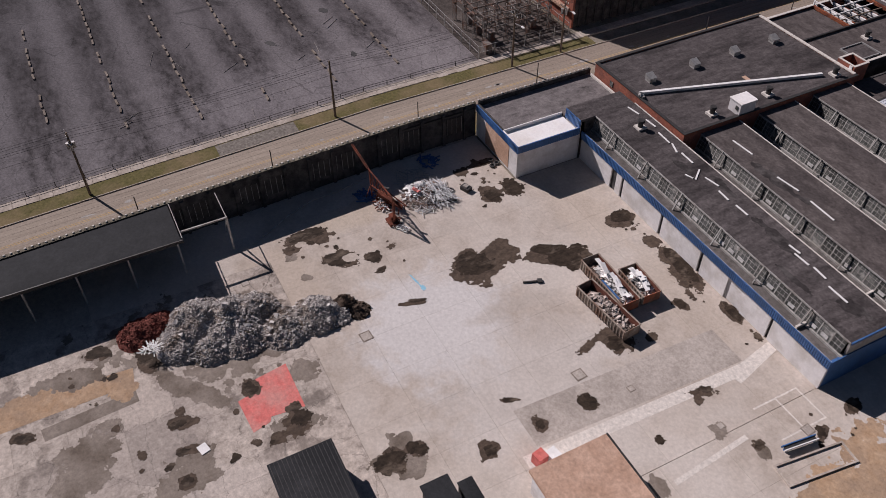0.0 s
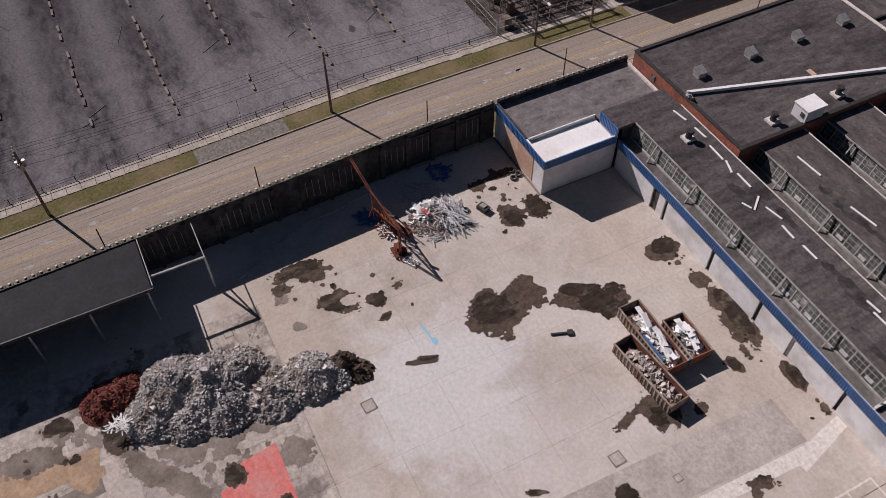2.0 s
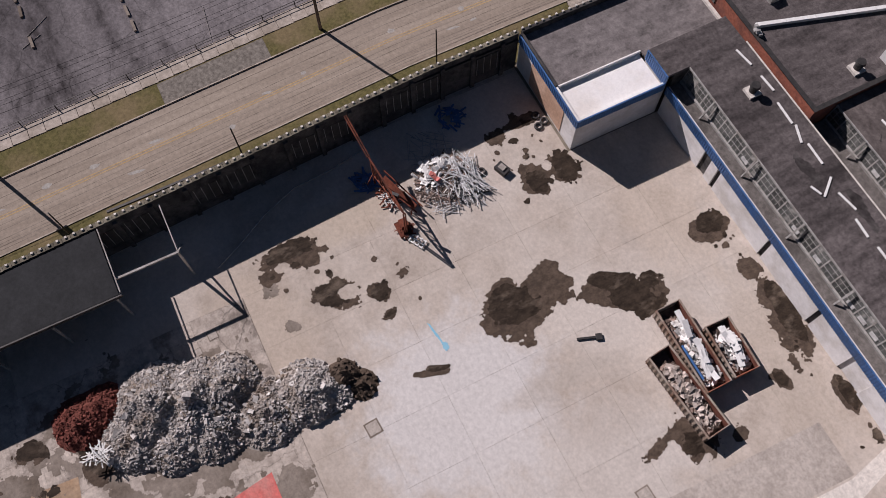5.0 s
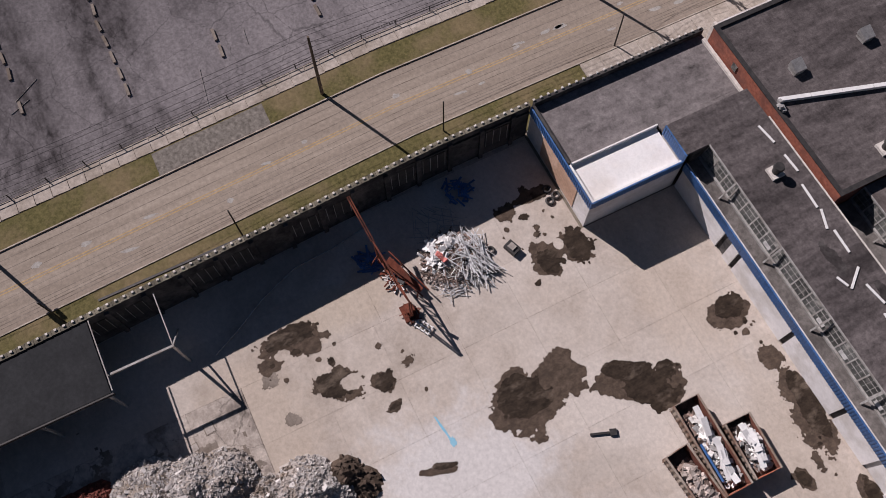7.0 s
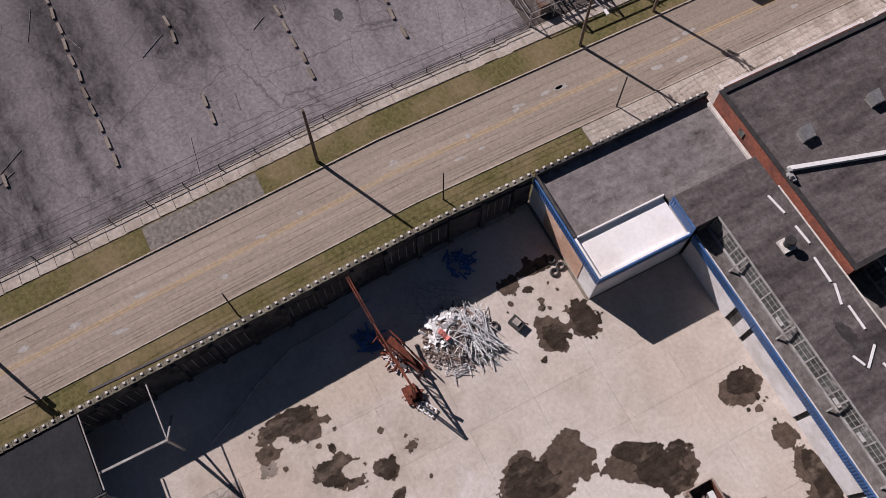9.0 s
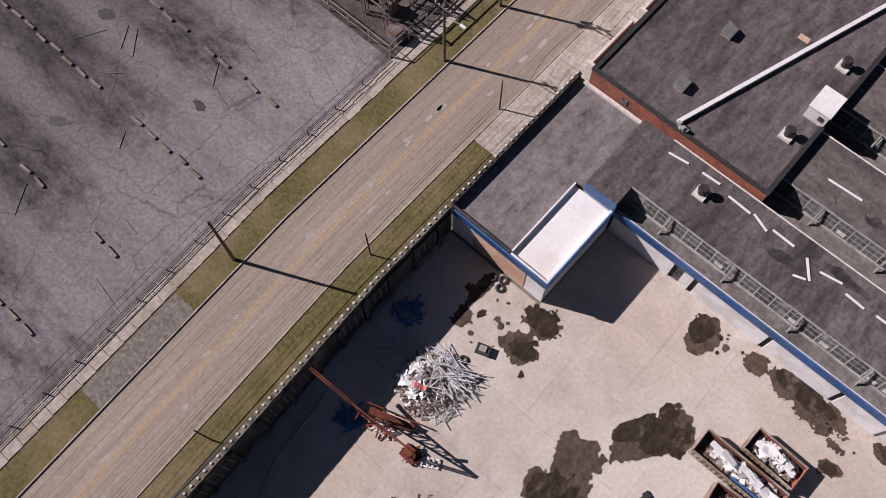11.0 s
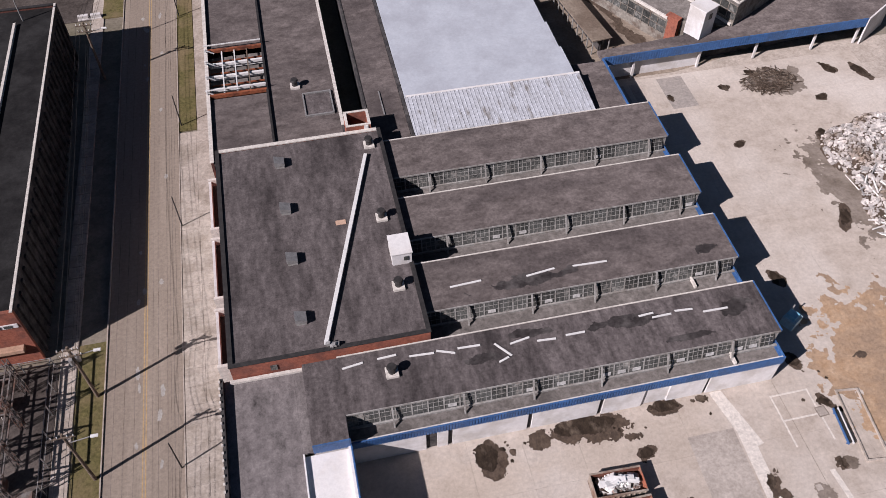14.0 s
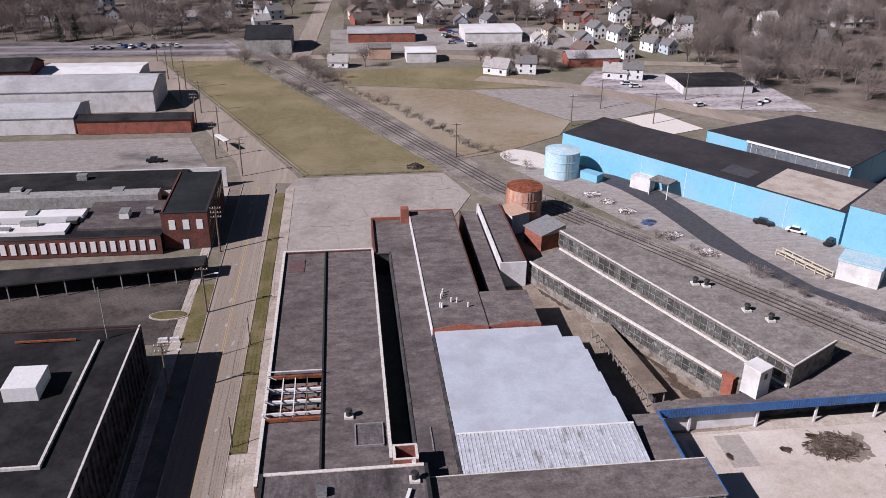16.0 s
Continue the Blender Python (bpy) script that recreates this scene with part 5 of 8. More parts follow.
def stain(label, spots, material=M_STAIN, z=0.008, need=0.0, fine=0.09, holes=(), amp=1.0):
    """A flat stain: small cells wherever the union of the ellipses, made uneven, is high enough."""
    LAYER[0] += 1
    z += 0.00003 * LAYER[0]
    reach = [max(p[2], p[3]) * 1.5 for p in spots]
    x0, x1 = min(p[0] - r for p, r in zip(spots, reach)), max(p[0] + r for p, r in zip(spots, reach))
    y0, y1 = min(p[1] - r for p, r in zip(spots, reach)), max(p[1] + r for p, r in zip(spots, reach))

    def inside(p, x, y):
        c, q = math.cos(radians(p[4])), math.sin(radians(p[4]))
        dx, dy = x - p[0], y - p[1]
        return 1 - math.hypot((c * dx + q * dy) / p[2], (c * dy - q * dx) / p[3])

    small = min(max(p[2], p[3]) for p in spots)
    f = 0.62 / max(0.35, min(1.6, small * 0.6))
    seed = spots[0][5] * 3.7
    verts, faces, index = [], [], {}
    for i in range(int((x1 - x0) / fine)):
        for j in range(int((y1 - y0) / fine)):
            x, y = x0 + (i + 0.5) * fine, y0 + (j + 0.5) * fine
            h = max(inside(p, x, y) for p in spots)
            if h < need - 0.75 * amp:
                continue
            q = Vector((x, y, seed)) * f
            h += amp * (0.5 * noise.noise(q) + 0.32 * noise.noise(q * 2.3) + 0.2 * noise.noise(q * 4.9) + 0.08 * noise.noise(q * 11))
            for p in holes:
                h = min(h, 0.3 * noise.noise(q * 3) - 1.2 * inside(p, x, y))
            if h < need:
                continue
            ring = []
            for key in ((i, j), (i + 1, j), (i + 1, j + 1), (i, j + 1)):
                if key not in index:
                    index[key] = len(verts)
                    verts.append((x0 + key[0] * fine, y0 + key[1] * fine, z))
                ring.append(index[key])
            faces.append(ring)
    me = bpy.data.meshes.new("floor_stain")
    me.from_pydata(verts, [], faces)
    me.materials.append(material)
    return tagged(new("floor_stain", me), label, "stain", kind="structure")


# each stain: its ellipses, its darker cores, its dry holes
STAINS = [
    ([(24.7, -12.9, 3.4, 3.8, 0, 1), (23.9, -9.2, 2.1, 2.6, 10, 1)], [(24.3, -12.8, 2.2, 2.8, 0, 1)], []),
    ([(27.4, -4.3, 1.6, 2.9, -30, 2), (29.0, -1.2, 2.6, 2.1, 40, 2)], [(28.6, -1.7, 2.7, 2.2, 40, 2), (26.4, -3.2, 0.9, 2.6, -20, 2)], []),
    ([(16.0, -27.4, 1.5, 2.6, -20, 3), (17.4, -24.0, 0.9, 1.4, -30, 3)], [(15.8, -28.0, 1.4, 2.0, -20, 3), (17.6, -23.8, 1.0, 1.2, 0, 3)], [(16.2, -26.6, 0.75, 1.0, 0, 3)]),
    ([(10.0, -30.4, 1.5, 3.2, 0, 4), (11.0, -28.6, 1.2, 1.8, 0, 4), (11.4, -32.8, 0.8, 1.2, 0, 4)], [(9.6, -30.0, 1.2, 2.8, 0, 4)], [(11.0, -31.4, 0.5, 0.7, 0, 4)]),
    ([(13.7, -4.2, 2.0, 2.1, 0, 5), (13.5, -1.3, 2.1, 1.6, 0, 5)], [(13.4, -0.8, 1.9, 1.4, 0, 5), (14.0, -4.2, 1.5, 1.4, 0, 5)], [(12.6, -2.6, 0.6, 0.5, 0, 5)]),
    ([(26.2, 8.4, 1.7, 2.4, 10, 6)], [(25.6, 8.8, 1.1, 1.6, 10, 6)], []),
    ([(31.4, 9.6, 1.2, 1.2, 0, 7), (35.0, 9.8, 2.4, 1.2, 0, 7), (38.8, 9.5, 2.8, 1.6, 0, 7)], [(36.8, 10.2, 3.8, 1.0, 0, 7)], []),
    ([(45.4, 10.2, 2.1, 1.0, 0, 8)], [(45.6, 10.5, 1.6, 0.7, 0, 8)], []),
    ([(43.0, -4.4, 2.2, 1.8, 30, 9), (42.2, -7.6, 0.6, 2.0, 20, 9), (44.4, -0.4, 0.9, 0.9, 0, 9)], [(43.4, -4.8, 1.2, 1.0, 0, 9)], []),
    ([(42.0, 5.7, 1.3, 0.8, 20, 10)], [(42.0, 5.8, 0.9, 0.5, 20, 10)], []),
    ([(7.3, -5.8, 1.1, 1.3, 0, 11), (6.8, -2.4, 0.7, 2.3, 0, 11)], [(6.9, -1.6, 0.6, 1.2, 0, 11)], []),
    ([(48.6, -12.2, 1.15, 1.1, 0, 12)], [(48.6, -12.2, 1.2, 1.15, 0, 12)], []),
    ([(48.7, -18.3, 1.1, 0.95, 0, 13)], [(48.8, -18.3, 0.6, 0.5, 0, 13)], []),
    ([(49.0, -24.7, 1.25, 1.15, 0, 14)], [(49.1, -24.6, 0.8, 0.7, 0, 14)], []),
    ([(45.6, -34.2, 1.5, 1.7, 20, 15), (45.4, -31.2, 0.9, 1.3, -30, 15)], [(45.8, -34.2, 1.4, 1.6, 20, 15), (45.4, -31.2, 0.8, 1.1, -30, 15)], []),
    ([(27.0, -22.8, 0.4, 2.0, -18, 16)], [(26.8, -22.2, 0.3, 1.2, -18, 16)], []),
    ([(53.4, -0.4, 0.5, 1.7, -28, 17), (54.0, -1.4, 0.6, 0.6, 0, 17)], [(53.2, 0.2, 0.5, 1.0, -28, 17)], []),
    ([(56.1, -8.3, 0.55, 0.55, 0, 18)], [(56.1, -8.3, 0.5, 0.5, 0, 18)], []),
    ([(20.0, -23.9, 0.5, 0.9, 20, 19)], [(20.0, -23.9, 0.4, 0.7, 20, 19)], []),
    ([(17.6, -58.4, 1.0, 1.5, -30, 20)], [(17.4, -58.2, 0.9, 1.4, -30, 20)], []),
    ([(21.0, -53.4, 2.0, 1.5, 30, 21)], [(20.6, -53.4, 1.9, 1.3, 30, 21)], []),
    ([(31.4, -51.7, 0.9, 1.7, -20, 22)], [(31.2, -52.3, 0.6, 0.9, 0, 22)], []),
    ([(34.8, -52.0, 0.6, 2.0, -20, 23)], [(34.8, -52.8, 0.5, 0.8, 0, 23)], []),
    ([(38.3, -53.2, 0.9, 1.0, 0, 24)], [(38.3, -53.2, 0.6, 0.6, 0, 24)], []),
    ([(25.6, -67.2, 0.8, 1.5, -20, 25)], [(25.6, -67.2, 0.6, 1.1, -20, 25)], []),
    ([(30.2, -44.2, 1.3, 1.2, 0, 26)], [(30.2, -44.2, 1.0, 0.9, 0, 26)], []),
    ([(36.9, -41.2, 1.6, 1.5, 0, 27), (34.8, -40.8, 0.7, 1.0, 0, 27), (37.6, -43.4, 0.8, 1.2, 0, 27)], [(36.4, -40.4, 1.0, 1.2, 0, 27), (34.8, -40.7, 0.5, 0.8, 0, 27)], []),
    ([(44.6, -19.6, 0.35, 1.3, -25, 28)], [(44.6, -19.6, 0.3, 0.8, -25, 28)], []),
    ([(63.2, 7.4, 0.5, 1.4, 30, 29), (62.2, 12.6, 0.8, 1.6, 20, 29)], [(62.2, 12.9, 0.6, 1.1, 20, 29)], []),
    ([(61.2, 0.4, 0.9, 0.9, 0, 30)], [(61.3, 0.4, 0.5, 0.5, 0, 30)], []),
    ([(88.6, 54.0, 1.2, 0.7, 30, 31)], [(88.6, 54.0, 1.1, 0.6, 30, 31)], []),
    ([(84.5, 46.5, 1.3, 0.8, 50, 32)], [(84.5, 46.5, 1.2, 0.7, 50, 32)], []),
    ([(93, 60, 1.6, 0.9, 120, 33)], [(93, 60, 1.3, 0.7, 120, 33)], []),
    ([(97.5, 58, 2.4, 0.9, 110, 34)], [(97.5, 58, 2.0, 0.7, 110, 34)], []),
    ([(75.3, 59, 0.9, 0.7, 0, 35)], [(75.3, 59, 0.8, 0.6, 0, 35)], []),
    ([(80.6, 61.5, 0.9, 0.7, 0, 36)], [(80.6, 61.5, 0.8, 0.6, 0, 36)], []),
    ([(66.5, 58.5, 0.9, 0.5, 90, 37)], [(66.5, 58.5, 0.8, 0.4, 90, 37)], []),
    ([(79.5, 31.5, 2.4, 0.9, 60, 38)], [(79.5, 31.5, 1.9, 0.7, 60, 38)], []),
    ([(70.0, 12.0, 0.8, 0.5, 0, 39)], [], []),
    ([(66, 24, 0.9, 1.6, 20, 40)], [(66, 24, 0.7, 1.2, 20, 40)], []),
    ([(72, 47, 1.0, 0.7, 20, 41)], [(72, 47, 0.8, 0.6, 20, 41)], []),
]
for wide, cores, holes in STAINS:
    stain("brown dirt stain with uneven edges on the concrete", wide, M_STAINMID, 0.012, 0.07, holes=holes, amp=0.85)
    if cores:
        stain("dark damp dirt stain on the concrete", cores, M_STAIN, 0.026, 0.06, holes=holes, amp=0.8)
# small splashes round the larger stains
rng = random.Random(19)
for cx, cy, rx, ry, n in ((8.6, -3.8, 2.6, 3.4, 9), (12.2, -30.2, 1.6, 3.6, 10), (13.0, -2.6, 3.0, 4.2, 9), (30.0, 9.0, 3.0, 1.2, 8), (41.6, 8.6, 3.0, 1.2, 7), (17.0, -23.5, 3.0, 4.0, 6), (48, 9.6, 2.4, 1.0, 5), (63, 8, 2.5, 5, 6), (33, -53, 5, 9, 12), (22, -60, 4, 6, 6)):
    for _ in range(n):
        r = 0.14 + 0.4 * rng.random() ** 2
        stain("small brown dirt splash on the concrete", [(cx + rng.uniform(-rx, rx), cy + rng.uniform(-ry, ry), r, r * rng.uniform(0.5, 1.6), rng.uniform(0, 90), rng.uniform(0, 60))], rng.choice((M_STAIN, M_STAINMID)), 0.02, 0.0, 0.06)
PALE_STAINS = [
    (20.5, -47, 6.4, 12.5, -18, 43), (30.5, -37.8, 2.2, 1.6, 0, 44),
    (36.8, -41.0, 3.2, 1.8, 80, 45), (12.6, -33.3, 1.2, 0.9, 0, 46), (16.9, -32.9, 0.9, 0.6, 40, 47), (58, -2, 1.2, 0.9, 0, 48),
    (62.0, 0.2, 1.1, 0.8, 0, 49), (32, -62, 3, 5, 60, 50), (38, -53, 2.5, 3.6, 30, 51), (20.0, -63, 2.4, 5, -8, 52), (41, -60, 2, 6, 20, 53),
    (27.5, -50, 1.2, 4.8, -50, 54), (60.5, -12, 1.8, 1.1, 0, 55), (86, 35, 8, 13, 10, 56), (84, 58.5, 5, 3.2, 0, 57), (45.5, -33, 2.6, 3, 30, 58),
]
for p in PALE_STAINS:
    stain("faded brown damp patch on the concrete", [p], M_STAINLIGHT, 0.004, 0.12, 0.14)
stain("rust-orange soil spread over the concrete", [(73.5, 11.8, 8.2, 7.0, 60, 61)], M_RUSTSOIL, 0.003, -0.1)
stain("rust-orange soil spread beside the plinth", [(68.6, 3.6, 2.6, 3.6, 0, 64)], M_RUSTSOIL, 0.003)
stain("rust-orange soil patch on the slabs", [(21.8, -65.0, 4.6, 1.6, 75, 62), (24.0, -56.8, 1.5, 1.3, 75, 63)], M_RUSTSOIL, 0.005)

stain("dark wet rut along the courtyard", [(62.5, 88, 0.9, 11, 18, 201), (66.5, 74, 1.2, 4, 30, 201)], M_STAINMID, 0.005, 0.0, 0.14)
stain("dark wet patch by the courtyard wall", [(52.5, 106, 1.0, 6, 25, 202)], M_STAINMID, 0.005, 0.0, 0.14)

# soot on the roofs
for x, y, rx, ry, rz, seed in ((43, 18.0, 4.6, 0.9, 0, 101), (55.5, 17.2, 2.6, 1.3, 20, 102), (32.5, 18.6, 2.6, 0.7, 0, 103), (35, 25.4, 6.5, 1.1, 3, 104), (56, 25.6, 2.2, 0.9, 10, 105),
                               (27, 16.6, 2.0, 0.7, 5, 106), (50, 14.6, 4.5, 0.5, 0, 109)):
    stain("dark soot stain on the tar roof", [(x, y, rx, ry, rz, seed)], M_ROOFSTAIN, 6.61, 0.2)

# painted and patched floor areas
setting("red_floor_paint", flat([(28.7, -39.6), (29.5, -44.9), (31.0, -44.6), (31.3, -45.9), (35.9, -45.6), (35.4, -43.6), (34.8, -43.3), (35.2, -39.6)], 0.012, 0.012), M_REDFLOOR, "worn red painted rectangle on the floor", "floor paint")
setting("grey_floor_strip", flat([(46.0, -20), (51.0, -20), (52.0, 6.5), (46.8, 6.5)], 0.004, 0.004), M_STRIP, "grey repaired strip of floor", "floor patch")
setting("pale_floor_strip", flat([(51.3, -22), (52.8, -22), (53.6, 4), (54.4, 4.2), (52.6, 11), (51.2, 11), (52.2, 6)], 0.006, 0.006), M_PALE, "pale worn strip across the floor", "floor patch")
setting("pale_floor_strip", flat([(60.5, -10), (61.1, -10), (60.2, 0), (59.6, 0)], 0.006, 0.006), M_PALE, "pale painted line on the floor", "floor patch")
setting("blue_floor_paint", flat(blob(25.2, -20.6, 0.45, 0.3, 0, 5), 0.012, 0.012), M_CYAN, "bright blue paint splash on the floor", "floor paint")
setting("blue_floor_paint", flat(blob(23.8, -20.9, 1.3, 0.12, 10, 6), 0.011, 0.011), M_CYAN, "thin blue paint trail on the floor", "floor paint")
for x, y, s in ((29.2, -29.9, 0.7), (14.4, -39.9, 0.5), (49.4, -7.0, 0.4), (45.2, -11.0, 0.7), (62.2, 6.3, 0.6), (57.6, -1.5, 0.4), (15.4, -41.7, 0.4)):
    t = thing("floor_hatch", "square steel-rimmed access cover in the floor", "access cover", at=(x, y, 0), rz=4, group="access covers")
    boxpart("rim", M_STAINLIGHT, t, -s, s, -s, s, 0.0, 0.02)
    boxpart("cover", M_STRIP, t, -s * 0.8, s * 0.8, -s * 0.8, s * 0.8, 0.021, 0.035)

setting("dark_floor_strip", flat([(25.3, -65.5), (27.0, -65.3), (26.3, -55.4), (24.6, -55.5)], 0.006, 0.006), M_STAINLIGHT, "dark worn strip of old floor", "floor patch")
setting("rust_floor_slab", flat([(20.2, -71), (23.9, -71), (23.7, -55.4), (21.4, -55.1)], 0.005, 0.005), M_RUSTSOIL, "rust-stained floor slab", "floor patch")
for i, (x0, x1, y0, y1) in enumerate(((57.5, 62, 6, 6.2), (57.5, 62, 9, 9.2), (57.5, 57.7, 3, 9), (61.8, 62, 3, 9), (66, 70, 56, 63), (59.5, 60.6, 58, 62.5), (61.4, 62.6, 58, 62.5))):
    setting("old_floor_mark", flat(rect(x0, x1, y0, y1), 0.007 + i * 0.0005, 0.006), M_PALE if i < 4 else M_PATCH, "old machine footing outline on the floor", "floor patch")

# ---- road lines ----
for k, dx in enumerate((-9.2, -8.9)):
    setting("centre_line", strip(dx, dx + 0.12, [-150, -10, 60, 170], 0.006, 0.006), M_YELLOWLINE, "faded yellow centre line", "road line")
# tar seams, with extra thin lines painted for the overhead wires' shadows
for i, (x, w) in enumerate(((-5.9, 0.1), (-6.6, 0.07), (-11.2, 0.08), (-7.6, 0.06), (-5.5, 0.06), (-6.2, 0.05), (-10.1, 0.05), (-12.3, 0.07), (-8.2, 0.04))):
    setting("tar_seam", strip(x, x + w, [-150, -10, 60, 170], 0.004, 0.004), M_STAINLIGHT, "thin dark road line for tar seams and painted wire shadows", "road seam")
rng = random.Random(11)
for k in range(46):
    y = rng.uniform(-60, 160)
    x = rng.choice((-9.9, -9.5, -6.9, -7.2)) + rng.uniform(-0.3, 0.3)
    setting("road_patch", flat(blob(x + street_x(y), y, rng.uniform(0.12, 0.3), rng.uniform(0.3, 0.9), rng.uniform(-10, 10), k), 0.008, 0.008), M_WHITELINE, "pale worn patch on the asphalt", "road patch")

# ---- lot: rows of kerb stops ----
bm = bmesh.new()
prism(bm, [(-0.8, -0.16), (0.8, -0.16), (0.8, 0.16), (-0.8, 0.16)], 0, 0.24)
stop = tagged(part("kerb_stop", bm, M_STAINLIGHT), "weathered concrete parking kerb stop on asphalt", "kerb stop", group="kerb stops of the lot")
stop.location = (-24.3, -1.5, -0.02)
rng = random.Random(4)
for row_y, x_end in ((-1.5, -66), (-12.9, -70), (-24.4, -70), (-35.4, -66), (-46.2, -72), (-57, -66)):
    x = -24.3 + rng.uniform(-1, 1) - (0 if row_y > -50 else 10)
    while x > x_end:
        if rng.random() > 0.22 and not (row_y == -1.5 and x > -24.5):
            copy_thing(stop, pose(x, row_y + rng.uniform(-0.15, 0.15), -0.02, 0, 0, rng.uniform(-5, 5)))
        x -= 2.35
for i, (x, y, rx, ry, rz) in enumerate(((-39.8, -18.5, 1.3, 0.6, 30), (-30, -7, 0.8, 0.5, 0), (-47, -6, 1.2, 0.7, 20))):
    stain("dark oil stain on the lot asphalt", [(x, y, rx, ry, rz, i + 80)], M_DARKMETAL, -0.012)
rng = random.Random(14)
for k in range(16):
    x, y, L, a = rng.uniform(-50, -22), rng.uniform(-50, 6), rng.uniform(1.5, 5), rng.uniform(-70, 70)
    bm = bmesh.new()
    bar(bm, (x, y, -0.012), (x + L * math.cos(radians(a)), y + L * math.sin(radians(a)), -0.012), 0.02, 0.16)
    setting("lot_scratch", bm, M_WHITELINE, "pale scrape line on the lot asphalt", "scrape")

# ---- containers ----
M_CONT = mat("tan_container_paint", (0.27, 0.225, 0.185), (0.4, 0.34, 0.285), 1.5, rough=0.75, c3=(0.2, 0.12, 0.085), patch=0.5)
M_DEBRIS = mat("mixed_debris", (0.5, 0.48, 0.45), (0.72, 0.7, 0.68), 2.0, rough=0.8, island=0.55)
M_DEBRISDARK = mat("dark_debris", (0.14, 0.11, 0.09), (0.28, 0.2, 0.17), 2.0, rough=0.9, island=0.6)


def chunk(bm, p, size, rng, flatness=0.6):
    m = Matrix.Translation(p) @ Euler((rng.uniform(-0.6, 0.6), rng.uniform(-0.6, 0.6), rng.uniform(0, 6.28))).to_matrix().to_4x4()
    a, b, c = size * rng.uniform(0.4, 1), size * rng.uniform(0.3, 0.8), size * flatness * rng.uniform(0.2, 0.7)
    for v in box(bm, -a, a, -b, b, -c, c, m):
        v.co += Vector((rng.uniform(-1, 1) * b, rng.uniform(-1, 1) * b, rng.uniform(-1, 1) * c)) * 0.45


M_MIXED = mat("scrap_mix", (0.3, 0.24, 0.2), (0.5, 0.44, 0.4), 2.0, rough=0.85, island=0.6)


def container(x, y, length, width, h, rz, seed, label, end_m, fill_m):
    t = thing("roll_off_container", label, "container", at=(x, y, 0), rz=rz, group="waste containers in the yard")
    L, W = length / 2, width / 2
    boxpart("floor", M_DEBRISDARK, t, -L, L, -W, W, 0.15, 0.3)
    sides = (boxpart("side", M_CONT, t, -L, L, -W, -W + 0.08, 0.303, h), boxpart("side", M_CONT, t, -L, L, W - 0.08, W, 0.303, h))
    boxpart("end", M_CONT, t, -L, -L + 0.08, -W + 0.083, W - 0.083, 0.303, h)
    boxpart("end", end_m, t, L - 0.08, L, -W + 0.083, W - 0.083, 0.303, h)
    for side, s in zip(sides, (-W - 0.1, W + 0.003)):
        boxpart("top_rail", M_CONT, side, -L, L, s, s + 0.097, h - 0.12, h + 0.02)
        n = int(length / 0.5)
        for k in range(n):
            xx = -L + 0.2 + k * (length - 0.4) / (n - 1)
            boxpart("rib", M_CONT, side, xx - 0.06, xx + 0.06, s, s + 0.097, 0.2, h - 0.123)
    for y in (-W + 0.083, W - 0.103):
        boxpart("liner", M_CONTIN, t, -L + 0.083, L - 0.083, y, y + 0.02, 0.31, h - 0.03, "rust-brown inner face")
    for xx in (-L + 0.5, L - 0.5):
        for yy in (-W + 0.3, W - 0.3):
            bm = bmesh.new()
            tube(bm, (xx, yy - 0.12, 0.14), (xx, yy + 0.12, 0.14), 0.14, 0.14, 10)
            part("wheel", bm, M_DARKMETAL, t)
    rng = random.Random(seed)
    for nm, mt, n, k in (("debris", fill_m, 300, 0.3), ("dark_debris", M_DEBRISDARK, 260, 0.3)):
        bm = bmesh.new()
        for _ in range(n):
            xx = rng.uniform(-L * 0.62, L - 0.6) if nm == "debris" else rng.uniform(-L * 0.75, L - 0.3)
            yy = rng.gauss(0.15, 0.34) if nm == "debris" else rng.uniform(-W + 0.35, W - 0.35)
            yy = max(-W + 0.35, min(W - 0.35, yy))
            hump = (h - 0.35) * (0.55 + 0.45 * math.sin((xx + L) / length * math.pi))
            chunk(bm, Vector((xx, yy, hump * rng.uniform(0.7, 1.1) if nm == "debris" else hump * rng.uniform(0.3, 0.95))), k * rng.uniform(0.5, 1.6), rng, 0.35)
        tagged(part(nm, bm, mt, t, "loose broken boards and scrap"), kind="stuff")
    if length > 8 and fill_m is M_DEBRIS:
        boxpart("long_board", M_BLUE, t, -L * 0.1, L * 0.72, -W + 0.28, -W + 0.5, h - 0.3, h - 0.22, "long blue board")
    if fill_m is M_DEBRIS:
        for k in range(9):
            xx, yy = rng.uniform(-L * 0.7, L - 1.4), rng.uniform(-0.2, 0.4)
            bm = bmesh.new()
            box(bm, -rng.uniform(0.6, 1.2), rng.uniform(0.6, 1.2), -0.3, 0.3, -0.015, 0.015, pose(xx, yy, h - 0.1 + 0.5 * math.sin((xx + L) / length * math.pi), rng.uniform(-20, 20), rng.uniform(-12, 12), rng.uniform(-20, 20)))
            part("sheet", bm, M_WHITEBOARD, t, "bent white sheet")


M_CONTIN = mat("rust_brown_inner_wall", (0.1, 0.04, 0.03), (0.2, 0.085, 0.06), 1.2, rough=0.85)
M_ENDRED = mat("faded_red_paint", (0.3, 0.1, 0.06), (0.4, 0.15, 0.09), 1.5, c3=(0.25, 0.14, 0.1), patch=0.6)
container(35.8, -0.4, 8.7, 2.5, 1.75, 0, 1, "long ribbed open-top waste container heaped with white debris", M_ENDRED, M_DEBRIS)
container(37.5, 2.8, 5.3, 2.5, 1.6, -2, 2, "short ribbed waste container heaped with white debris", M_ENDRED, M_DEBRIS)
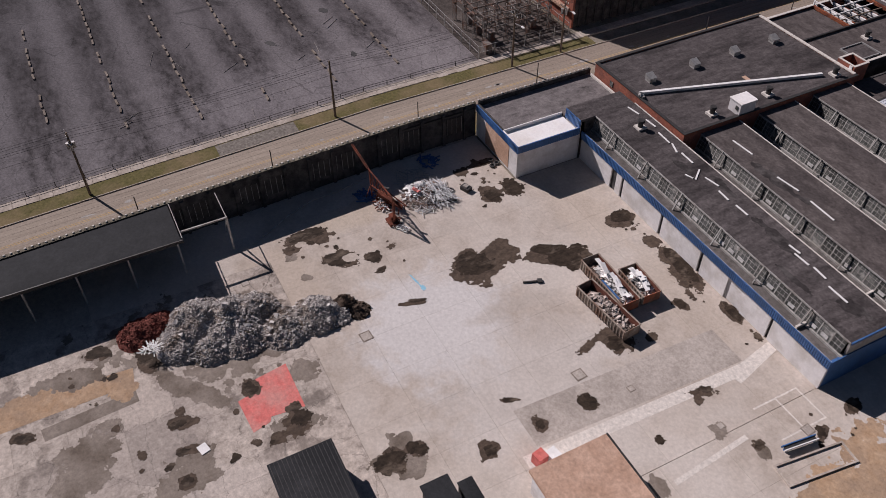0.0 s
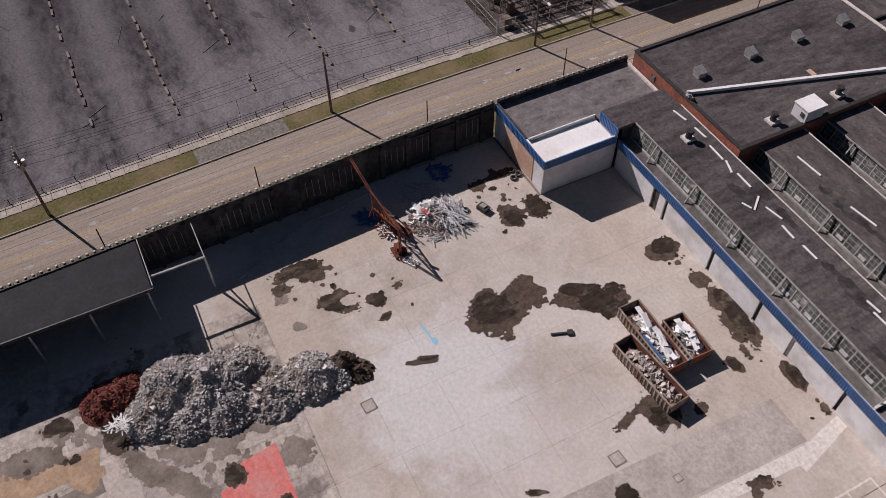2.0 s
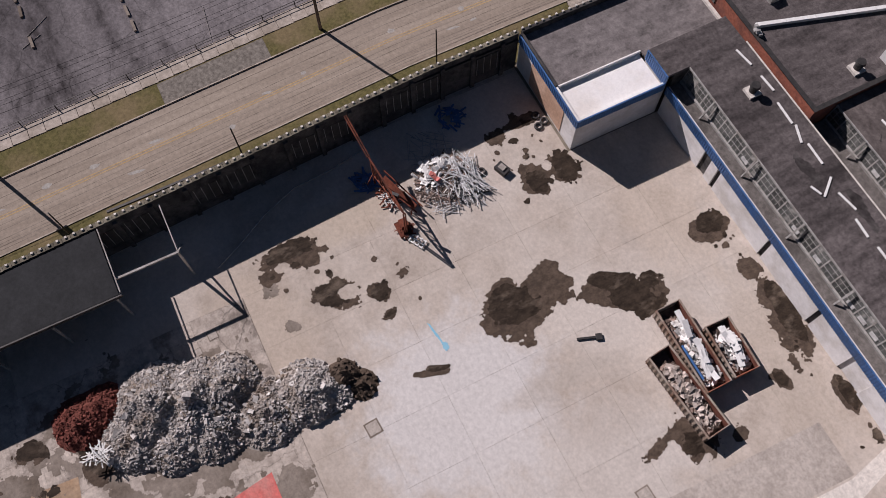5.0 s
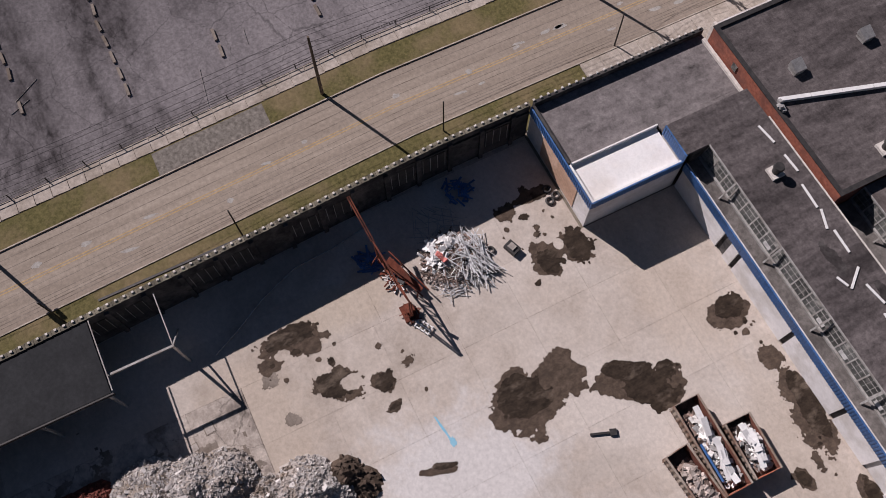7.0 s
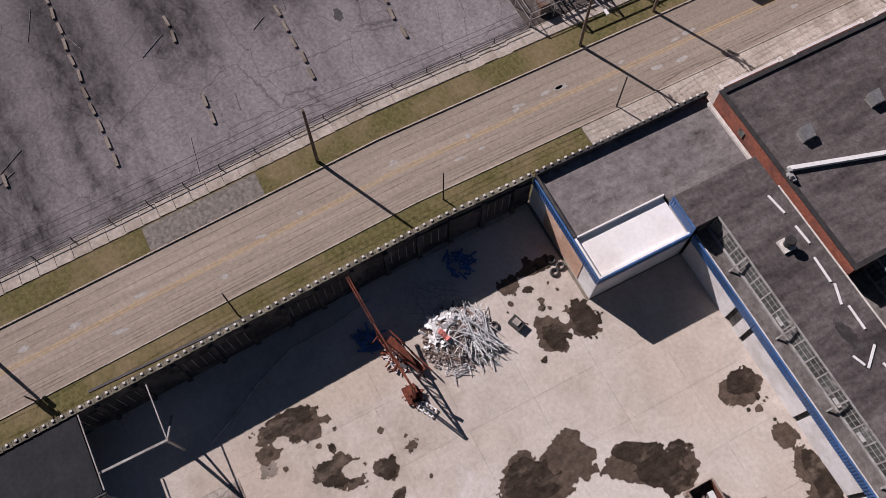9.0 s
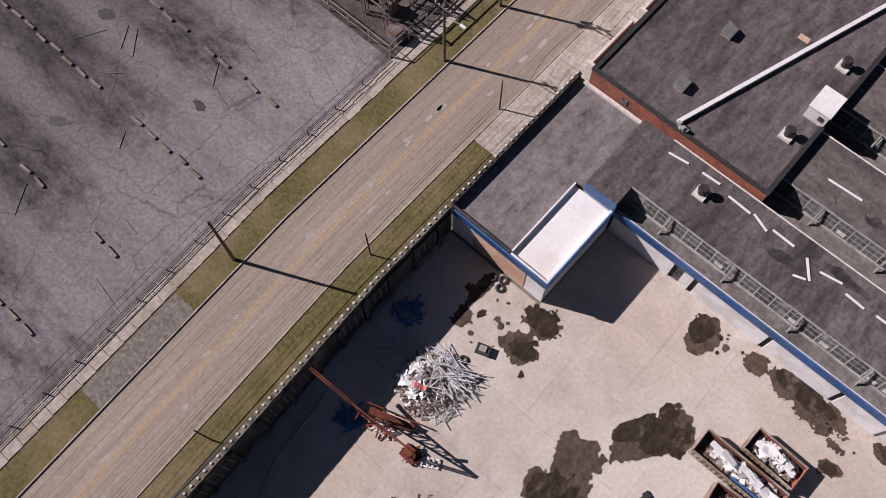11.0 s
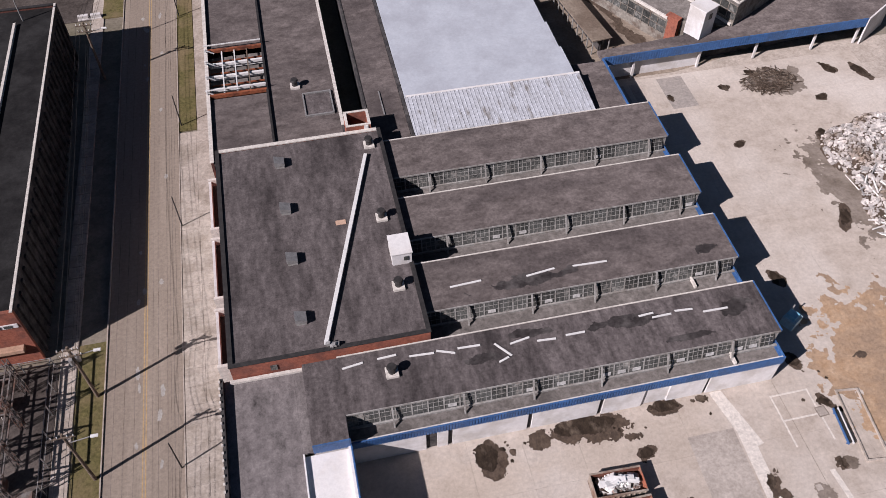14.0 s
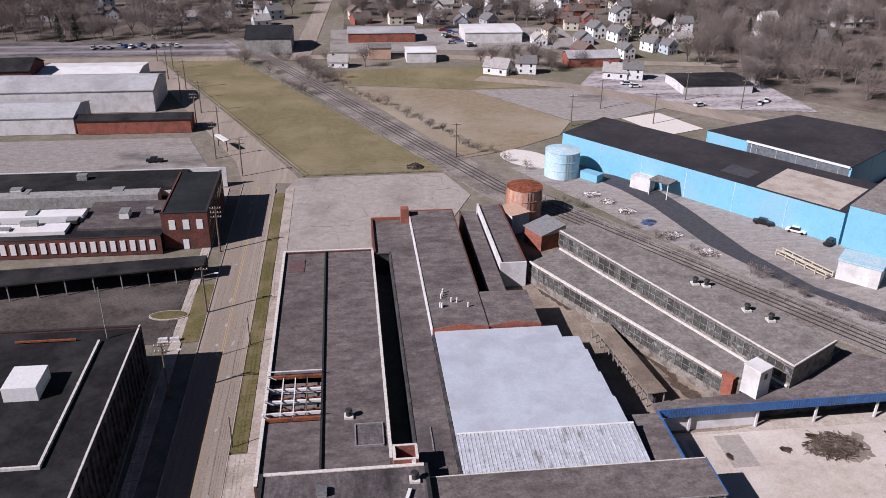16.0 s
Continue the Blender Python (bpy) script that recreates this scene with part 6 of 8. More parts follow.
container(39.2, -3.1, 8.7, 2.3, 1.7, 5.5, 3, "long rusty waste container half full of mixed scrap", M_CONT, M_MIXED)

# ---- heaps ----
M_RUBBLE = mat("concrete_rubble", (0.38, 0.35, 0.328), (0.55, 0.518, 0.49), 2.0, rough=0.95, c3=(0.25, 0.2, 0.16), patch=0.22, cut=(0.5, 0.62), island=0.4, back=0.6)
M_RUBBLEBASE = mat("rubble_dust", (0.35, 0.31, 0.275), (0.47, 0.43, 0.39), 1.6, rough=1.0, c3=(0.2, 0.165, 0.13), patch=0.3, bump=0.8)
M_RUBBLEBIG = mat("concrete_blocks", (0.42, 0.39, 0.365), (0.58, 0.55, 0.52), 2.0, rough=0.95, island=0.3)
M_BRICKRUBBLE = mat("brick_rubble", (0.13, 0.042, 0.033), (0.22, 0.08, 0.062), 2.0, rough=0.95, island=0.35)


def heap_height(x, y, lumps):
    z = 0.0
    for cx, cy, r, h in lumps:
        d = math.hypot(x - cx, y - cy) / r
        if d < 1:
            z = max(z, h * (1 - d) ** 0.8 * (1 + 0.25 * noise.noise(Vector((x * 0.7, y * 0.7, cx)))))
    return z + (0.25 * noise.noise(Vector((x * 1.3, y * 1.3, 3.0))) if z > 0.15 else 0)


def heap(name, label, lumps, base_m, chunk_m, n, size, seed, step=0.4):
    x0, x1 = min(c[0] - c[2] for c in lumps), max(c[0] + c[2] for c in lumps)
    y0, y1 = min(c[1] - c[2] for c in lumps), max(c[1] + c[2] for c in lumps)
    t = thing(name, label, "rubble heap", at=((x0 + x1) / 2, (y0 + y1) / 2, 0))
    ox, oy = (x0 + x1) / 2, (y0 + y1) / 2
    bm = bmesh.new()
    nx, ny = int((x1 - x0) / step) + 1, int((y1 - y0) / step) + 1
    vs = {}
    for i in range(nx + 1):
        for j in range(ny + 1):
            x, y = x0 + i * step, y0 + j * step
            z = heap_height(x, y, lumps)
            vs[i, j] = bm.verts.new((x - ox, y - oy, z if z > 0.02 else -0.04))
    for i in range(nx):
        for j in range(ny):
            q = [vs[i, j], vs[i + 1, j], vs[i + 1, j + 1], vs[i, j + 1]]
            if max(v.co.z for v in q) > 0:
                bm.faces.new(q)
    bmesh.ops.delete(bm, geom=[v for v in bm.verts if not v.link_faces], context="VERTS")
    tagged(part("core", bm, base_m, t), kind="stuff")
    rng = random.Random(seed)
    bm = bmesh.new()
    made = 0
    tries = 0
    while made < n and tries < n * 12:
        tries += 1
        x, y = rng.uniform(x0, x1), rng.uniform(y0, y1)
        z = heap_height(x, y, lumps)
        if z > 0.05:
            chunk(bm, Vector((x - ox, y - oy, z + 0.03)), size * (0.25 + rng.random() ** 2.5 * 1.3), rng, 1.0)
            made += 1
    tagged(part("rubble_mass", bm, chunk_m, t), kind="stuff")
    return t


PILE = [(18.6, -46.8, 4.3, 3.1), (20.4, -49.0, 3.4, 2.0), (20.2, -43.4, 4.6, 3.0), (19.6, -40.4, 3.2, 2.3), (22.8, -42.8, 3.2, 1.9), (22.6, -46.4, 2.8, 1.7), (23.6, -38.0, 3.4, 1.5), (23.5, -34.0, 3.2, 2.2), (24.3, -31.8, 2.2, 1.3)]
pile = heap("rubble_heap", "large grey heap of broken concrete rubble on the yard", PILE, M_RUBBLEBASE, M_RUBBLE, 12000, 0.12, 21)
rng = random.Random(27)
bm = bmesh.new()
while len(bm.verts) < 8 * 300:
    x, y = rng.uniform(14, 28), rng.uniform(-53, -29)
    z = heap_height(x, y, PILE)
    if z > 0.08:
        chunk(bm, Vector((x - pile.location.x, y - pile.location.y, z + 0.05)), 0.12 + 0.3 * rng.random() ** 3, rng, 0.8)
tagged(part("block_mass", bm, M_RUBBLEBIG, pile), kind="stuff")
heap("brick_heap", "small heap of dark red broken bricks", [(16.9, -53.4, 2.6, 1.5), (16.5, -51.0, 2.3, 1.5)], M_BRICKRUBBLE, M_BRICKRUBBLE, 1500, 0.13, 22)
heap("dirt_heap", "small dark dirt heap at the rubble's end", [(25.0, -29.3, 1.5, 0.9), (23.6, -30.4, 1.6, 1.7)], M_STAINMID, M_STAINMID, 160, 0.2, 23)
heap("scrap_heap", "wide pale heap of broken building debris", [
    (88, 42, 5.5, 2.4), (90, 36, 6, 2.6), (87.5, 31, 5, 2.2), (93, 44, 5, 2.0), (94, 33, 6, 2.4), (86, 26, 3.5, 1.4)], M_STAINMID, M_RUBBLE, 5200, 0.26, 24)


M_BRIGHT = mat("bare_aluminium_strip", (0.42, 0.42, 0.42), (0.66, 0.66, 0.66), 2.0, rough=0.55, island=0.3)


def sticks(parent, name, material, n, x, y, rx, ry, zmax, lo, hi, w, seed, way=0.6, fan=0.9):
    rng = random.Random(seed)
    bm = bmesh.new()
    for _ in range(n):
        a, r = rng.uniform(0, math.tau), math.sqrt(rng.random())
        px, py = x + rx * r * math.cos(a), y + ry * r * math.sin(a)
        z = zmax * (1 - r) + 0.08 + rng.uniform(0, 0.15)
        d = rng.gauss(way, fan)
        L = rng.uniform(lo, hi) / 2
        v = Vector((math.cos(d) * L, math.sin(d) * L, rng.uniform(-0.14, 0.1) * L))
        c = Vector((px, py, z))
        bar(bm, c - v, c + v, w * rng.uniform(0.6, 1.6), w * 0.6)
    return tagged(part(name, bm, material, parent), kind="stuff")


def metal_heap():
    t = thing("scrap_metal_heap", "tangled heap of pale metal strips and boards", "scrap heap", at=(9.6, -12.6, 0))
    sticks(t, "strip_tangle", M_BRIGHT, 75, 0.4, 1.8, 2.4, 1.6, 1.3, 1.6, 4.4, 0.07, 31, 0.15, 0.45)
    sticks(t, "metal_tangle", M_BRIGHT, 80, 0.2, 0.3, 2.7, 2.9, 1.2, 0.7, 2.4, 0.06, 34)
    sticks(t, "metal_tangle", M_DEBRIS, 80, 0.6, 0.0, 2.9, 3.0, 0.8, 0.6, 2.6, 0.05, 39)
    # dark scrap, its number raised to imitate shaded gaps between the strips
    sticks(t, "dark_tangle", M_DEBRISDARK, 260, -0.1, 0.0, 2.8, 3.1, 0.9, 0.5, 2.0, 0.09, 32)
    sticks(t, "loose_strip_tangle", M_BRIGHT, 26, 2.4, -1.2, 1.0, 1.4, 0.15, 1.0, 2.6, 0.06, 40, 1.2, 0.6)
    rng = random.Random(33)
    bm = bmesh.new()
    for _ in range(60):
        a, r = rng.uniform(0, math.tau), math.sqrt(rng.random())
        chunk(bm, Vector((-1.0 + 1.9 * r * math.cos(a), -0.6 + 2.6 * r * math.sin(a), 0.3 + 1.0 * (1 - r))), 0.42, rng, 0.25)
    tagged(part("board_mass", bm, M_WHITEBOARD, t), kind="stuff")
    bm = bmesh.new()
    for _ in range(6):
        chunk(bm, Vector((rng.uniform(-0.9, 0.1), rng.uniform(-1.6, -0.8), 1.1)), 0.35, rng, 0.3)
    tagged(part("red_panel_mass", bm, M_REDFLOOR, t), kind="stuff")
    bm = bmesh.new()
    for _ in range(240):
        a, r = rng.uniform(0, math.tau), math.sqrt(rng.random())
        chunk(bm, Vector((0.3 + 2.4 * r * math.cos(a), -1.6 + 2.0 * r * math.sin(a), 0.05 + 0.4 * (1 - r))), 0.2, rng, 0.6)
    tagged(part("grit_mass", bm, M_MIXED, t), kind="stuff")
    for p, q, w in (((-1.6, 3.0, 0.5), (3.0, 3.2, 0.25), 0.14), ((3.0, 3.3, 0.2), (2.3, 0.6, 0.2), 0.26), ((3.1, 3.4, 0.3), (0.4, 2.2, 0.6), 0.12)):
        bm = bmesh.new()
        bar(bm, p, q, w)
        part("steel_beam", bm, M_DARKMETAL if w > 0.2 else M_BRIGHT, t)


metal_heap()
t = thing("broken_timber", "pale broken battens and sheets strewn over the debris", "debris pile", at=(90, 36, 0))
for k, (dx, dy) in enumerate(((-3.5, 0), (-1, -4), (-2, 5), (2, 2), (-4, -8), (3, 7))):
    sticks(t, "batten_mass", M_DEBRIS, 45, dx, dy, 3.4, 3.4, 2.4 - 0.2 * k, 0.6, 3.4, 0.12, 80 + k)
t = thing("dry_brush", "tangle of brown dry branches on the slabs", "brush", at=(82.6, 59.0, 0))
sticks(t, "branch_mass", M_STAINMID, 200, 0, 0, 4.2, 3.0, 0.35, 0.5, 2.2, 0.08, 91)
sticks(t, "branch_mass", M_WOOD, 120, 0.4, 0, 3.6, 2.8, 0.5, 0.5, 2.0, 0.05, 92)


def blue_scrap(x, y, seed, r=1.2):
    t = thing("blue_scrap_pile", "small pile of blue metal scrap on the ground", "scrap pile", at=(x, y, 0), group="blue scrap")
    sticks(t, "blue_tangle", M_BLUE, 40, 0, 0, r, r, 0.6, 0.6, 1.6, 0.14, seed)


blue_scrap(6.0, -20.2, 41)
blue_scrap(3.0, -9.0, 42, 1.5)
blue_scrap(83.0, 139.0, 43, 1.6)
for x, y, k in ((77, 152, 46), (80, 146, 47), (86, 132, 48), (74.5, 157, 49), (90.5, 122, 50)):
    t = thing("trackside_scrap", "low pile of pale boards and scrap beside the railway", "scrap pile", at=(x, y, 0), group="trackside scrap")
    sticks(t, "scrap_tangle", M_DEBRIS, 40, 0, 0, 1.9, 1.5, 0.4, 0.5, 2.2, 0.14, k)
    sticks(t, "dark_tangle", M_DEBRISDARK, 40, 0, 0, 2.2, 1.7, 0.3, 0.4, 1.8, 0.14, k + 20)
t = thing("cable_tangle", "tangle of loose grey pipes in the wall's shade", "pipes", at=(5.6, -12.6, 0))
sticks(t, "pipe_tangle", M_METAL, 36, 0, 0, 2.0, 2.6, 0.3, 1.0, 3.0, 0.06, 44)
t = thing("pale_sticks", "small bundle of pale sticks on the rubble", "sticks", at=(20.8, -52.6, 1.1))
sticks(t, "stick", M_WHITEBOARD, 26, 0, 0, 0.7, 0.9, 0.5, 0.8, 2.2, 0.08, 45)
t = thing("long_pipe", "long thin pipe curving along the shaded wall", "pipe")
bm = bmesh.new()
P = [(2.4, -18.5), (3.2, -23), (3.4, -27), (5.0, -31), (7.0, -34.5), (8.2, -37)]
for a, b in zip(P, P[1:]):
    tube(bm, (*a, 0.12), (*b, 0.12), 0.08, 0.08, 6)
part("pipe", bm, M_METAL, t)
t = thing("rusty_engine", "small dark rusty machine part on the floor", "machine part", at=(11.1, -7.0, 0), rz=20)
boxpart("body", M_DARKMETAL, t, -0.7, 0.7, -0.5, 0.5, 0, 0.6)
boxpart("cover", M_PATCH, t, -0.4, 0.3, -0.3, 0.3, 0.603, 0.75)


def tyre(x, y):
    t = thing("old_tyre", "worn black rubber tyre lying on the concrete", "tyre", at=(x, y, 0), group="old tyres")
    bm = bmesh.new()
    rings = []
    for k in range(18):
        a = k * math.tau / 18
        rings.append([bm.verts.new(((0.36 + 0.13 * math.cos(b)) * math.cos(a), (0.36 + 0.13 * math.cos(b)) * math.sin(a), 0.13 + 0.12 * math.sin(b))) for b in (q * math.tau / 8 for q in range(8))])
    for k in range(18):
        for q in range(8):
            bm.faces.new((rings[k][q], rings[(k + 1) % 18][q], rings[(k + 1) % 18][(q + 1) % 8], rings[k][(q + 1) % 8]))
    part("casing", bm, M_DARKMETAL, t)


for x, y in ((6.9, -0.7), (7.9, -0.25), (8.2, -1.1), (10.3, -9.0)):
    tyre(x, y)

M_CRANERUST = mat("crane_rust", (0.14, 0.042, 0.028), (0.23, 0.075, 0.045), 2.5, rough=0.85, c3=(0.09, 0.035, 0.025), patch=0.8)


def crane():
    """An upright lattice jib on a mast, reaching back over the old wall."""
    t = thing("rusty_crane_boom", "rusty lattice jib crane with mast reaching back over the old wall", "crane")
    A, B, C = Vector((13.1, -18.9, 4.5)), Vector((6.2, -19.45, 4.9)), Vector((1.5, -19.75, 5.9))
    for dy in (-0.1, 0.1):
        bm = bmesh.new()
        bar(bm, B + Vector((0, dy, 0)), C + Vector((0, dy, 0)), 0.12, 0.2)
        part("jib", bm, M_CRANERUST, t, "rust-red jib beam")
    low0, low1 = B + Vector((1.0, 0, -2.3)), A + Vector((-0.3, 0, -0.2))
    for p, q in ((B, A), (low0, low1)):
        bm = bmesh.new()
        bar(bm, p, q, 0.16)
        part("chord", bm, M_CRANERUST, t)
    for k in range(6):
        f, g = k / 6, (k + 1) / 6
        for p, q in ((B.lerp(A, f), low0.lerp(low1, (f + g) / 2)), (low0.lerp(low1, (f + g) / 2), B.lerp(A, g))):
            bm = bmesh.new()
            bar(bm, p, q, 0.09)
            part("lacing", bm, M_CRANERUST, t)
    for dy in (-0.1, 0.1):
        bm = bmesh.new()
        bar(bm, (13.1, -18.9 + dy, 0), (13.1, -18.9 + dy, 4.5), 0.12)
        part("mast", bm, M_CRANERUST, t)
    bm = bmesh.new()
    bar(bm, (6.8, -19.4, 0), (6.5, -19.4, 4.6), 0.16)
    part("mast", bm, M_CRANERUST, t)
    bm = bmesh.new()
    bar(bm, (6.6, -20.4, 0), (6.8, -19.4, 2.6), 0.1)
    part("brace", bm, M_CRANERUST, t)
    bm = bmesh.new()
    bar(bm, (10.6, -19.05, 4.6), (11.2, -18.6, 4.7), 0.3, 0.2)
    part("pulley_block", bm, M_DARKMETAL, t)
    for k, (x0, x1, y0, y1, h) in enumerate(((11.7, 13.4, -19.6, -18.3, 0.35), (11.9, 12.8, -19.2, -18.4, 1.1))):
        boxpart("winch_housing" if k else "foot", M_CRANERUST, t, x0, x1, y0, y1, 0.0 if not k else 0.353, h)
    # the tipped hopper beside it
    t = thing("rusty_hopper", "rust-red tipped steel hopper and rails beside the crane", "hopper", at=(9.2, -17.8, 0), rz=22)
    bm = bmesh.new()
    prism(bm, [(-2.2, -0.3), (2.2, -0.2), (2.2, 0.25), (-2.2, 0.35)], 0.6, [1.3, 0.85, 1.0, 1.6])
    part("trough", bm, M_CRANERUST, t)
    for y in (-0.6, 0.62):
        bm = bmesh.new()
        bar(bm, (-2.6, y, 1.75), (2.8, y * 0.7, 1.05), 0.12)
        part("rail", bm, M_CRANERUST, t)
    for x in (-1.9, 0.2, 2.2):
        for y in (-0.5, 0.5):
            bm = bmesh.new()
            bar(bm, (x, y * 1.3, 0), (x, y, 0.9), 0.1)
            part("leg", bm, M_CRANERUST, t)
    t = thing("white_rack", "white painted steel rack lying at the crane's foot", "rack", at=(14.2, -18.4, 0.05), rz=30)
    for y in (-0.4, 0.0, 0.4):
        boxpart("rail", M_WHITEBOARD, t, -1.1, 1.1, y - 0.06, y + 0.06, 0, 0.14)
    for x in (-1.0, -0.5, 0.0, 0.5, 1.0):
        boxpart("rung", M_WHITEBOARD, t, x - 0.06, x + 0.06, -0.5, 0.5, 0.143, 0.22)
    t = thing("crane_scrap", "small tangle of rusty scrap round the crane's foot", "scrap pile", at=(8.6, -19.0, 0))
    sticks(t, "rust_tangle", M_CRANERUST, 35, 0.2, 0.2, 1.7, 0.9, 0.5, 0.4, 1.5, 0.1, 36)
    sticks(t, "pale_tangle", M_DEBRIS, 60, 0.0, 0.3, 1.6, 0.8, 0.5, 0.3, 1.0, 0.1, 37)
    sticks(t, "rust_tangle", M_CRANERUST, 26, 4.2, 0.3, 1.0, 0.8, 0.9, 0.4, 1.3, 0.09, 38)


crane()

# ---- small roofed things in the yard ----
t = thing("dark_roofed_hut", "small flat hut with a dark ribbed roof", "hut")
boxpart("wall", M_DARKWALL, t, 42.8, 52.6, -45.5, -39.3, 0, 3.2)
boxpart("roof", M_SHEDROOF, t, 42.5, 53, -45.8, -39.1, 3.21, 3.5, "dark ribbed roof")
bm = bmesh.new()
for k in range(16):
    box(bm, 42.6, 53, -45.6 + k * 0.42, -45.55 + k * 0.42, 3.503, 3.54)
part("roof_ribbing", bm, M_DARKMETAL, t)
t = thing("tan_roofed_hut", "low building with a flat salmon-tan roof", "hut")
boxpart("wall", M_WHITEWALL, t, 55.1, 68, -23.4, -15.0, 0, 3.6)
boxpart("roof", M_TANROOF, t, 54.8, 68.4, -23.7, -14.8, 3.61, 4.0, "sun-faded salmon-tan roof")
boxpart("edge", M_DARKMETAL, t, 54.8, 68.4, -14.78, -14.6, 3.5, 4.05)
t = thing("dark_roofed_hut", "small dark flat-roofed kiosk", "hut")
boxpart("wall", M_DARKWALL, t, 51.0, 54, -33.2, -30.6, 0, 2.4)
boxpart("roof", M_SHEDROOF, t, 50.8, 54.2, -33.4, -30.4, 2.41, 2.6)
t = thing("dark_roofed_hut", "small dark flat-roofed box beside the hut", "hut")
boxpart("wall", M_DARKWALL, t, 52.0, 54.5, -29.8, -28.4, 0, 2.0)
boxpart("roof", M_SHEDROOF, t, 51.9, 54.6, -29.9, -28.3, 2.01, 2.2)
t = thing("red_cabinet", "small red metal cabinet beside the hut", "cabinet", at=(52.6, -20.8, 0), rz=10)
boxpart("body", M_REDFLOOR, t, -0.6, 0.6, -0.6, 0.6, 0, 1.5)
boxpart("lid", M_WHITEBOARD, t, -0.1, 1.3, 0.7, 1.9, 0, 1.2)
t = thing("blue_bench", "thin blue and white long metal bench frame", "bench", at=(63.2, 4.0, 0), rz=83)
boxpart("bed", M_DARKMETAL, t, -1.9, 1.9, -0.2, 0.2, 0.5, 0.6)
boxpart("rail", M_BLUE, t, -2.1, 2.1, 0.203, 0.32, 0.45, 0.7)
boxpart("rail", M_WHITEBOARD, t, -2.1, 2.1, -0.32, -0.203, 0.45, 0.7)
for x in (-1.8, 1.7):
    boxpart("leg", M_BLUE, t, x, x + 0.12, -0.2, 0.2, 0, 0.498)
t = thing("concrete_plinth", "low tan concrete plinth on the rusty soil", "plinth", at=(65.6, 4.0, 0), rz=83)
for a in ((-4.2, 4.2, -1.3, -1.1), (-4.2, 4.2, 1.1, 1.3), (-4.2, -4.0, -1.098, 1.098), (4.0, 4.2, -1.098, 1.098)):
    boxpart("edge", M_WALKWAY, t, *a, 0, 0.18)
t = thing("blue_machine", "pale blue machine under a sheet beside the hall", "machine", at=(64.3, 17.6, 0), rz=30)
boxpart("body", M_CYANTANK, t, -0.9, 0.9, -0.8, 0.8, 0, 1.3)
boxpart("hood", M_CYAN, t, -0.6, 0.5, -0.5, 0.6, 1.303, 1.8)
boxpart("mast", M_METAL, t, 0.6, 0.75, 0.5, 0.65, 1.303, 2.4)
t = thing("steel_angle", "short dark steel bar on the floor", "steel bar", at=(30.6, -8.2, 0), rz=70)
boxpart("bar", M_DARKMETAL, t, -1.1, 0.9, -0.1, 0.1, 0, 0.2)
boxpart("plate", M_DARKMETAL, t, 0.7, 1.3, -0.3, 0.3, 0.01, 0.26)
t = thing("white_board_sheet", "white board lying on the slabs", "board", at=(35.4, -50.8, 0), rz=15)
boxpart("sheet", M_WHITEBOARD, t, -0.6, 0.6, -0.5, 0.5, 0, 0.08)

# ---- roof fittings ----


def hood_vent(x, y, z, label="square metal roof vent with sloping hood"):
    t = thing("roof_vent", label, "roof vent", at=(x, y, z), group="roof vents")
    boxpart("curb", M_FRAME, t, -0.55, 0.55, -0.55, 0.55, 0, 0.45)
    bm = bmesh.new()
    prism(bm, rect(-0.62, 0.62, -0.62, 0.62), 0.46, [1.15, 0.75, 0.75, 1.15])
    part("hood", bm, M_METAL, t)


hood_vent(9.0, 48.9, 7.2)
hood_vent(9.0, 41.0, 7.2)
hood_vent(9.0, 33.2, 7.2)
hood_vent(9.1, 24.9, 7.2)


def round_vent(x, y, z):
    t = thing("round_roof_vent", "round black roof ventilator on a pale base", "roof vent", at=(x, y, z), group="round roof ventilators")
    boxpart("base", M_COPING, t, -0.65, 0.65, -0.65, 0.65, 0, 0.3)
    bm = bmesh.new()
    tube(bm, (0, 0, 0.303), (0, 0, 1.1), 0.38, 0.38, 16)
    part("flue", bm, M_DARKMETAL, t)
    bm = bmesh.new()
    tube(bm, (0, 0, 1.103), (0, 0, 1.35), 0.55, 0.45, 16)
    part("cap", bm, M_DARKMETAL, t)


round_vent(19.9, 37.6, 7.2)
round_vent(20.0, 27.2, 7.2)
round_vent(17.4, 16.9, 6.62)
round_vent(20.4, 50.2, 7.2)
round_vent(12.4, 66.6, 5.0)
t = thing("roof_penthouse", "small white rooftop penthouse with one window", "penthouse")
boxpart("wall", M_WHITEWALL, t, 19.9, 22.1, 30.2, 33.0, 7.2, 9.0)
boxpart("roof", M_WHITEROOF, t, 19.8, 22.2, 30.1, 33.1, 9.01, 9.15)
boxpart("window", M_PANE, t, 21.2, 21.7, 30.12, 30.197, 7.9, 8.5)
t = thing("roof_duct", "long white metal duct laid across the roof", "duct")
a, b = Vector((11.3, 21.3, 7.45)), Vector((19.7, 48.4, 7.45))
for k in range(9):
    bm = bmesh.new()
    bar(bm, a.lerp(b, k / 9), a.lerp(b, (k + 0.985) / 9), 0.42, 0.4)
    part("duct_section", bm, M_WHITEBOARD, t)
t = thing("duct_junction", "cluster of dented metal ducts at the roof corner", "duct", at=(11.6, 20.9, 7.32))
rng = random.Random(6)
for k in range(6):
    bm = bmesh.new()
    p = Vector((rng.uniform(-0.6, 0.6), rng.uniform(-0.4, 0.5), 0.2))
    bar(bm, p, p + Vector((rng.uniform(-1, 1), rng.uniform(-0.5, 0.5), rng.uniform(0, 0.4))), 0.35)
    part("duct_piece", bm, M_METAL, t)
t = thing("roof_plate", "small tan plate lying on the roof", "plate", at=(15.1, 37.9, 7.2))
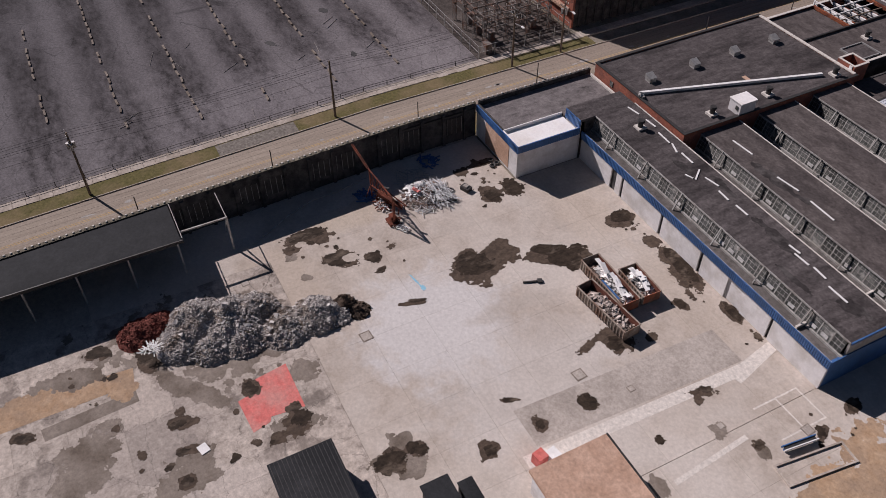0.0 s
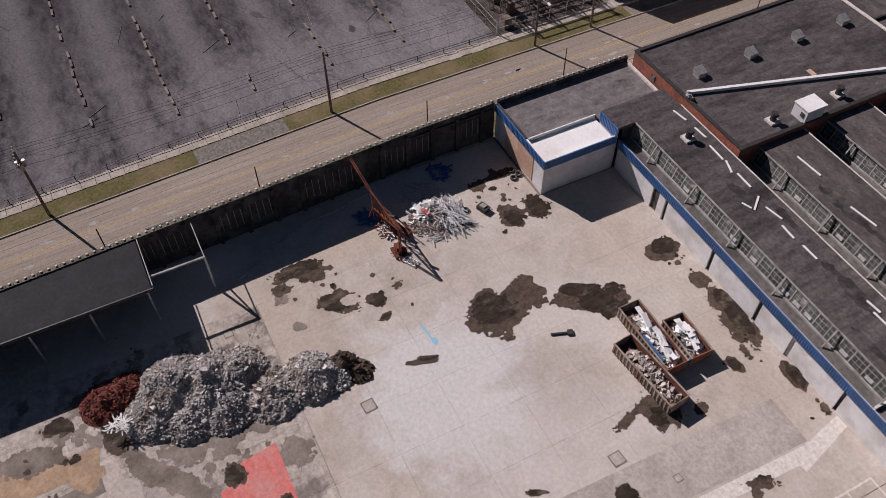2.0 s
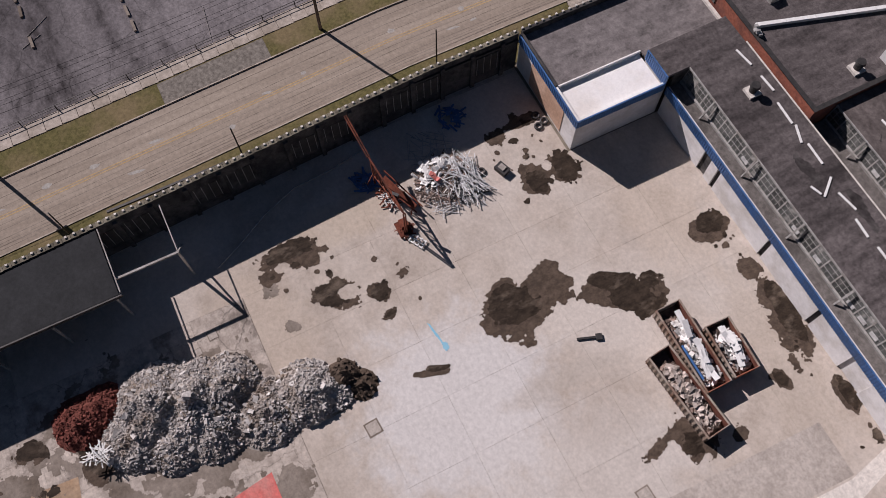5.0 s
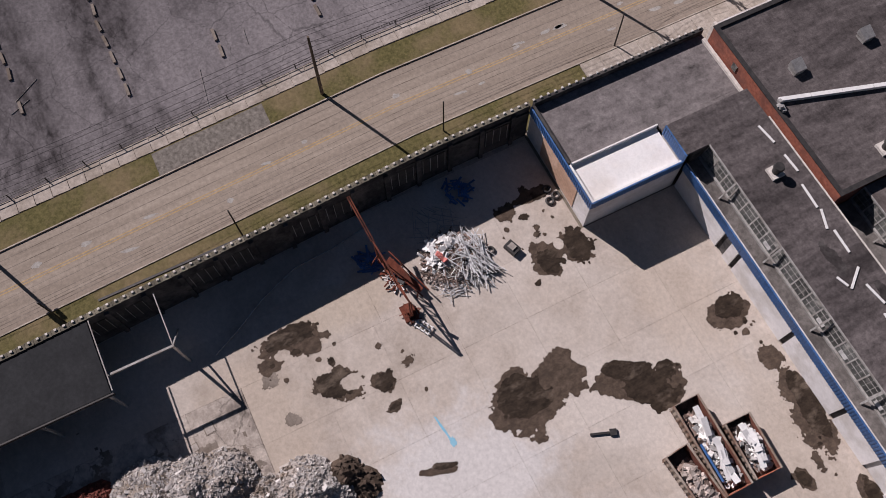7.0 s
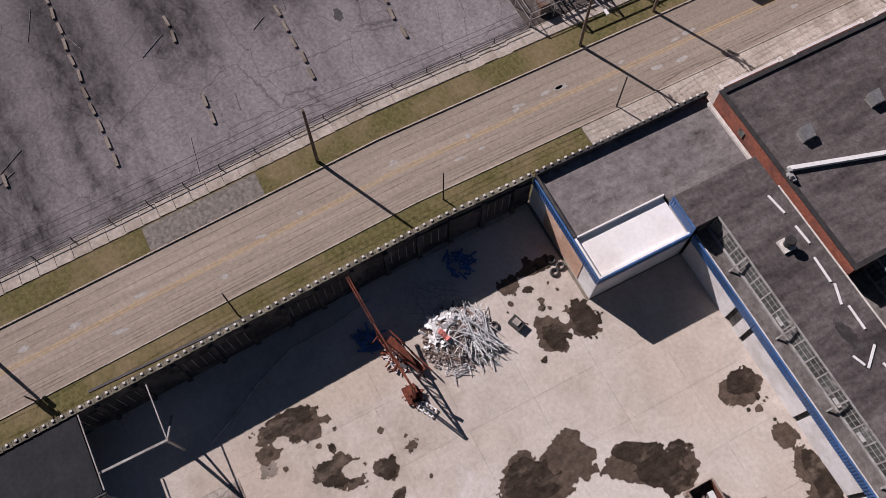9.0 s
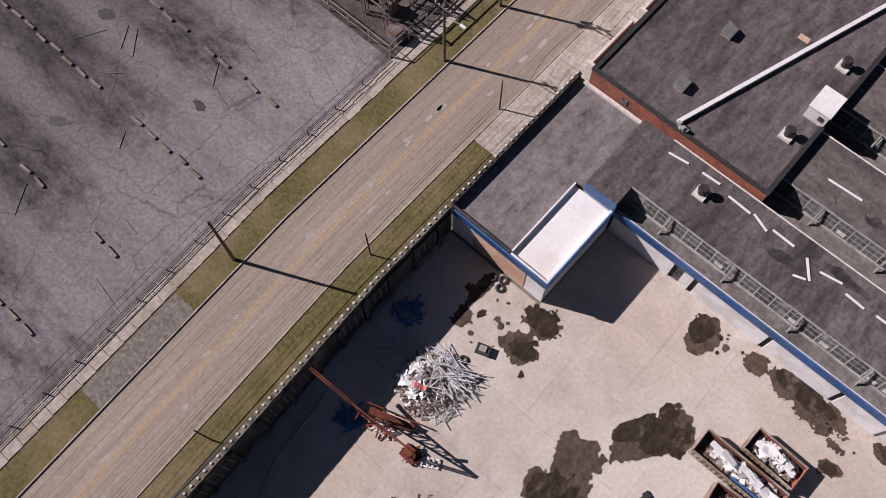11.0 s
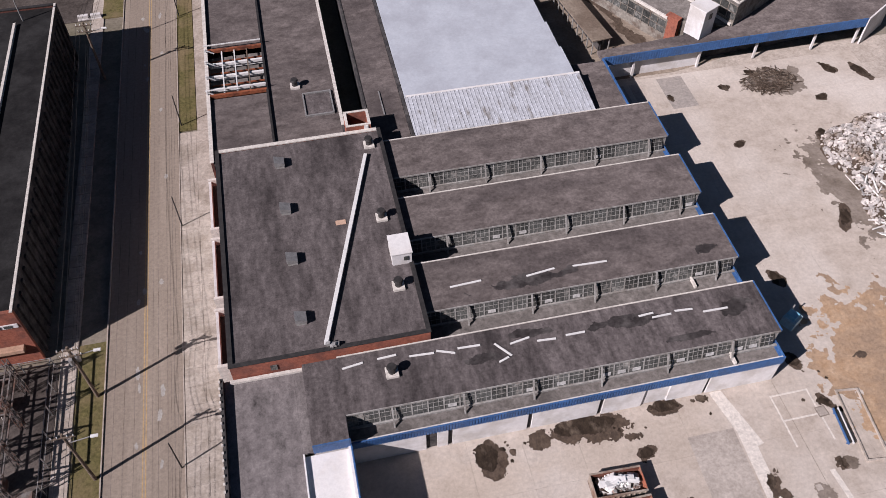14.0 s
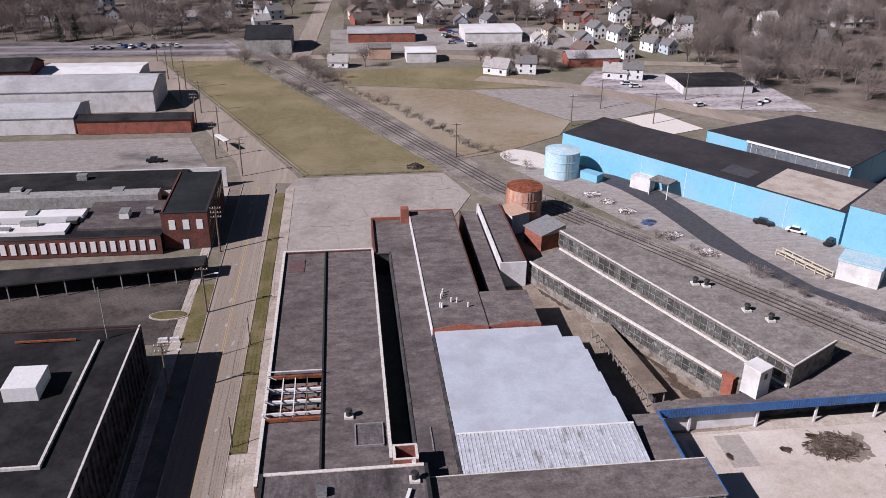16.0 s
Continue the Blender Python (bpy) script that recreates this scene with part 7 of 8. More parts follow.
boxpart("plate", M_TANROOF, t, -0.6, 0.6, -0.35, 0.35, 0, 0.06)


def roof_strip(x, y, z, L, rz, w=0.22):
    t = thing("roof_board", "white board lying loose on the dark roof", "board", at=(x, y, z), rz=rz, group="loose boards on the roof")
    boxpart("board", M_WHITEBOARD, t, -L / 2, L / 2, -w / 2, w / 2, 0, 0.08)


for x, y, L, rz in ((13.6, 18.6, 2.2, 8), (17.2, 18.9, 2.0, 3), (20.8, 18.4, 2.6, -3), (23.3, 18.2, 2.0, -20), (25.8, 18.3, 2.4, -2), (29.2, 17.2, 2.3, -52),
                    (31.2, 17.9, 2.2, 10), (34.0, 17.4, 2.0, -4), (37.2, 17.5, 2.1, 0), (45.4, 18.2, 1.7, 4), (47.0, 17.7, 2.2, 1), (49.6, 17.9, 2.0, -4), (53.0, 17.2, 2.8, -1),
                    (27.4, 26.4, 3.6, 3), (36.0, 26.2, 3.4, 7), (41.8, 26.2, 4.0, -2), (29.0, 16.0, 1.2, 20)):
    roof_strip(x, y, 6.62, L, rz)
rng = random.Random(8)
for k in range(9):
    x, y = 28.5 + rng.uniform(0, 5), 92 + rng.uniform(0, 7)
    t = thing("roof_pipe", "short pale vent pipe on the roof", "vent pipe", at=(x, y, 6.4), group="vent pipes")
    bm = bmesh.new()
    tube(bm, (0, 0, 0), (0, 0, 0.9), 0.16, 0.16, 8)
    part("pipe", bm, M_WHITEBOARD, t)
for k, (x, y) in enumerate(((74.5, 94), (76.2, 93), (79.5, 84), (82, 80.5))):
    round_vent(x, y, 8.5)

# ---- poles and wires ----


def pole(x, y, h, arms=1, lamp=False, label="tall weathered wooden utility pole with crossarm", gear=0):
    t = thing("utility_pole", label, "utility pole", at=(x, y, 0), group="utility poles")
    bm = bmesh.new()
    tube(bm, (0, 0, -0.1), (0, 0, h), 0.2, 0.13, 10)
    part("shaft", bm, M_WOOD, t)
    for k in range(arms):
        z = h - 0.5 - 1.0 * k
        arm = boxpart("crossarm", M_WOOD, t, -1.15, 1.15, -0.2, -0.08, z, z + 0.15)
        for q in (-1.0, -0.45, 0.45, 1.0):
            bm = bmesh.new()
            tube(bm, (q, -0.14, z + 0.153), (q, -0.14, z + 0.38), 0.07, 0.05, 6)
            part("insulator", bm, M_WHITEBOARD, arm)
    for k in range(gear):
        a = 2.1 * k
        bm = bmesh.new()
        c = Vector((0.42 * math.cos(a), 0.42 * math.sin(a), h - 2.6))
        tube(bm, c, c + Vector((0, 0, 0.9)), 0.22, 0.22, 10)
        part("transformer", bm, M_METAL, t)
    if lamp:
        bm = bmesh.new()
        bar(bm, (0, 0, h - 1.8), (2.2, 0, h - 1.3), 0.08)
        lamp_arm = part("lamp_arm", bm, M_METAL, t)
        boxpart("lamp_head", M_WHITEBOARD, lamp_arm, 2.2, 2.9, -0.14, 0.14, h - 1.38, h - 1.22)


def post(x, y, h, lean=0.0):
    t = thing("steel_post", "thin dark steel post beside the pavement", "post", at=(x, y, 0), group="steel posts")
    bm = bmesh.new()
    tube(bm, (0, 0, 0), (0, lean, h), 0.09, 0.07, 8)
    part("shaft", bm, M_DARKMETAL, t)


POLES = [(-12.0, -54.0, 10.6, 2, False, 3), (-13.8, -16.7, 9.9, 0, False, 0), (-13.8, 15.1, 9.8, 1, True, 0), (-14.0, 24.9, 9.8, 2, True, 3), (-15.6, 81.0, 10.0, 2, True, 0), (-13.4, 107, 9.5, 1, True, 0), (-14.2, 133, 10.5, 3, False, 0)]
for x, y, h, arms, lamp, gear in POLES:
    pole(x, y, h, arms, lamp, gear=gear)
for x, y, h in ((-3.9, -7.1, 5.7), (-2.0, -30.3, 6.2), (-1.4, -48.8, 5.6), (-5.2, 14.5, 5.5), (-4.6, 48.1, 5.5), (-4.4, 67.7, 5.5), (-4.4, 95, 5.5)):
    post(x, y, h)
for i in range(10):
    f = i / 9
    x, y = -14 - 43 * f - (4 if i % 2 else 0), 178 + 134 * f
    pole(x, y, 10.5, 2)
for x, y in ((99, 232), (84, 214), (111, 214), (132, 240), (147, 228), (44, 188)):
    pole(x, y, 10, 1)


def wire(a, b, sag, label="thin dark overhead cable between poles"):
    t = thing("overhead_wire", label, "cable", group="overhead cables")
    bm = bmesh.new()
    a, b = Vector(a), Vector(b)
    rings = []
    for k in range(13):
        f = k / 12
        p = a.lerp(b, f) - Vector((0, 0, sag * 4 * f * (1 - f)))
        rings.append([bm.verts.new(p + Vector(d) * 0.02) for d in ((1, 0, 0), (0, 0, 1), (-1, 0, 0), (0, 0, -1))])
    for r, q in zip(rings, rings[1:]):
        for k in range(4):
            bm.faces.new((r[k], r[(k + 1) % 4], q[(k + 1) % 4], q[k]))
    part("cable", bm, M_DARKMETAL, t)


line = [(-9.0, -150, 10.3)] + [(x, y, h - 0.2) for x, y, h, *_ in POLES]
for a, b in zip(line, line[1:]):
    for dx in (-1.0, -0.45, 0.45, 1.0):
        wire((a[0] + dx, a[1], a[2] - 0.1), (b[0] + dx, b[1], b[2] - 0.1), 0.5)
    wire((a[0], a[1], a[2] - 2.2), (b[0], b[1], b[2] - 2.2), 0.6)

# ---- substation ----
M_SUBSTEEL = mat("weathered_substation_steel", (0.13, 0.118, 0.11), (0.24, 0.22, 0.205), 2.0, rough=0.75, c3=(0.16, 0.09, 0.065), patch=0.7)


def substation():
    t = thing("substation", "dense grey steel substation with frames and insulators", "substation", at=(-26.5, 20.5, 0))
    rng = random.Random(17)
    for x in (-6.0, -2.2, 1.6, 5.0):
        for y in (-6.5, -2.2, 2.2, 6.5):
            bm = bmesh.new()
            h = rng.uniform(4.5, 6.5)
            for dx, dy in ((-0.25, -0.25), (0.25, -0.25), (0.25, 0.25), (-0.25, 0.25)):
                bar(bm, (x + dx, y + dy, 0), (x + dx, y + dy, h), 0.09)
            for k in range(5):
                bar(bm, (x - 0.25, y - 0.25, h * k / 5), (x + 0.25, y - 0.25, h * (k + 1) / 5), 0.06)
                bar(bm, (x - 0.25, y + 0.25, h * k / 5), (x + 0.25, y + 0.25, h * (k + 1) / 5), 0.06)
            part("lattice_mast", bm, M_SUBSTEEL, t)
    for z in (3.2, 4.4, 5.6):
        for y in (-6.5, -2.2, 2.2, 6.5):
            bm = bmesh.new()
            bar(bm, (-6.4, y, z), (5.4, y, z), 0.16)
            part("beam", bm, M_SUBSTEEL, t)
        for x in (-6.0, -2.2, 1.6, 5.0):
            bm = bmesh.new()
            bar(bm, (x, -6.8, z + 0.2), (x, 6.8, z + 0.2), 0.14)
            part("beam", bm, M_SUBSTEEL, t)
    for k in range(44):
        x, y = rng.uniform(-6, 5), rng.uniform(-6.5, 6.5)
        bm = bmesh.new()
        tube(bm, (x, y, 3.3), (x, y, 4.3), 0.09, 0.06, 6)
        part("insulator", bm, M_COPING, t)
    for x, y in ((-4, -4.4), (0, -5), (3.4, -4.4), (-4, 4.4), (2.5, 4.6), (6.5, -6.8)):
        boxpart("transformer", M_SUBSTEEL, t, x - 0.8, x + 0.8, y - 0.6, y + 0.6, 0, rng.uniform(1.5, 2.2))


substation()

# ---- parked vehicles ----
M_GLASSDARK = mat("car_glass", (0.02, 0.022, 0.025), (0.03, 0.032, 0.036), 2.0, rough=0.12, bump=0.0)
M_TYRE = mat("tyre_rubber", (0.015, 0.015, 0.015), (0.025, 0.025, 0.025), 6.0)
PAINTS = [mat("car_paint_" + n, c, tuple(v * 1.15 for v in c), 1.0, rough=0.3, bump=0.0) for n, c in (("black", (0.02, 0.02, 0.022)), ("white", (0.7, 0.7, 0.7)), ("silver", (0.4, 0.41, 0.42)), ("blue", (0.06, 0.12, 0.3)), ("red", (0.3, 0.04, 0.03)))]


def car(x, y, rz, paint, label):
    t = thing("car", label, "car", at=(x, y, 0.05), rz=rz, group="parked cars")
    bm = bmesh.new()
    prism(bm, [(-2.25, -0.8), (2.2, -0.78), (2.3, 0), (2.2, 0.78), (-2.25, 0.8), (-2.3, 0)], 0.28, 0.85)
    bmesh.ops.bevel(bm, geom=bm.edges[:], offset=0.1, segments=2, affect="EDGES")
    part("body", bm, paint, t)
    bm = bmesh.new()
    prism(bm, rect(-1.5, 1.0, -0.72, 0.72), 0.8, 1.4)
    for v in bm.verts:
        if v.co.z > 1.2:
            v.co.x *= 0.72
            v.co.y *= 0.85
    part("windows", bm, M_GLASSDARK, t)
    boxpart("roof", paint, t, -1.05, 0.68, -0.58, 0.58, 1.402, 1.46)
    for wx in (-1.4, 1.4):
        for wy in (-0.82, 0.66):
            bm = bmesh.new()
            tube(bm, (wx, wy, 0.32), (wx, wy + 0.16, 0.32), 0.32, 0.32, 12)
            part("wheel", bm, M_TYRE, t)


car(109.5, 135.8, -40, PAINTS[0], "black saloon car parked beside the warehouse")
car(114.9, 130.6, -40, PAINTS[1], "white car parked beside the warehouse")
car(119.5, 124.0, 35, PAINTS[0], "dark pickup parked by the warehouse corner")
car(-38.8, 191.0, 5, PAINTS[0], "dark car alone on the worn lot")
rng = random.Random(51)
for k in range(12):
    car(-92 + k * 3.1, 338 + rng.uniform(-4, 5), rng.uniform(70, 110), PAINTS[rng.choice((1, 2, 3, 0, 2))], "car parked in the row before the trees")
for k in range(10):
    car(66 + rng.uniform(-6, 6), 330 + k * 4, rng.uniform(-10, 10), PAINTS[k % 5], "car parked in the store's lot")
for x, y, rz in ((118, 262, 0), (120, 258, 0), (134, 232, 20), (160, 236, 60), (156, 233, 60)):
    car(x, y, rz, PAINTS[1], "white car parked by the roadside shops")
t = thing("box_truck", "white box truck at the loading dock", "truck", at=(90.5, 162.3, 0), rz=128)
boxpart("cargo_box", M_WHITEBOARD, t, -2.5, 2.0, -1.15, 1.15, 0.8, 3.0)
boxpart("cab", M_WHITEBOARD, t, 2.05, 3.5, -1.0, 1.0, 0.5, 2.0)
boxpart("windscreen", M_GLASSDARK, t, 3.503, 3.55, -0.9, 0.9, 1.2, 1.9)
for wx in (-1.6, 2.6):
    for wy in (-1.1, 0.85):
        bm = bmesh.new()
        tube(bm, (wx, wy, 0.42), (wx, wy + 0.25, 0.42), 0.42, 0.42, 12)
        part("wheel", bm, M_TYRE, t)

# ---- far streets ----
setting("cross_street", flat([(-200, 318), (40, 319), (130, 300), (220, 285), (220, 278), (130, 293), (40, 311), (-200, 311)], 0.03, 0.1), M_ROAD, "pale cross street beyond the fields", "road")
setting("side_street", flat([(-8, 318), (0, 318), (12, 520), (4, 520)], 0.035, 0.1), M_ROAD, "pale street leading off between houses", "road")
setting("back_street", flat([(62, 272), (66, 279), (97, 266), (119, 246.5), (146, 219), (190, 186), (186, 180), (139, 212.5), (113.5, 239), (93, 260)], 0.04, 0.1), M_ROAD, "pale back street past the shops", "road")
setting("store_lot", flat(rect(8, 120, 324, 372), 0.02, 0.1), M_LOT2, "pale worn store car park", "parking lot")
setting("far_lot", flat(rect(-150, -30, 322, 350), 0.02, 0.1), M_LOT, "dark car park before the trees", "parking lot")
setting("shop_lot", flat([(100, 262), (126, 230), (172, 222), (170, 268), (112, 284)], 0.025, 0.1), M_LOT, "dark asphalt lot round the shops", "parking lot")
setting("turning_circle", flat(blob(64, 185, 9, 6, -50, 3, 0.08), 0.05, 0.05), M_PALE, "pale gravel turning area by the warehouse", "lot")
setting("gravel_mound_pad", flat([(102.7, 220.4), (117, 225.6), (125.2, 207.7), (111, 202)], 0.05, 0.05), M_PALE, "pale concrete pad behind the warehouse", "pad")
heap("dirt_mound", "small dark dirt mound on the field's edge", [(31.9, 181, 2.4, 1.2)], M_STAIN, M_STAIN, 40, 0.25, 61)
t = thing("traffic_island", "kerbed island of dry grass at the lot entrance", "traffic island")
part("kerb", flat([(-20.2 + 3.6 * math.cos(a * 0.3142), 106.5 + 1.7 * math.sin(a * 0.3142)) for a in range(20)], 0.18, 0.18), M_WALKWAY, t)
part("grass_bed", flat([(-20.2 + 3.3 * math.cos(a * 0.3142), 106.5 + 1.4 * math.sin(a * 0.3142)) for a in range(20)], 0.26, 0.075), M_GRASS, t)
for x in (-19.6, -17.6):
    t = thing("concrete_barrier", "white concrete barrier block at the lot entrance", "barrier", at=(x, 97.6, 0), rz=4)
    boxpart("block", M_WHITEWALL, t, -0.8, 0.8, -0.3, 0.3, 0, 0.7)
    boxpart("foot", M_WHITEWALL, t, -0.9, 0.9, -0.45, 0.45, 0, 0.15)
t = thing("street_sign_frame", "white bus shelter frame at the lot's edge", "shelter", at=(-21.8, 201, 0), rz=-60)
boxpart("roof", M_WHITEBOARD, t, -3.5, 3.5, -0.8, 0.8, 3.0, 3.3)
for x in (-3.2, 3.0):
    boxpart("post", M_DARKMETAL, t, x, x + 0.2, -0.1, 0.1, 0, 2.998)

# ---- houses ----
M_SIDING = [mat("siding_" + n, c, tuple(min(0.9, v * 1.1) for v in c), 1.5, rough=0.8) for n, c in (("white", (0.72, 0.71, 0.69)), ("cream", (0.6, 0.55, 0.45)), ("grey", (0.38, 0.39, 0.41)), ("blue", (0.42, 0.47, 0.5)), ("brick", (0.27, 0.1, 0.07)))]
M_SHINGLE = [mat("shingles_" + n, c, tuple(v * 1.5 for v in c), 1.2, rough=0.95) for n, c in (("grey", (0.14, 0.135, 0.13)), ("brown", (0.13, 0.1, 0.085)), ("pale", (0.3, 0.28, 0.26)))]


def house(w, d, h, siding, shingle, label):
    t = thing("house", label, "house", group="houses beyond the fields")
    for y0 in (-d / 2, d / 2 - 0.2):
        boxpart("wall", siding, t, -w / 2, w / 2, y0, y0 + 0.2, 0, h)
    r = h + w * 0.42
    for x0 in (-w / 2, w / 2 - 0.2):
        boxpart("wall", siding, t, x0, x0 + 0.2, -d / 2 + 0.203, d / 2 - 0.203, 0, h)
    for y0 in (-d / 2 + 0.01, d / 2 - 0.19):
        bm = bmesh.new()
        vs = [bm.verts.new(p) for p in ((-w / 2, y0, h + 0.003), (w / 2, y0, h + 0.003), (0, y0, r))]
        ws = [bm.verts.new(v.co + Vector((0, 0.18, 0))) for v in vs]
        bm.faces.new(vs)
        bm.faces.new(ws[::-1])
        for i in range(3):
            bm.faces.new((vs[i], ws[i], ws[(i + 1) % 3], vs[(i + 1) % 3]))
        bmesh.ops.recalc_face_normals(bm, faces=bm.faces)
        part("gable", bm, siding, t)
    for s in (-1, 1):
        bm = bmesh.new()
        vs = [bm.verts.new(p) for p in ((s * (w / 2 + 0.4), -d / 2 - 0.4, h - 0.3), (s * (w / 2 + 0.4), d / 2 + 0.4, h - 0.3), (0, d / 2 + 0.4, r + 0.05), (0, -d / 2 - 0.4, r + 0.05))]
        ws = [bm.verts.new(v.co + Vector((0, 0, 0.2))) for v in vs]
        bm.faces.new(vs)
        bm.faces.new(ws[::-1])
        for i in range(4):
            bm.faces.new((vs[i], ws[i], ws[(i + 1) % 4], vs[(i + 1) % 4]))
        bmesh.ops.recalc_face_normals(bm, faces=bm.faces)
        part("roof", bm, shingle, t)
    boxpart("chimney", M_BRICK, t, -0.9, -0.3, d / 4, d / 4 + 0.6, r - 1.4, r + 0.9)
    floors = 2 if h > 4.5 else 1
    for f in range(floors):
        for x in (-w / 4 - 0.5, w / 4 - 0.5):
            win = boxpart("window", M_GLASSDARK, t, x, x + 1.0, -d / 2 - 0.06, -d / 2 - 0.003, 1.0 + 2.8 * f, 2.3 + 2.8 * f)
            boxpart("frame", M_WHITEBOARD, win, x - 0.1, x + 1.1, -d / 2 - 0.05, -d / 2 - 0.004, 0.85 + 2.8 * f, 0.99 + 2.8 * f)
        for y in (-d / 4, d / 4):
            boxpart("window", M_GLASSDARK, t, -w / 2 - 0.06, -w / 2 - 0.003, y - 0.5, y + 0.5, 1.0 + 2.8 * f, 2.3 + 2.8 * f)
    boxpart("door", M_DARKBRICK, t, -0.5, 0.5, -d / 2 - 0.06, -d / 2 - 0.003, 0, 2.1)
    return t


KINDS = [
    house(7.5, 10, 5.6, M_SIDING[0], M_SHINGLE[0], "two-storey white clapboard house with grey roof"),
    house(8, 11, 3.4, M_SIDING[0], M_SHINGLE[2], "low white house with pale shingle roof"),
    house(7, 9, 5.4, M_SIDING[1], M_SHINGLE[1], "two-storey cream house with brown roof"),
    house(8.5, 10, 3.3, M_SIDING[2], M_SHINGLE[0], "low grey house with grey shingle roof"),
    house(7.5, 9, 5.4, M_SIDING[3], M_SHINGLE[0], "two-storey pale blue house with grey roof"),
    house(8, 12, 3.5, M_SIDING[4], M_SHINGLE[1], "low brick house with brown roof"),
]
SPOTS = [(131.5, 306, 15, 0), (117, 273, 70, 1), (123, 271, 75, 0), (131, 348, 10, 0), (84, 283, 80, 0), (73, 283, 60, 1), (11.5, 298, 85, 1), (109, 348, 15, 2), (115, 311, 15, 5), (147, 318, 30, 0), (153, 313, 20, 4), (101, 335, 0, 1)]
rng = random.Random(77)
for row in range(9):
    y = 338 + row * 22
    x = 118 + rng.uniform(-6, 6) if row < 2 else -150 + rng.uniform(0, 12)
    while x < 330:
        clear = (-12 < x < 20) or (row < 2 and x < 120) or (x < -30 and row < 3) or (x > 175 and rng.random() < 0.5)
        if not clear and rng.random() < 0.62:
            SPOTS.append((x, y + rng.uniform(-6, 6), rng.choice((0, 90)) + rng.uniform(-8, 25), rng.choice((0, 0, 0, 1, 1, 1, 2, 2, 3, 3, 4, 5))))
        x += rng.uniform(11, 17)
used = set()
for x, y, rz, k in SPOTS:
    m = pose(x, y, 0, 0, 0, rz)
    if k in used:
        o = copy_thing(KINDS[k], m)
    else:
        o = KINDS[k]
        o.matrix_basis = m
        used.add(k)
    size = rng.uniform(0.7, 0.88)
    o.scale = (size, size, size)

# ---- bare trees ----
M_BARK = mat("grey_bark", (0.11, 0.088, 0.075), (0.19, 0.16, 0.14), 3.0, rough=0.95)
M_TWIG = mat("bare_twigs", (0.15, 0.12, 0.102), (0.25, 0.208, 0.182), 0.4, rough=1.0, bump=0.0, vary=0.22)
M_NEEDLE = mat("dark_conifer", (0.018, 0.026, 0.015), (0.035, 0.045, 0.026), 0.8, rough=1.0, bump=0.0)


def bare_tree(h, spread, seed, twigs, label):
    rng = random.Random(seed)
    t = thing("bare_tree", label, "tree", group="bare winter trees")
    bm = bmesh.new()
    tips = []
    fork = h * rng.uniform(0.22, 0.35)
    tube(bm, (0, 0, -0.2), (0, 0, fork), h * 0.022, h * 0.016, 7)
    for k in range(9):
        a = k * 2.4 + rng.uniform(-0.4, 0.4)
        lean = rng.uniform(0.25, 0.95)
        L = h * rng.uniform(0.4, 0.62)
        z0 = fork * rng.uniform(0.75, 1.0)
        mid = Vector((math.cos(a) * spread * lean * 0.45, math.sin(a) * spread * lean * 0.45, z0 + L * 0.55))
        end = Vector((math.cos(a) * spread * lean * 0.8, math.sin(a) * spread * lean * 0.8, min(h * 0.95, z0 + L * 1.05)))
        tube(bm, (0, 0, z0), mid, h * 0.011, h * 0.007, 5)
        tube(bm, mid, end, h * 0.007, h * 0.003, 5)
        tips += [(mid, 0.8), (end, 1.0), (mid.lerp(end, 0.5), 0.9)]
    part("trunk", bm, M_BARK, t)
    bm = bmesh.new()
    for _ in range(twigs):
        c, k = rng.choice(tips)
        p = c + Vector((rng.gauss(0, 1), rng.gauss(0, 1), rng.gauss(0.3, 0.9))) * (spread * 0.24)
        if p.z < h * 0.2:
            continue
        d = (Vector((p.x, p.y, abs(p.z - fork) * 0.8 + 0.5)).normalized() + Vector((rng.gauss(0, 0.5), rng.gauss(0, 0.5), rng.gauss(0.1, 0.4)))).normalized()
        L = h * rng.uniform(0.05, 0.13)
        side = d.cross(Vector((rng.gauss(0, 1), rng.gauss(0, 1), rng.gauss(0, 1)))).normalized() * rng.uniform(0.03, 0.07)
        vs = [bm.verts.new(q) for q in (p - side, p + side, p + d * L)]
        bm.faces.new(vs)
    tagged(part("crown", bm, M_TWIG, t, "fine bare brown twigs"), kind="stuff")
    return t


def conifer(h, seed):
    rng = random.Random(seed)
    t = thing("conifer", "dark green conifer among bare trees", "tree", group="conifers")
    bm = bmesh.new()
    tube(bm, (0, 0, -0.2), (0, 0, h * 0.95), 0.25, 0.05, 7)
    part("trunk", bm, M_BARK, t)
    bm = bmesh.new()
    for _ in range(900):
        f = rng.random() ** 0.7
        z = h * (0.08 + 0.92 * (1 - f))
        r = h * 0.24 * f * rng.uniform(0.35, 1.05)
        a = rng.uniform(0, math.tau)
        p = Vector((r * math.cos(a), r * math.sin(a), z))
        d = Vector((math.cos(a), math.sin(a), rng.uniform(-0.6, 0.1))).normalized()
        s = d.cross(Vector((0, 0, 1))).normalized() * rng.uniform(0.12, 0.3)
        bm.faces.new([bm.verts.new(q) for q in (p - s, p + s, p + d * rng.uniform(0.5, 1.1))])
    tagged(part("crown", bm, M_NEEDLE, t), kind="stuff")
    return t


TREES = [bare_tree(13, 6.5, 1, 2200, "tall bare winter tree with a wide brown crown"), bare_tree(11, 5.5, 2, 1900, "bare winter tree with a rounded crown"),
         bare_tree(15, 6.0, 3, 2400, "tall slender bare winter tree"), bare_tree(9, 5, 4, 1500, "small bare winter tree"), bare_tree(3.2, 2.2, 5, 500, "low bare brown shrub by the railway")]
PINE = conifer(11, 9)
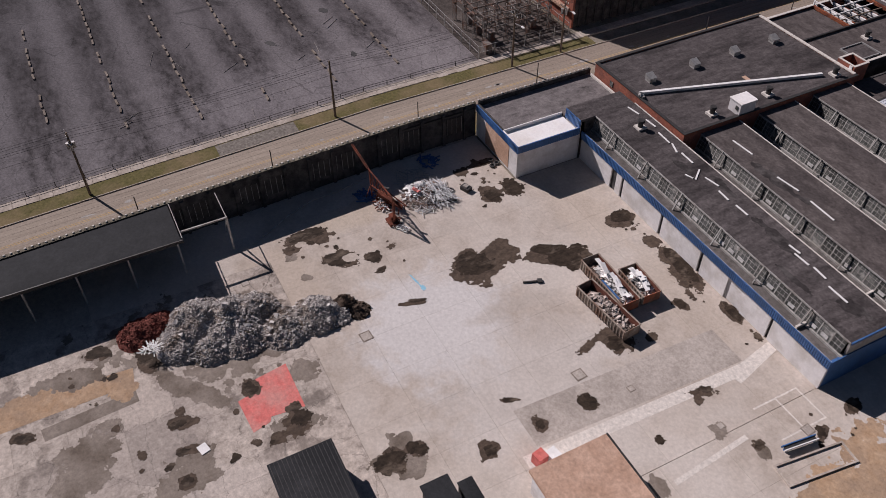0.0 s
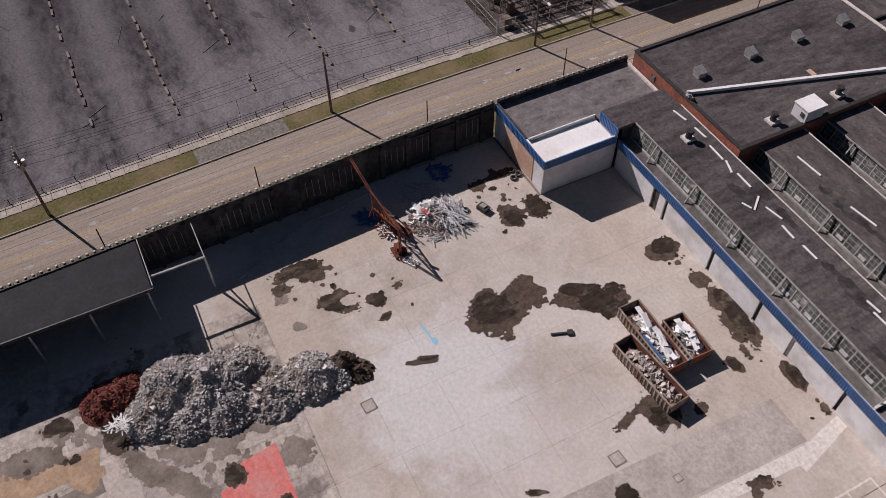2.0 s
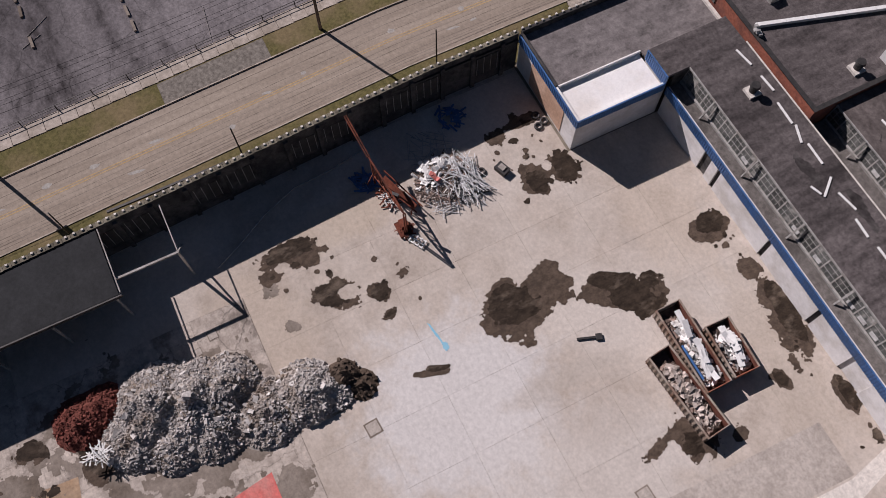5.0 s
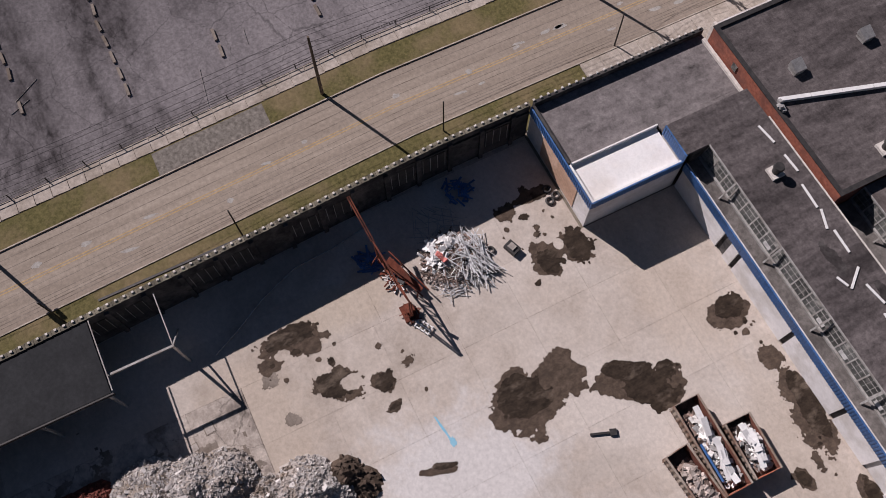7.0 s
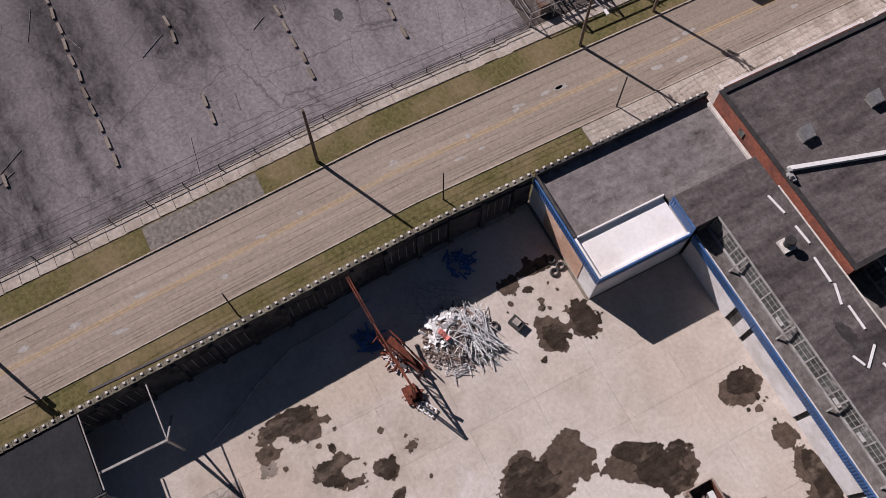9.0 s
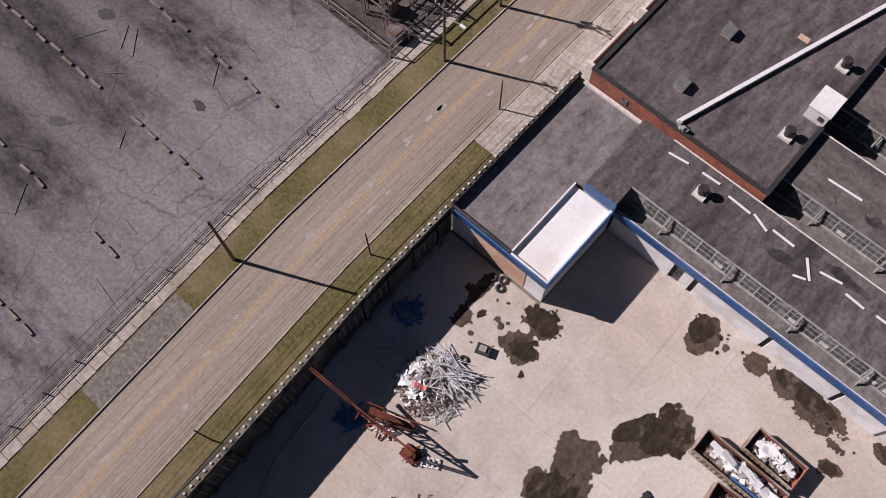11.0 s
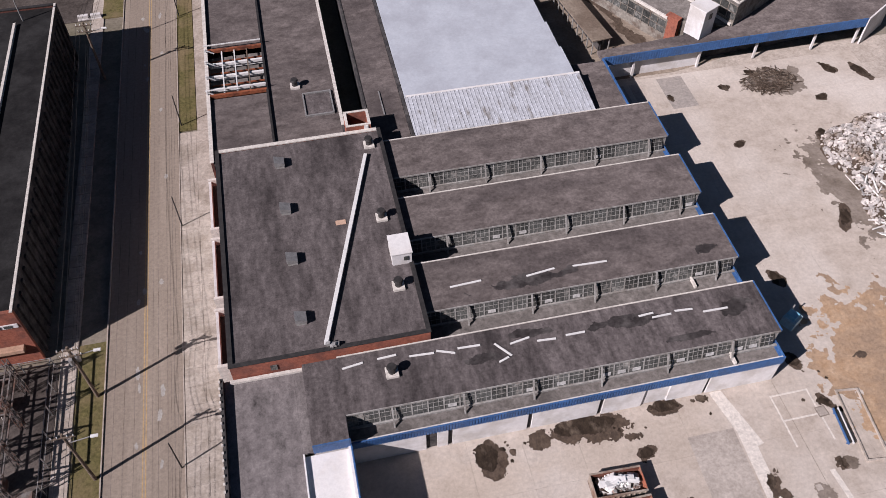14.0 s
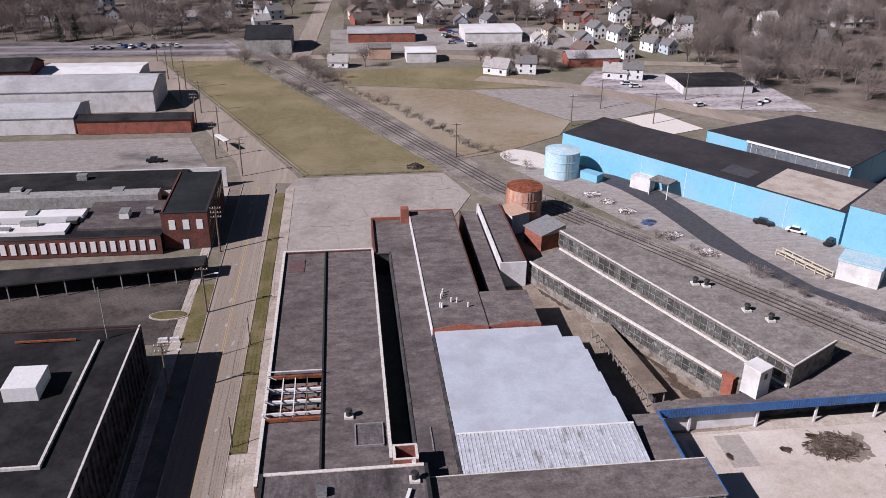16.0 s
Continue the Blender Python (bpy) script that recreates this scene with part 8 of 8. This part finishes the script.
rng = random.Random(99)
plants = []


def free_of(x, y):
    return all((x - s[0]) ** 2 + (y - s[1]) ** 2 > 64 for s in SPOTS)


for _ in range(110):
    x, y = rng.uniform(158, 330), rng.uniform(205, 430)
    if x - 158 > (250 - y) * 0.9 and not (x < 200 and y < 226):
        plants.append((x, y, rng.choice((0, 0, 1, 2, 2)), rng.uniform(0.75, 1.15)))
for _ in range(50):
    plants.append((rng.uniform(-190, -22), rng.uniform(352, 500), rng.choice((0, 1, 2)), rng.uniform(0.7, 1.1)))
for _ in range(95):
    plants.append((rng.uniform(-20, 240), rng.uniform(372, 540), rng.choice((0, 1, 2, 3)), rng.uniform(0.65, 1.05)))
for _ in range(16):
    plants.append((rng.uniform(66, 96), rng.uniform(279, 295), rng.choice((1, 3)), rng.uniform(0.6, 0.9)))
for x, y in ((148, 322), (158, 330), (127, 330), (166, 310), (172, 322), (104, 322), (22, 297), (16, 300), (128, 268), (108, 290), (172, 270), (180, 258), (165, 285), (155, 296)):
    plants.append((x, y, rng.choice((0, 1, 3)), rng.uniform(0.7, 1.0)))
for _ in range(60):
    f = rng.random()
    x, y = 56 + (-38 - 56) * f, 168 + (345 - 168) * f
    off = rng.uniform(5.5, 9) * rng.choice((1, 1, 1, -1))
    if f > 0.45 or off > 0:
        plants.append((x + off, y + off * 0.4, 4, rng.uniform(0.6, 1.7 if f > 0.5 else 1.0)))
for _ in range(26):
    plants.append((rng.uniform(-4, 14), rng.uniform(262, 312), 4, rng.uniform(0.5, 1.2)))
for _ in range(22):
    f = rng.random()
    plants.append((108 - 46 * f + rng.uniform(1, 3), 90 + 66 * f, 4, rng.uniform(0.4, 0.8)))
seen_kind = set()
for x, y, k, s in plants:
    if not free_of(x, y) or (-10 < x < 14 and y > 318):
        continue
    m = pose(x, y, 0, 0, 0, rng.uniform(0, 360))
    if k not in seen_kind:
        seen_kind.add(k)
        TREES[k].matrix_basis = m
        continue
    o = copy_thing(TREES[k], m)
    o.scale = (s, s, s * rng.uniform(0.9, 1.1))


def far_wood(n, label, inside):
    """A wood too dense to count: many bare trees joined."""
    src = []
    for tr in TREES[:4]:
        vs, fs = [], []
        for ch in tr.children:
            base = len(vs)
            vs += [tuple(v.co) for v in ch.data.vertices]
            fs += [tuple(i + base for i in p.vertices) for p in ch.data.polygons]
        src.append((np.array(vs), fs))
    V, F, base = [], [], 0
    for _ in range(n):
        x, y = inside()
        if not free_of(x, y):
            continue
        vs, fs = src[rng.randrange(4)]
        a, k = rng.uniform(0, 6.28), rng.uniform(0.6, 1.05)
        c, q = math.cos(a) * k, math.sin(a) * k
        V.append(np.stack([x + vs[:, 0] * c - vs[:, 1] * q, y + vs[:, 0] * q + vs[:, 1] * c, vs[:, 2] * k], 1))
        F += [tuple(i + base for i in f) for f in fs]
        base += len(vs)
    me = bpy.data.meshes.new("far_wood")
    me.from_pydata(np.concatenate(V).tolist(), [], F)
    me.materials.append(M_TWIGFAR)
    tagged(new("far_wood", me), label, "woodland", kind="stuff")


M_TWIGFAR = mat("far_twigs", (0.16, 0.13, 0.114), (0.27, 0.225, 0.2), 0.12, rough=1.0, bump=0.0, island=0.2)


def east_wood():
    while True:
        x, y = rng.uniform(158, 340), rng.uniform(205, 450)
        if x - 158 > (252 - y) * 0.95 and not (x < 200 and y < 230):
            return x, y


far_wood(240, "dense brown bare woodland behind the warehouses", east_wood)
far_wood(230, "dense dark bare woodland beyond the car park", lambda: (rng.uniform(-210, -24), rng.uniform(352, 520)))
far_wood(190, "bare street trees between far houses", lambda: (rng.uniform(14, 300), rng.uniform(366, 520)))
PINE.matrix_basis = pose(150, 338, 0)
for x, y in ((212, 300), (218, 296), (224, 304), (-110, 352), (-104, 356), (158, 352), (226, 330), (205, 345), (146, 345)):
    o = copy_thing(PINE, pose(x, y, 0, 0, 0, rng.uniform(0, 360)))
    o.scale = (1, 1, rng.uniform(0.8, 1.2))
M_LITTER = mat("leaf_litter", (0.075, 0.06, 0.05), (0.15, 0.122, 0.1), 0.5, rough=1.0, c3=(0.19, 0.16, 0.13), patch=0.05)
setting("wood_floor_west", flat([(-260, 352), (-30, 352), (-16, 560), (-260, 560)], 0.0, 0.1), M_LITTER, "dark leaf litter under bare trees", "ground")
setting("wood_floor_north", flat([(14, 374), (190, 374), (190, 560), (18, 560)], 0.0, 0.1), M_LITTER, "brown leaf litter and gardens between houses", "ground")
setting("wood_floor", flat([(160, 250), (205, 205), (400, 205), (400, 470), (190, 470)], 0.0, 0.1), M_LITTER, "brown leaf litter under bare trees", "ground")
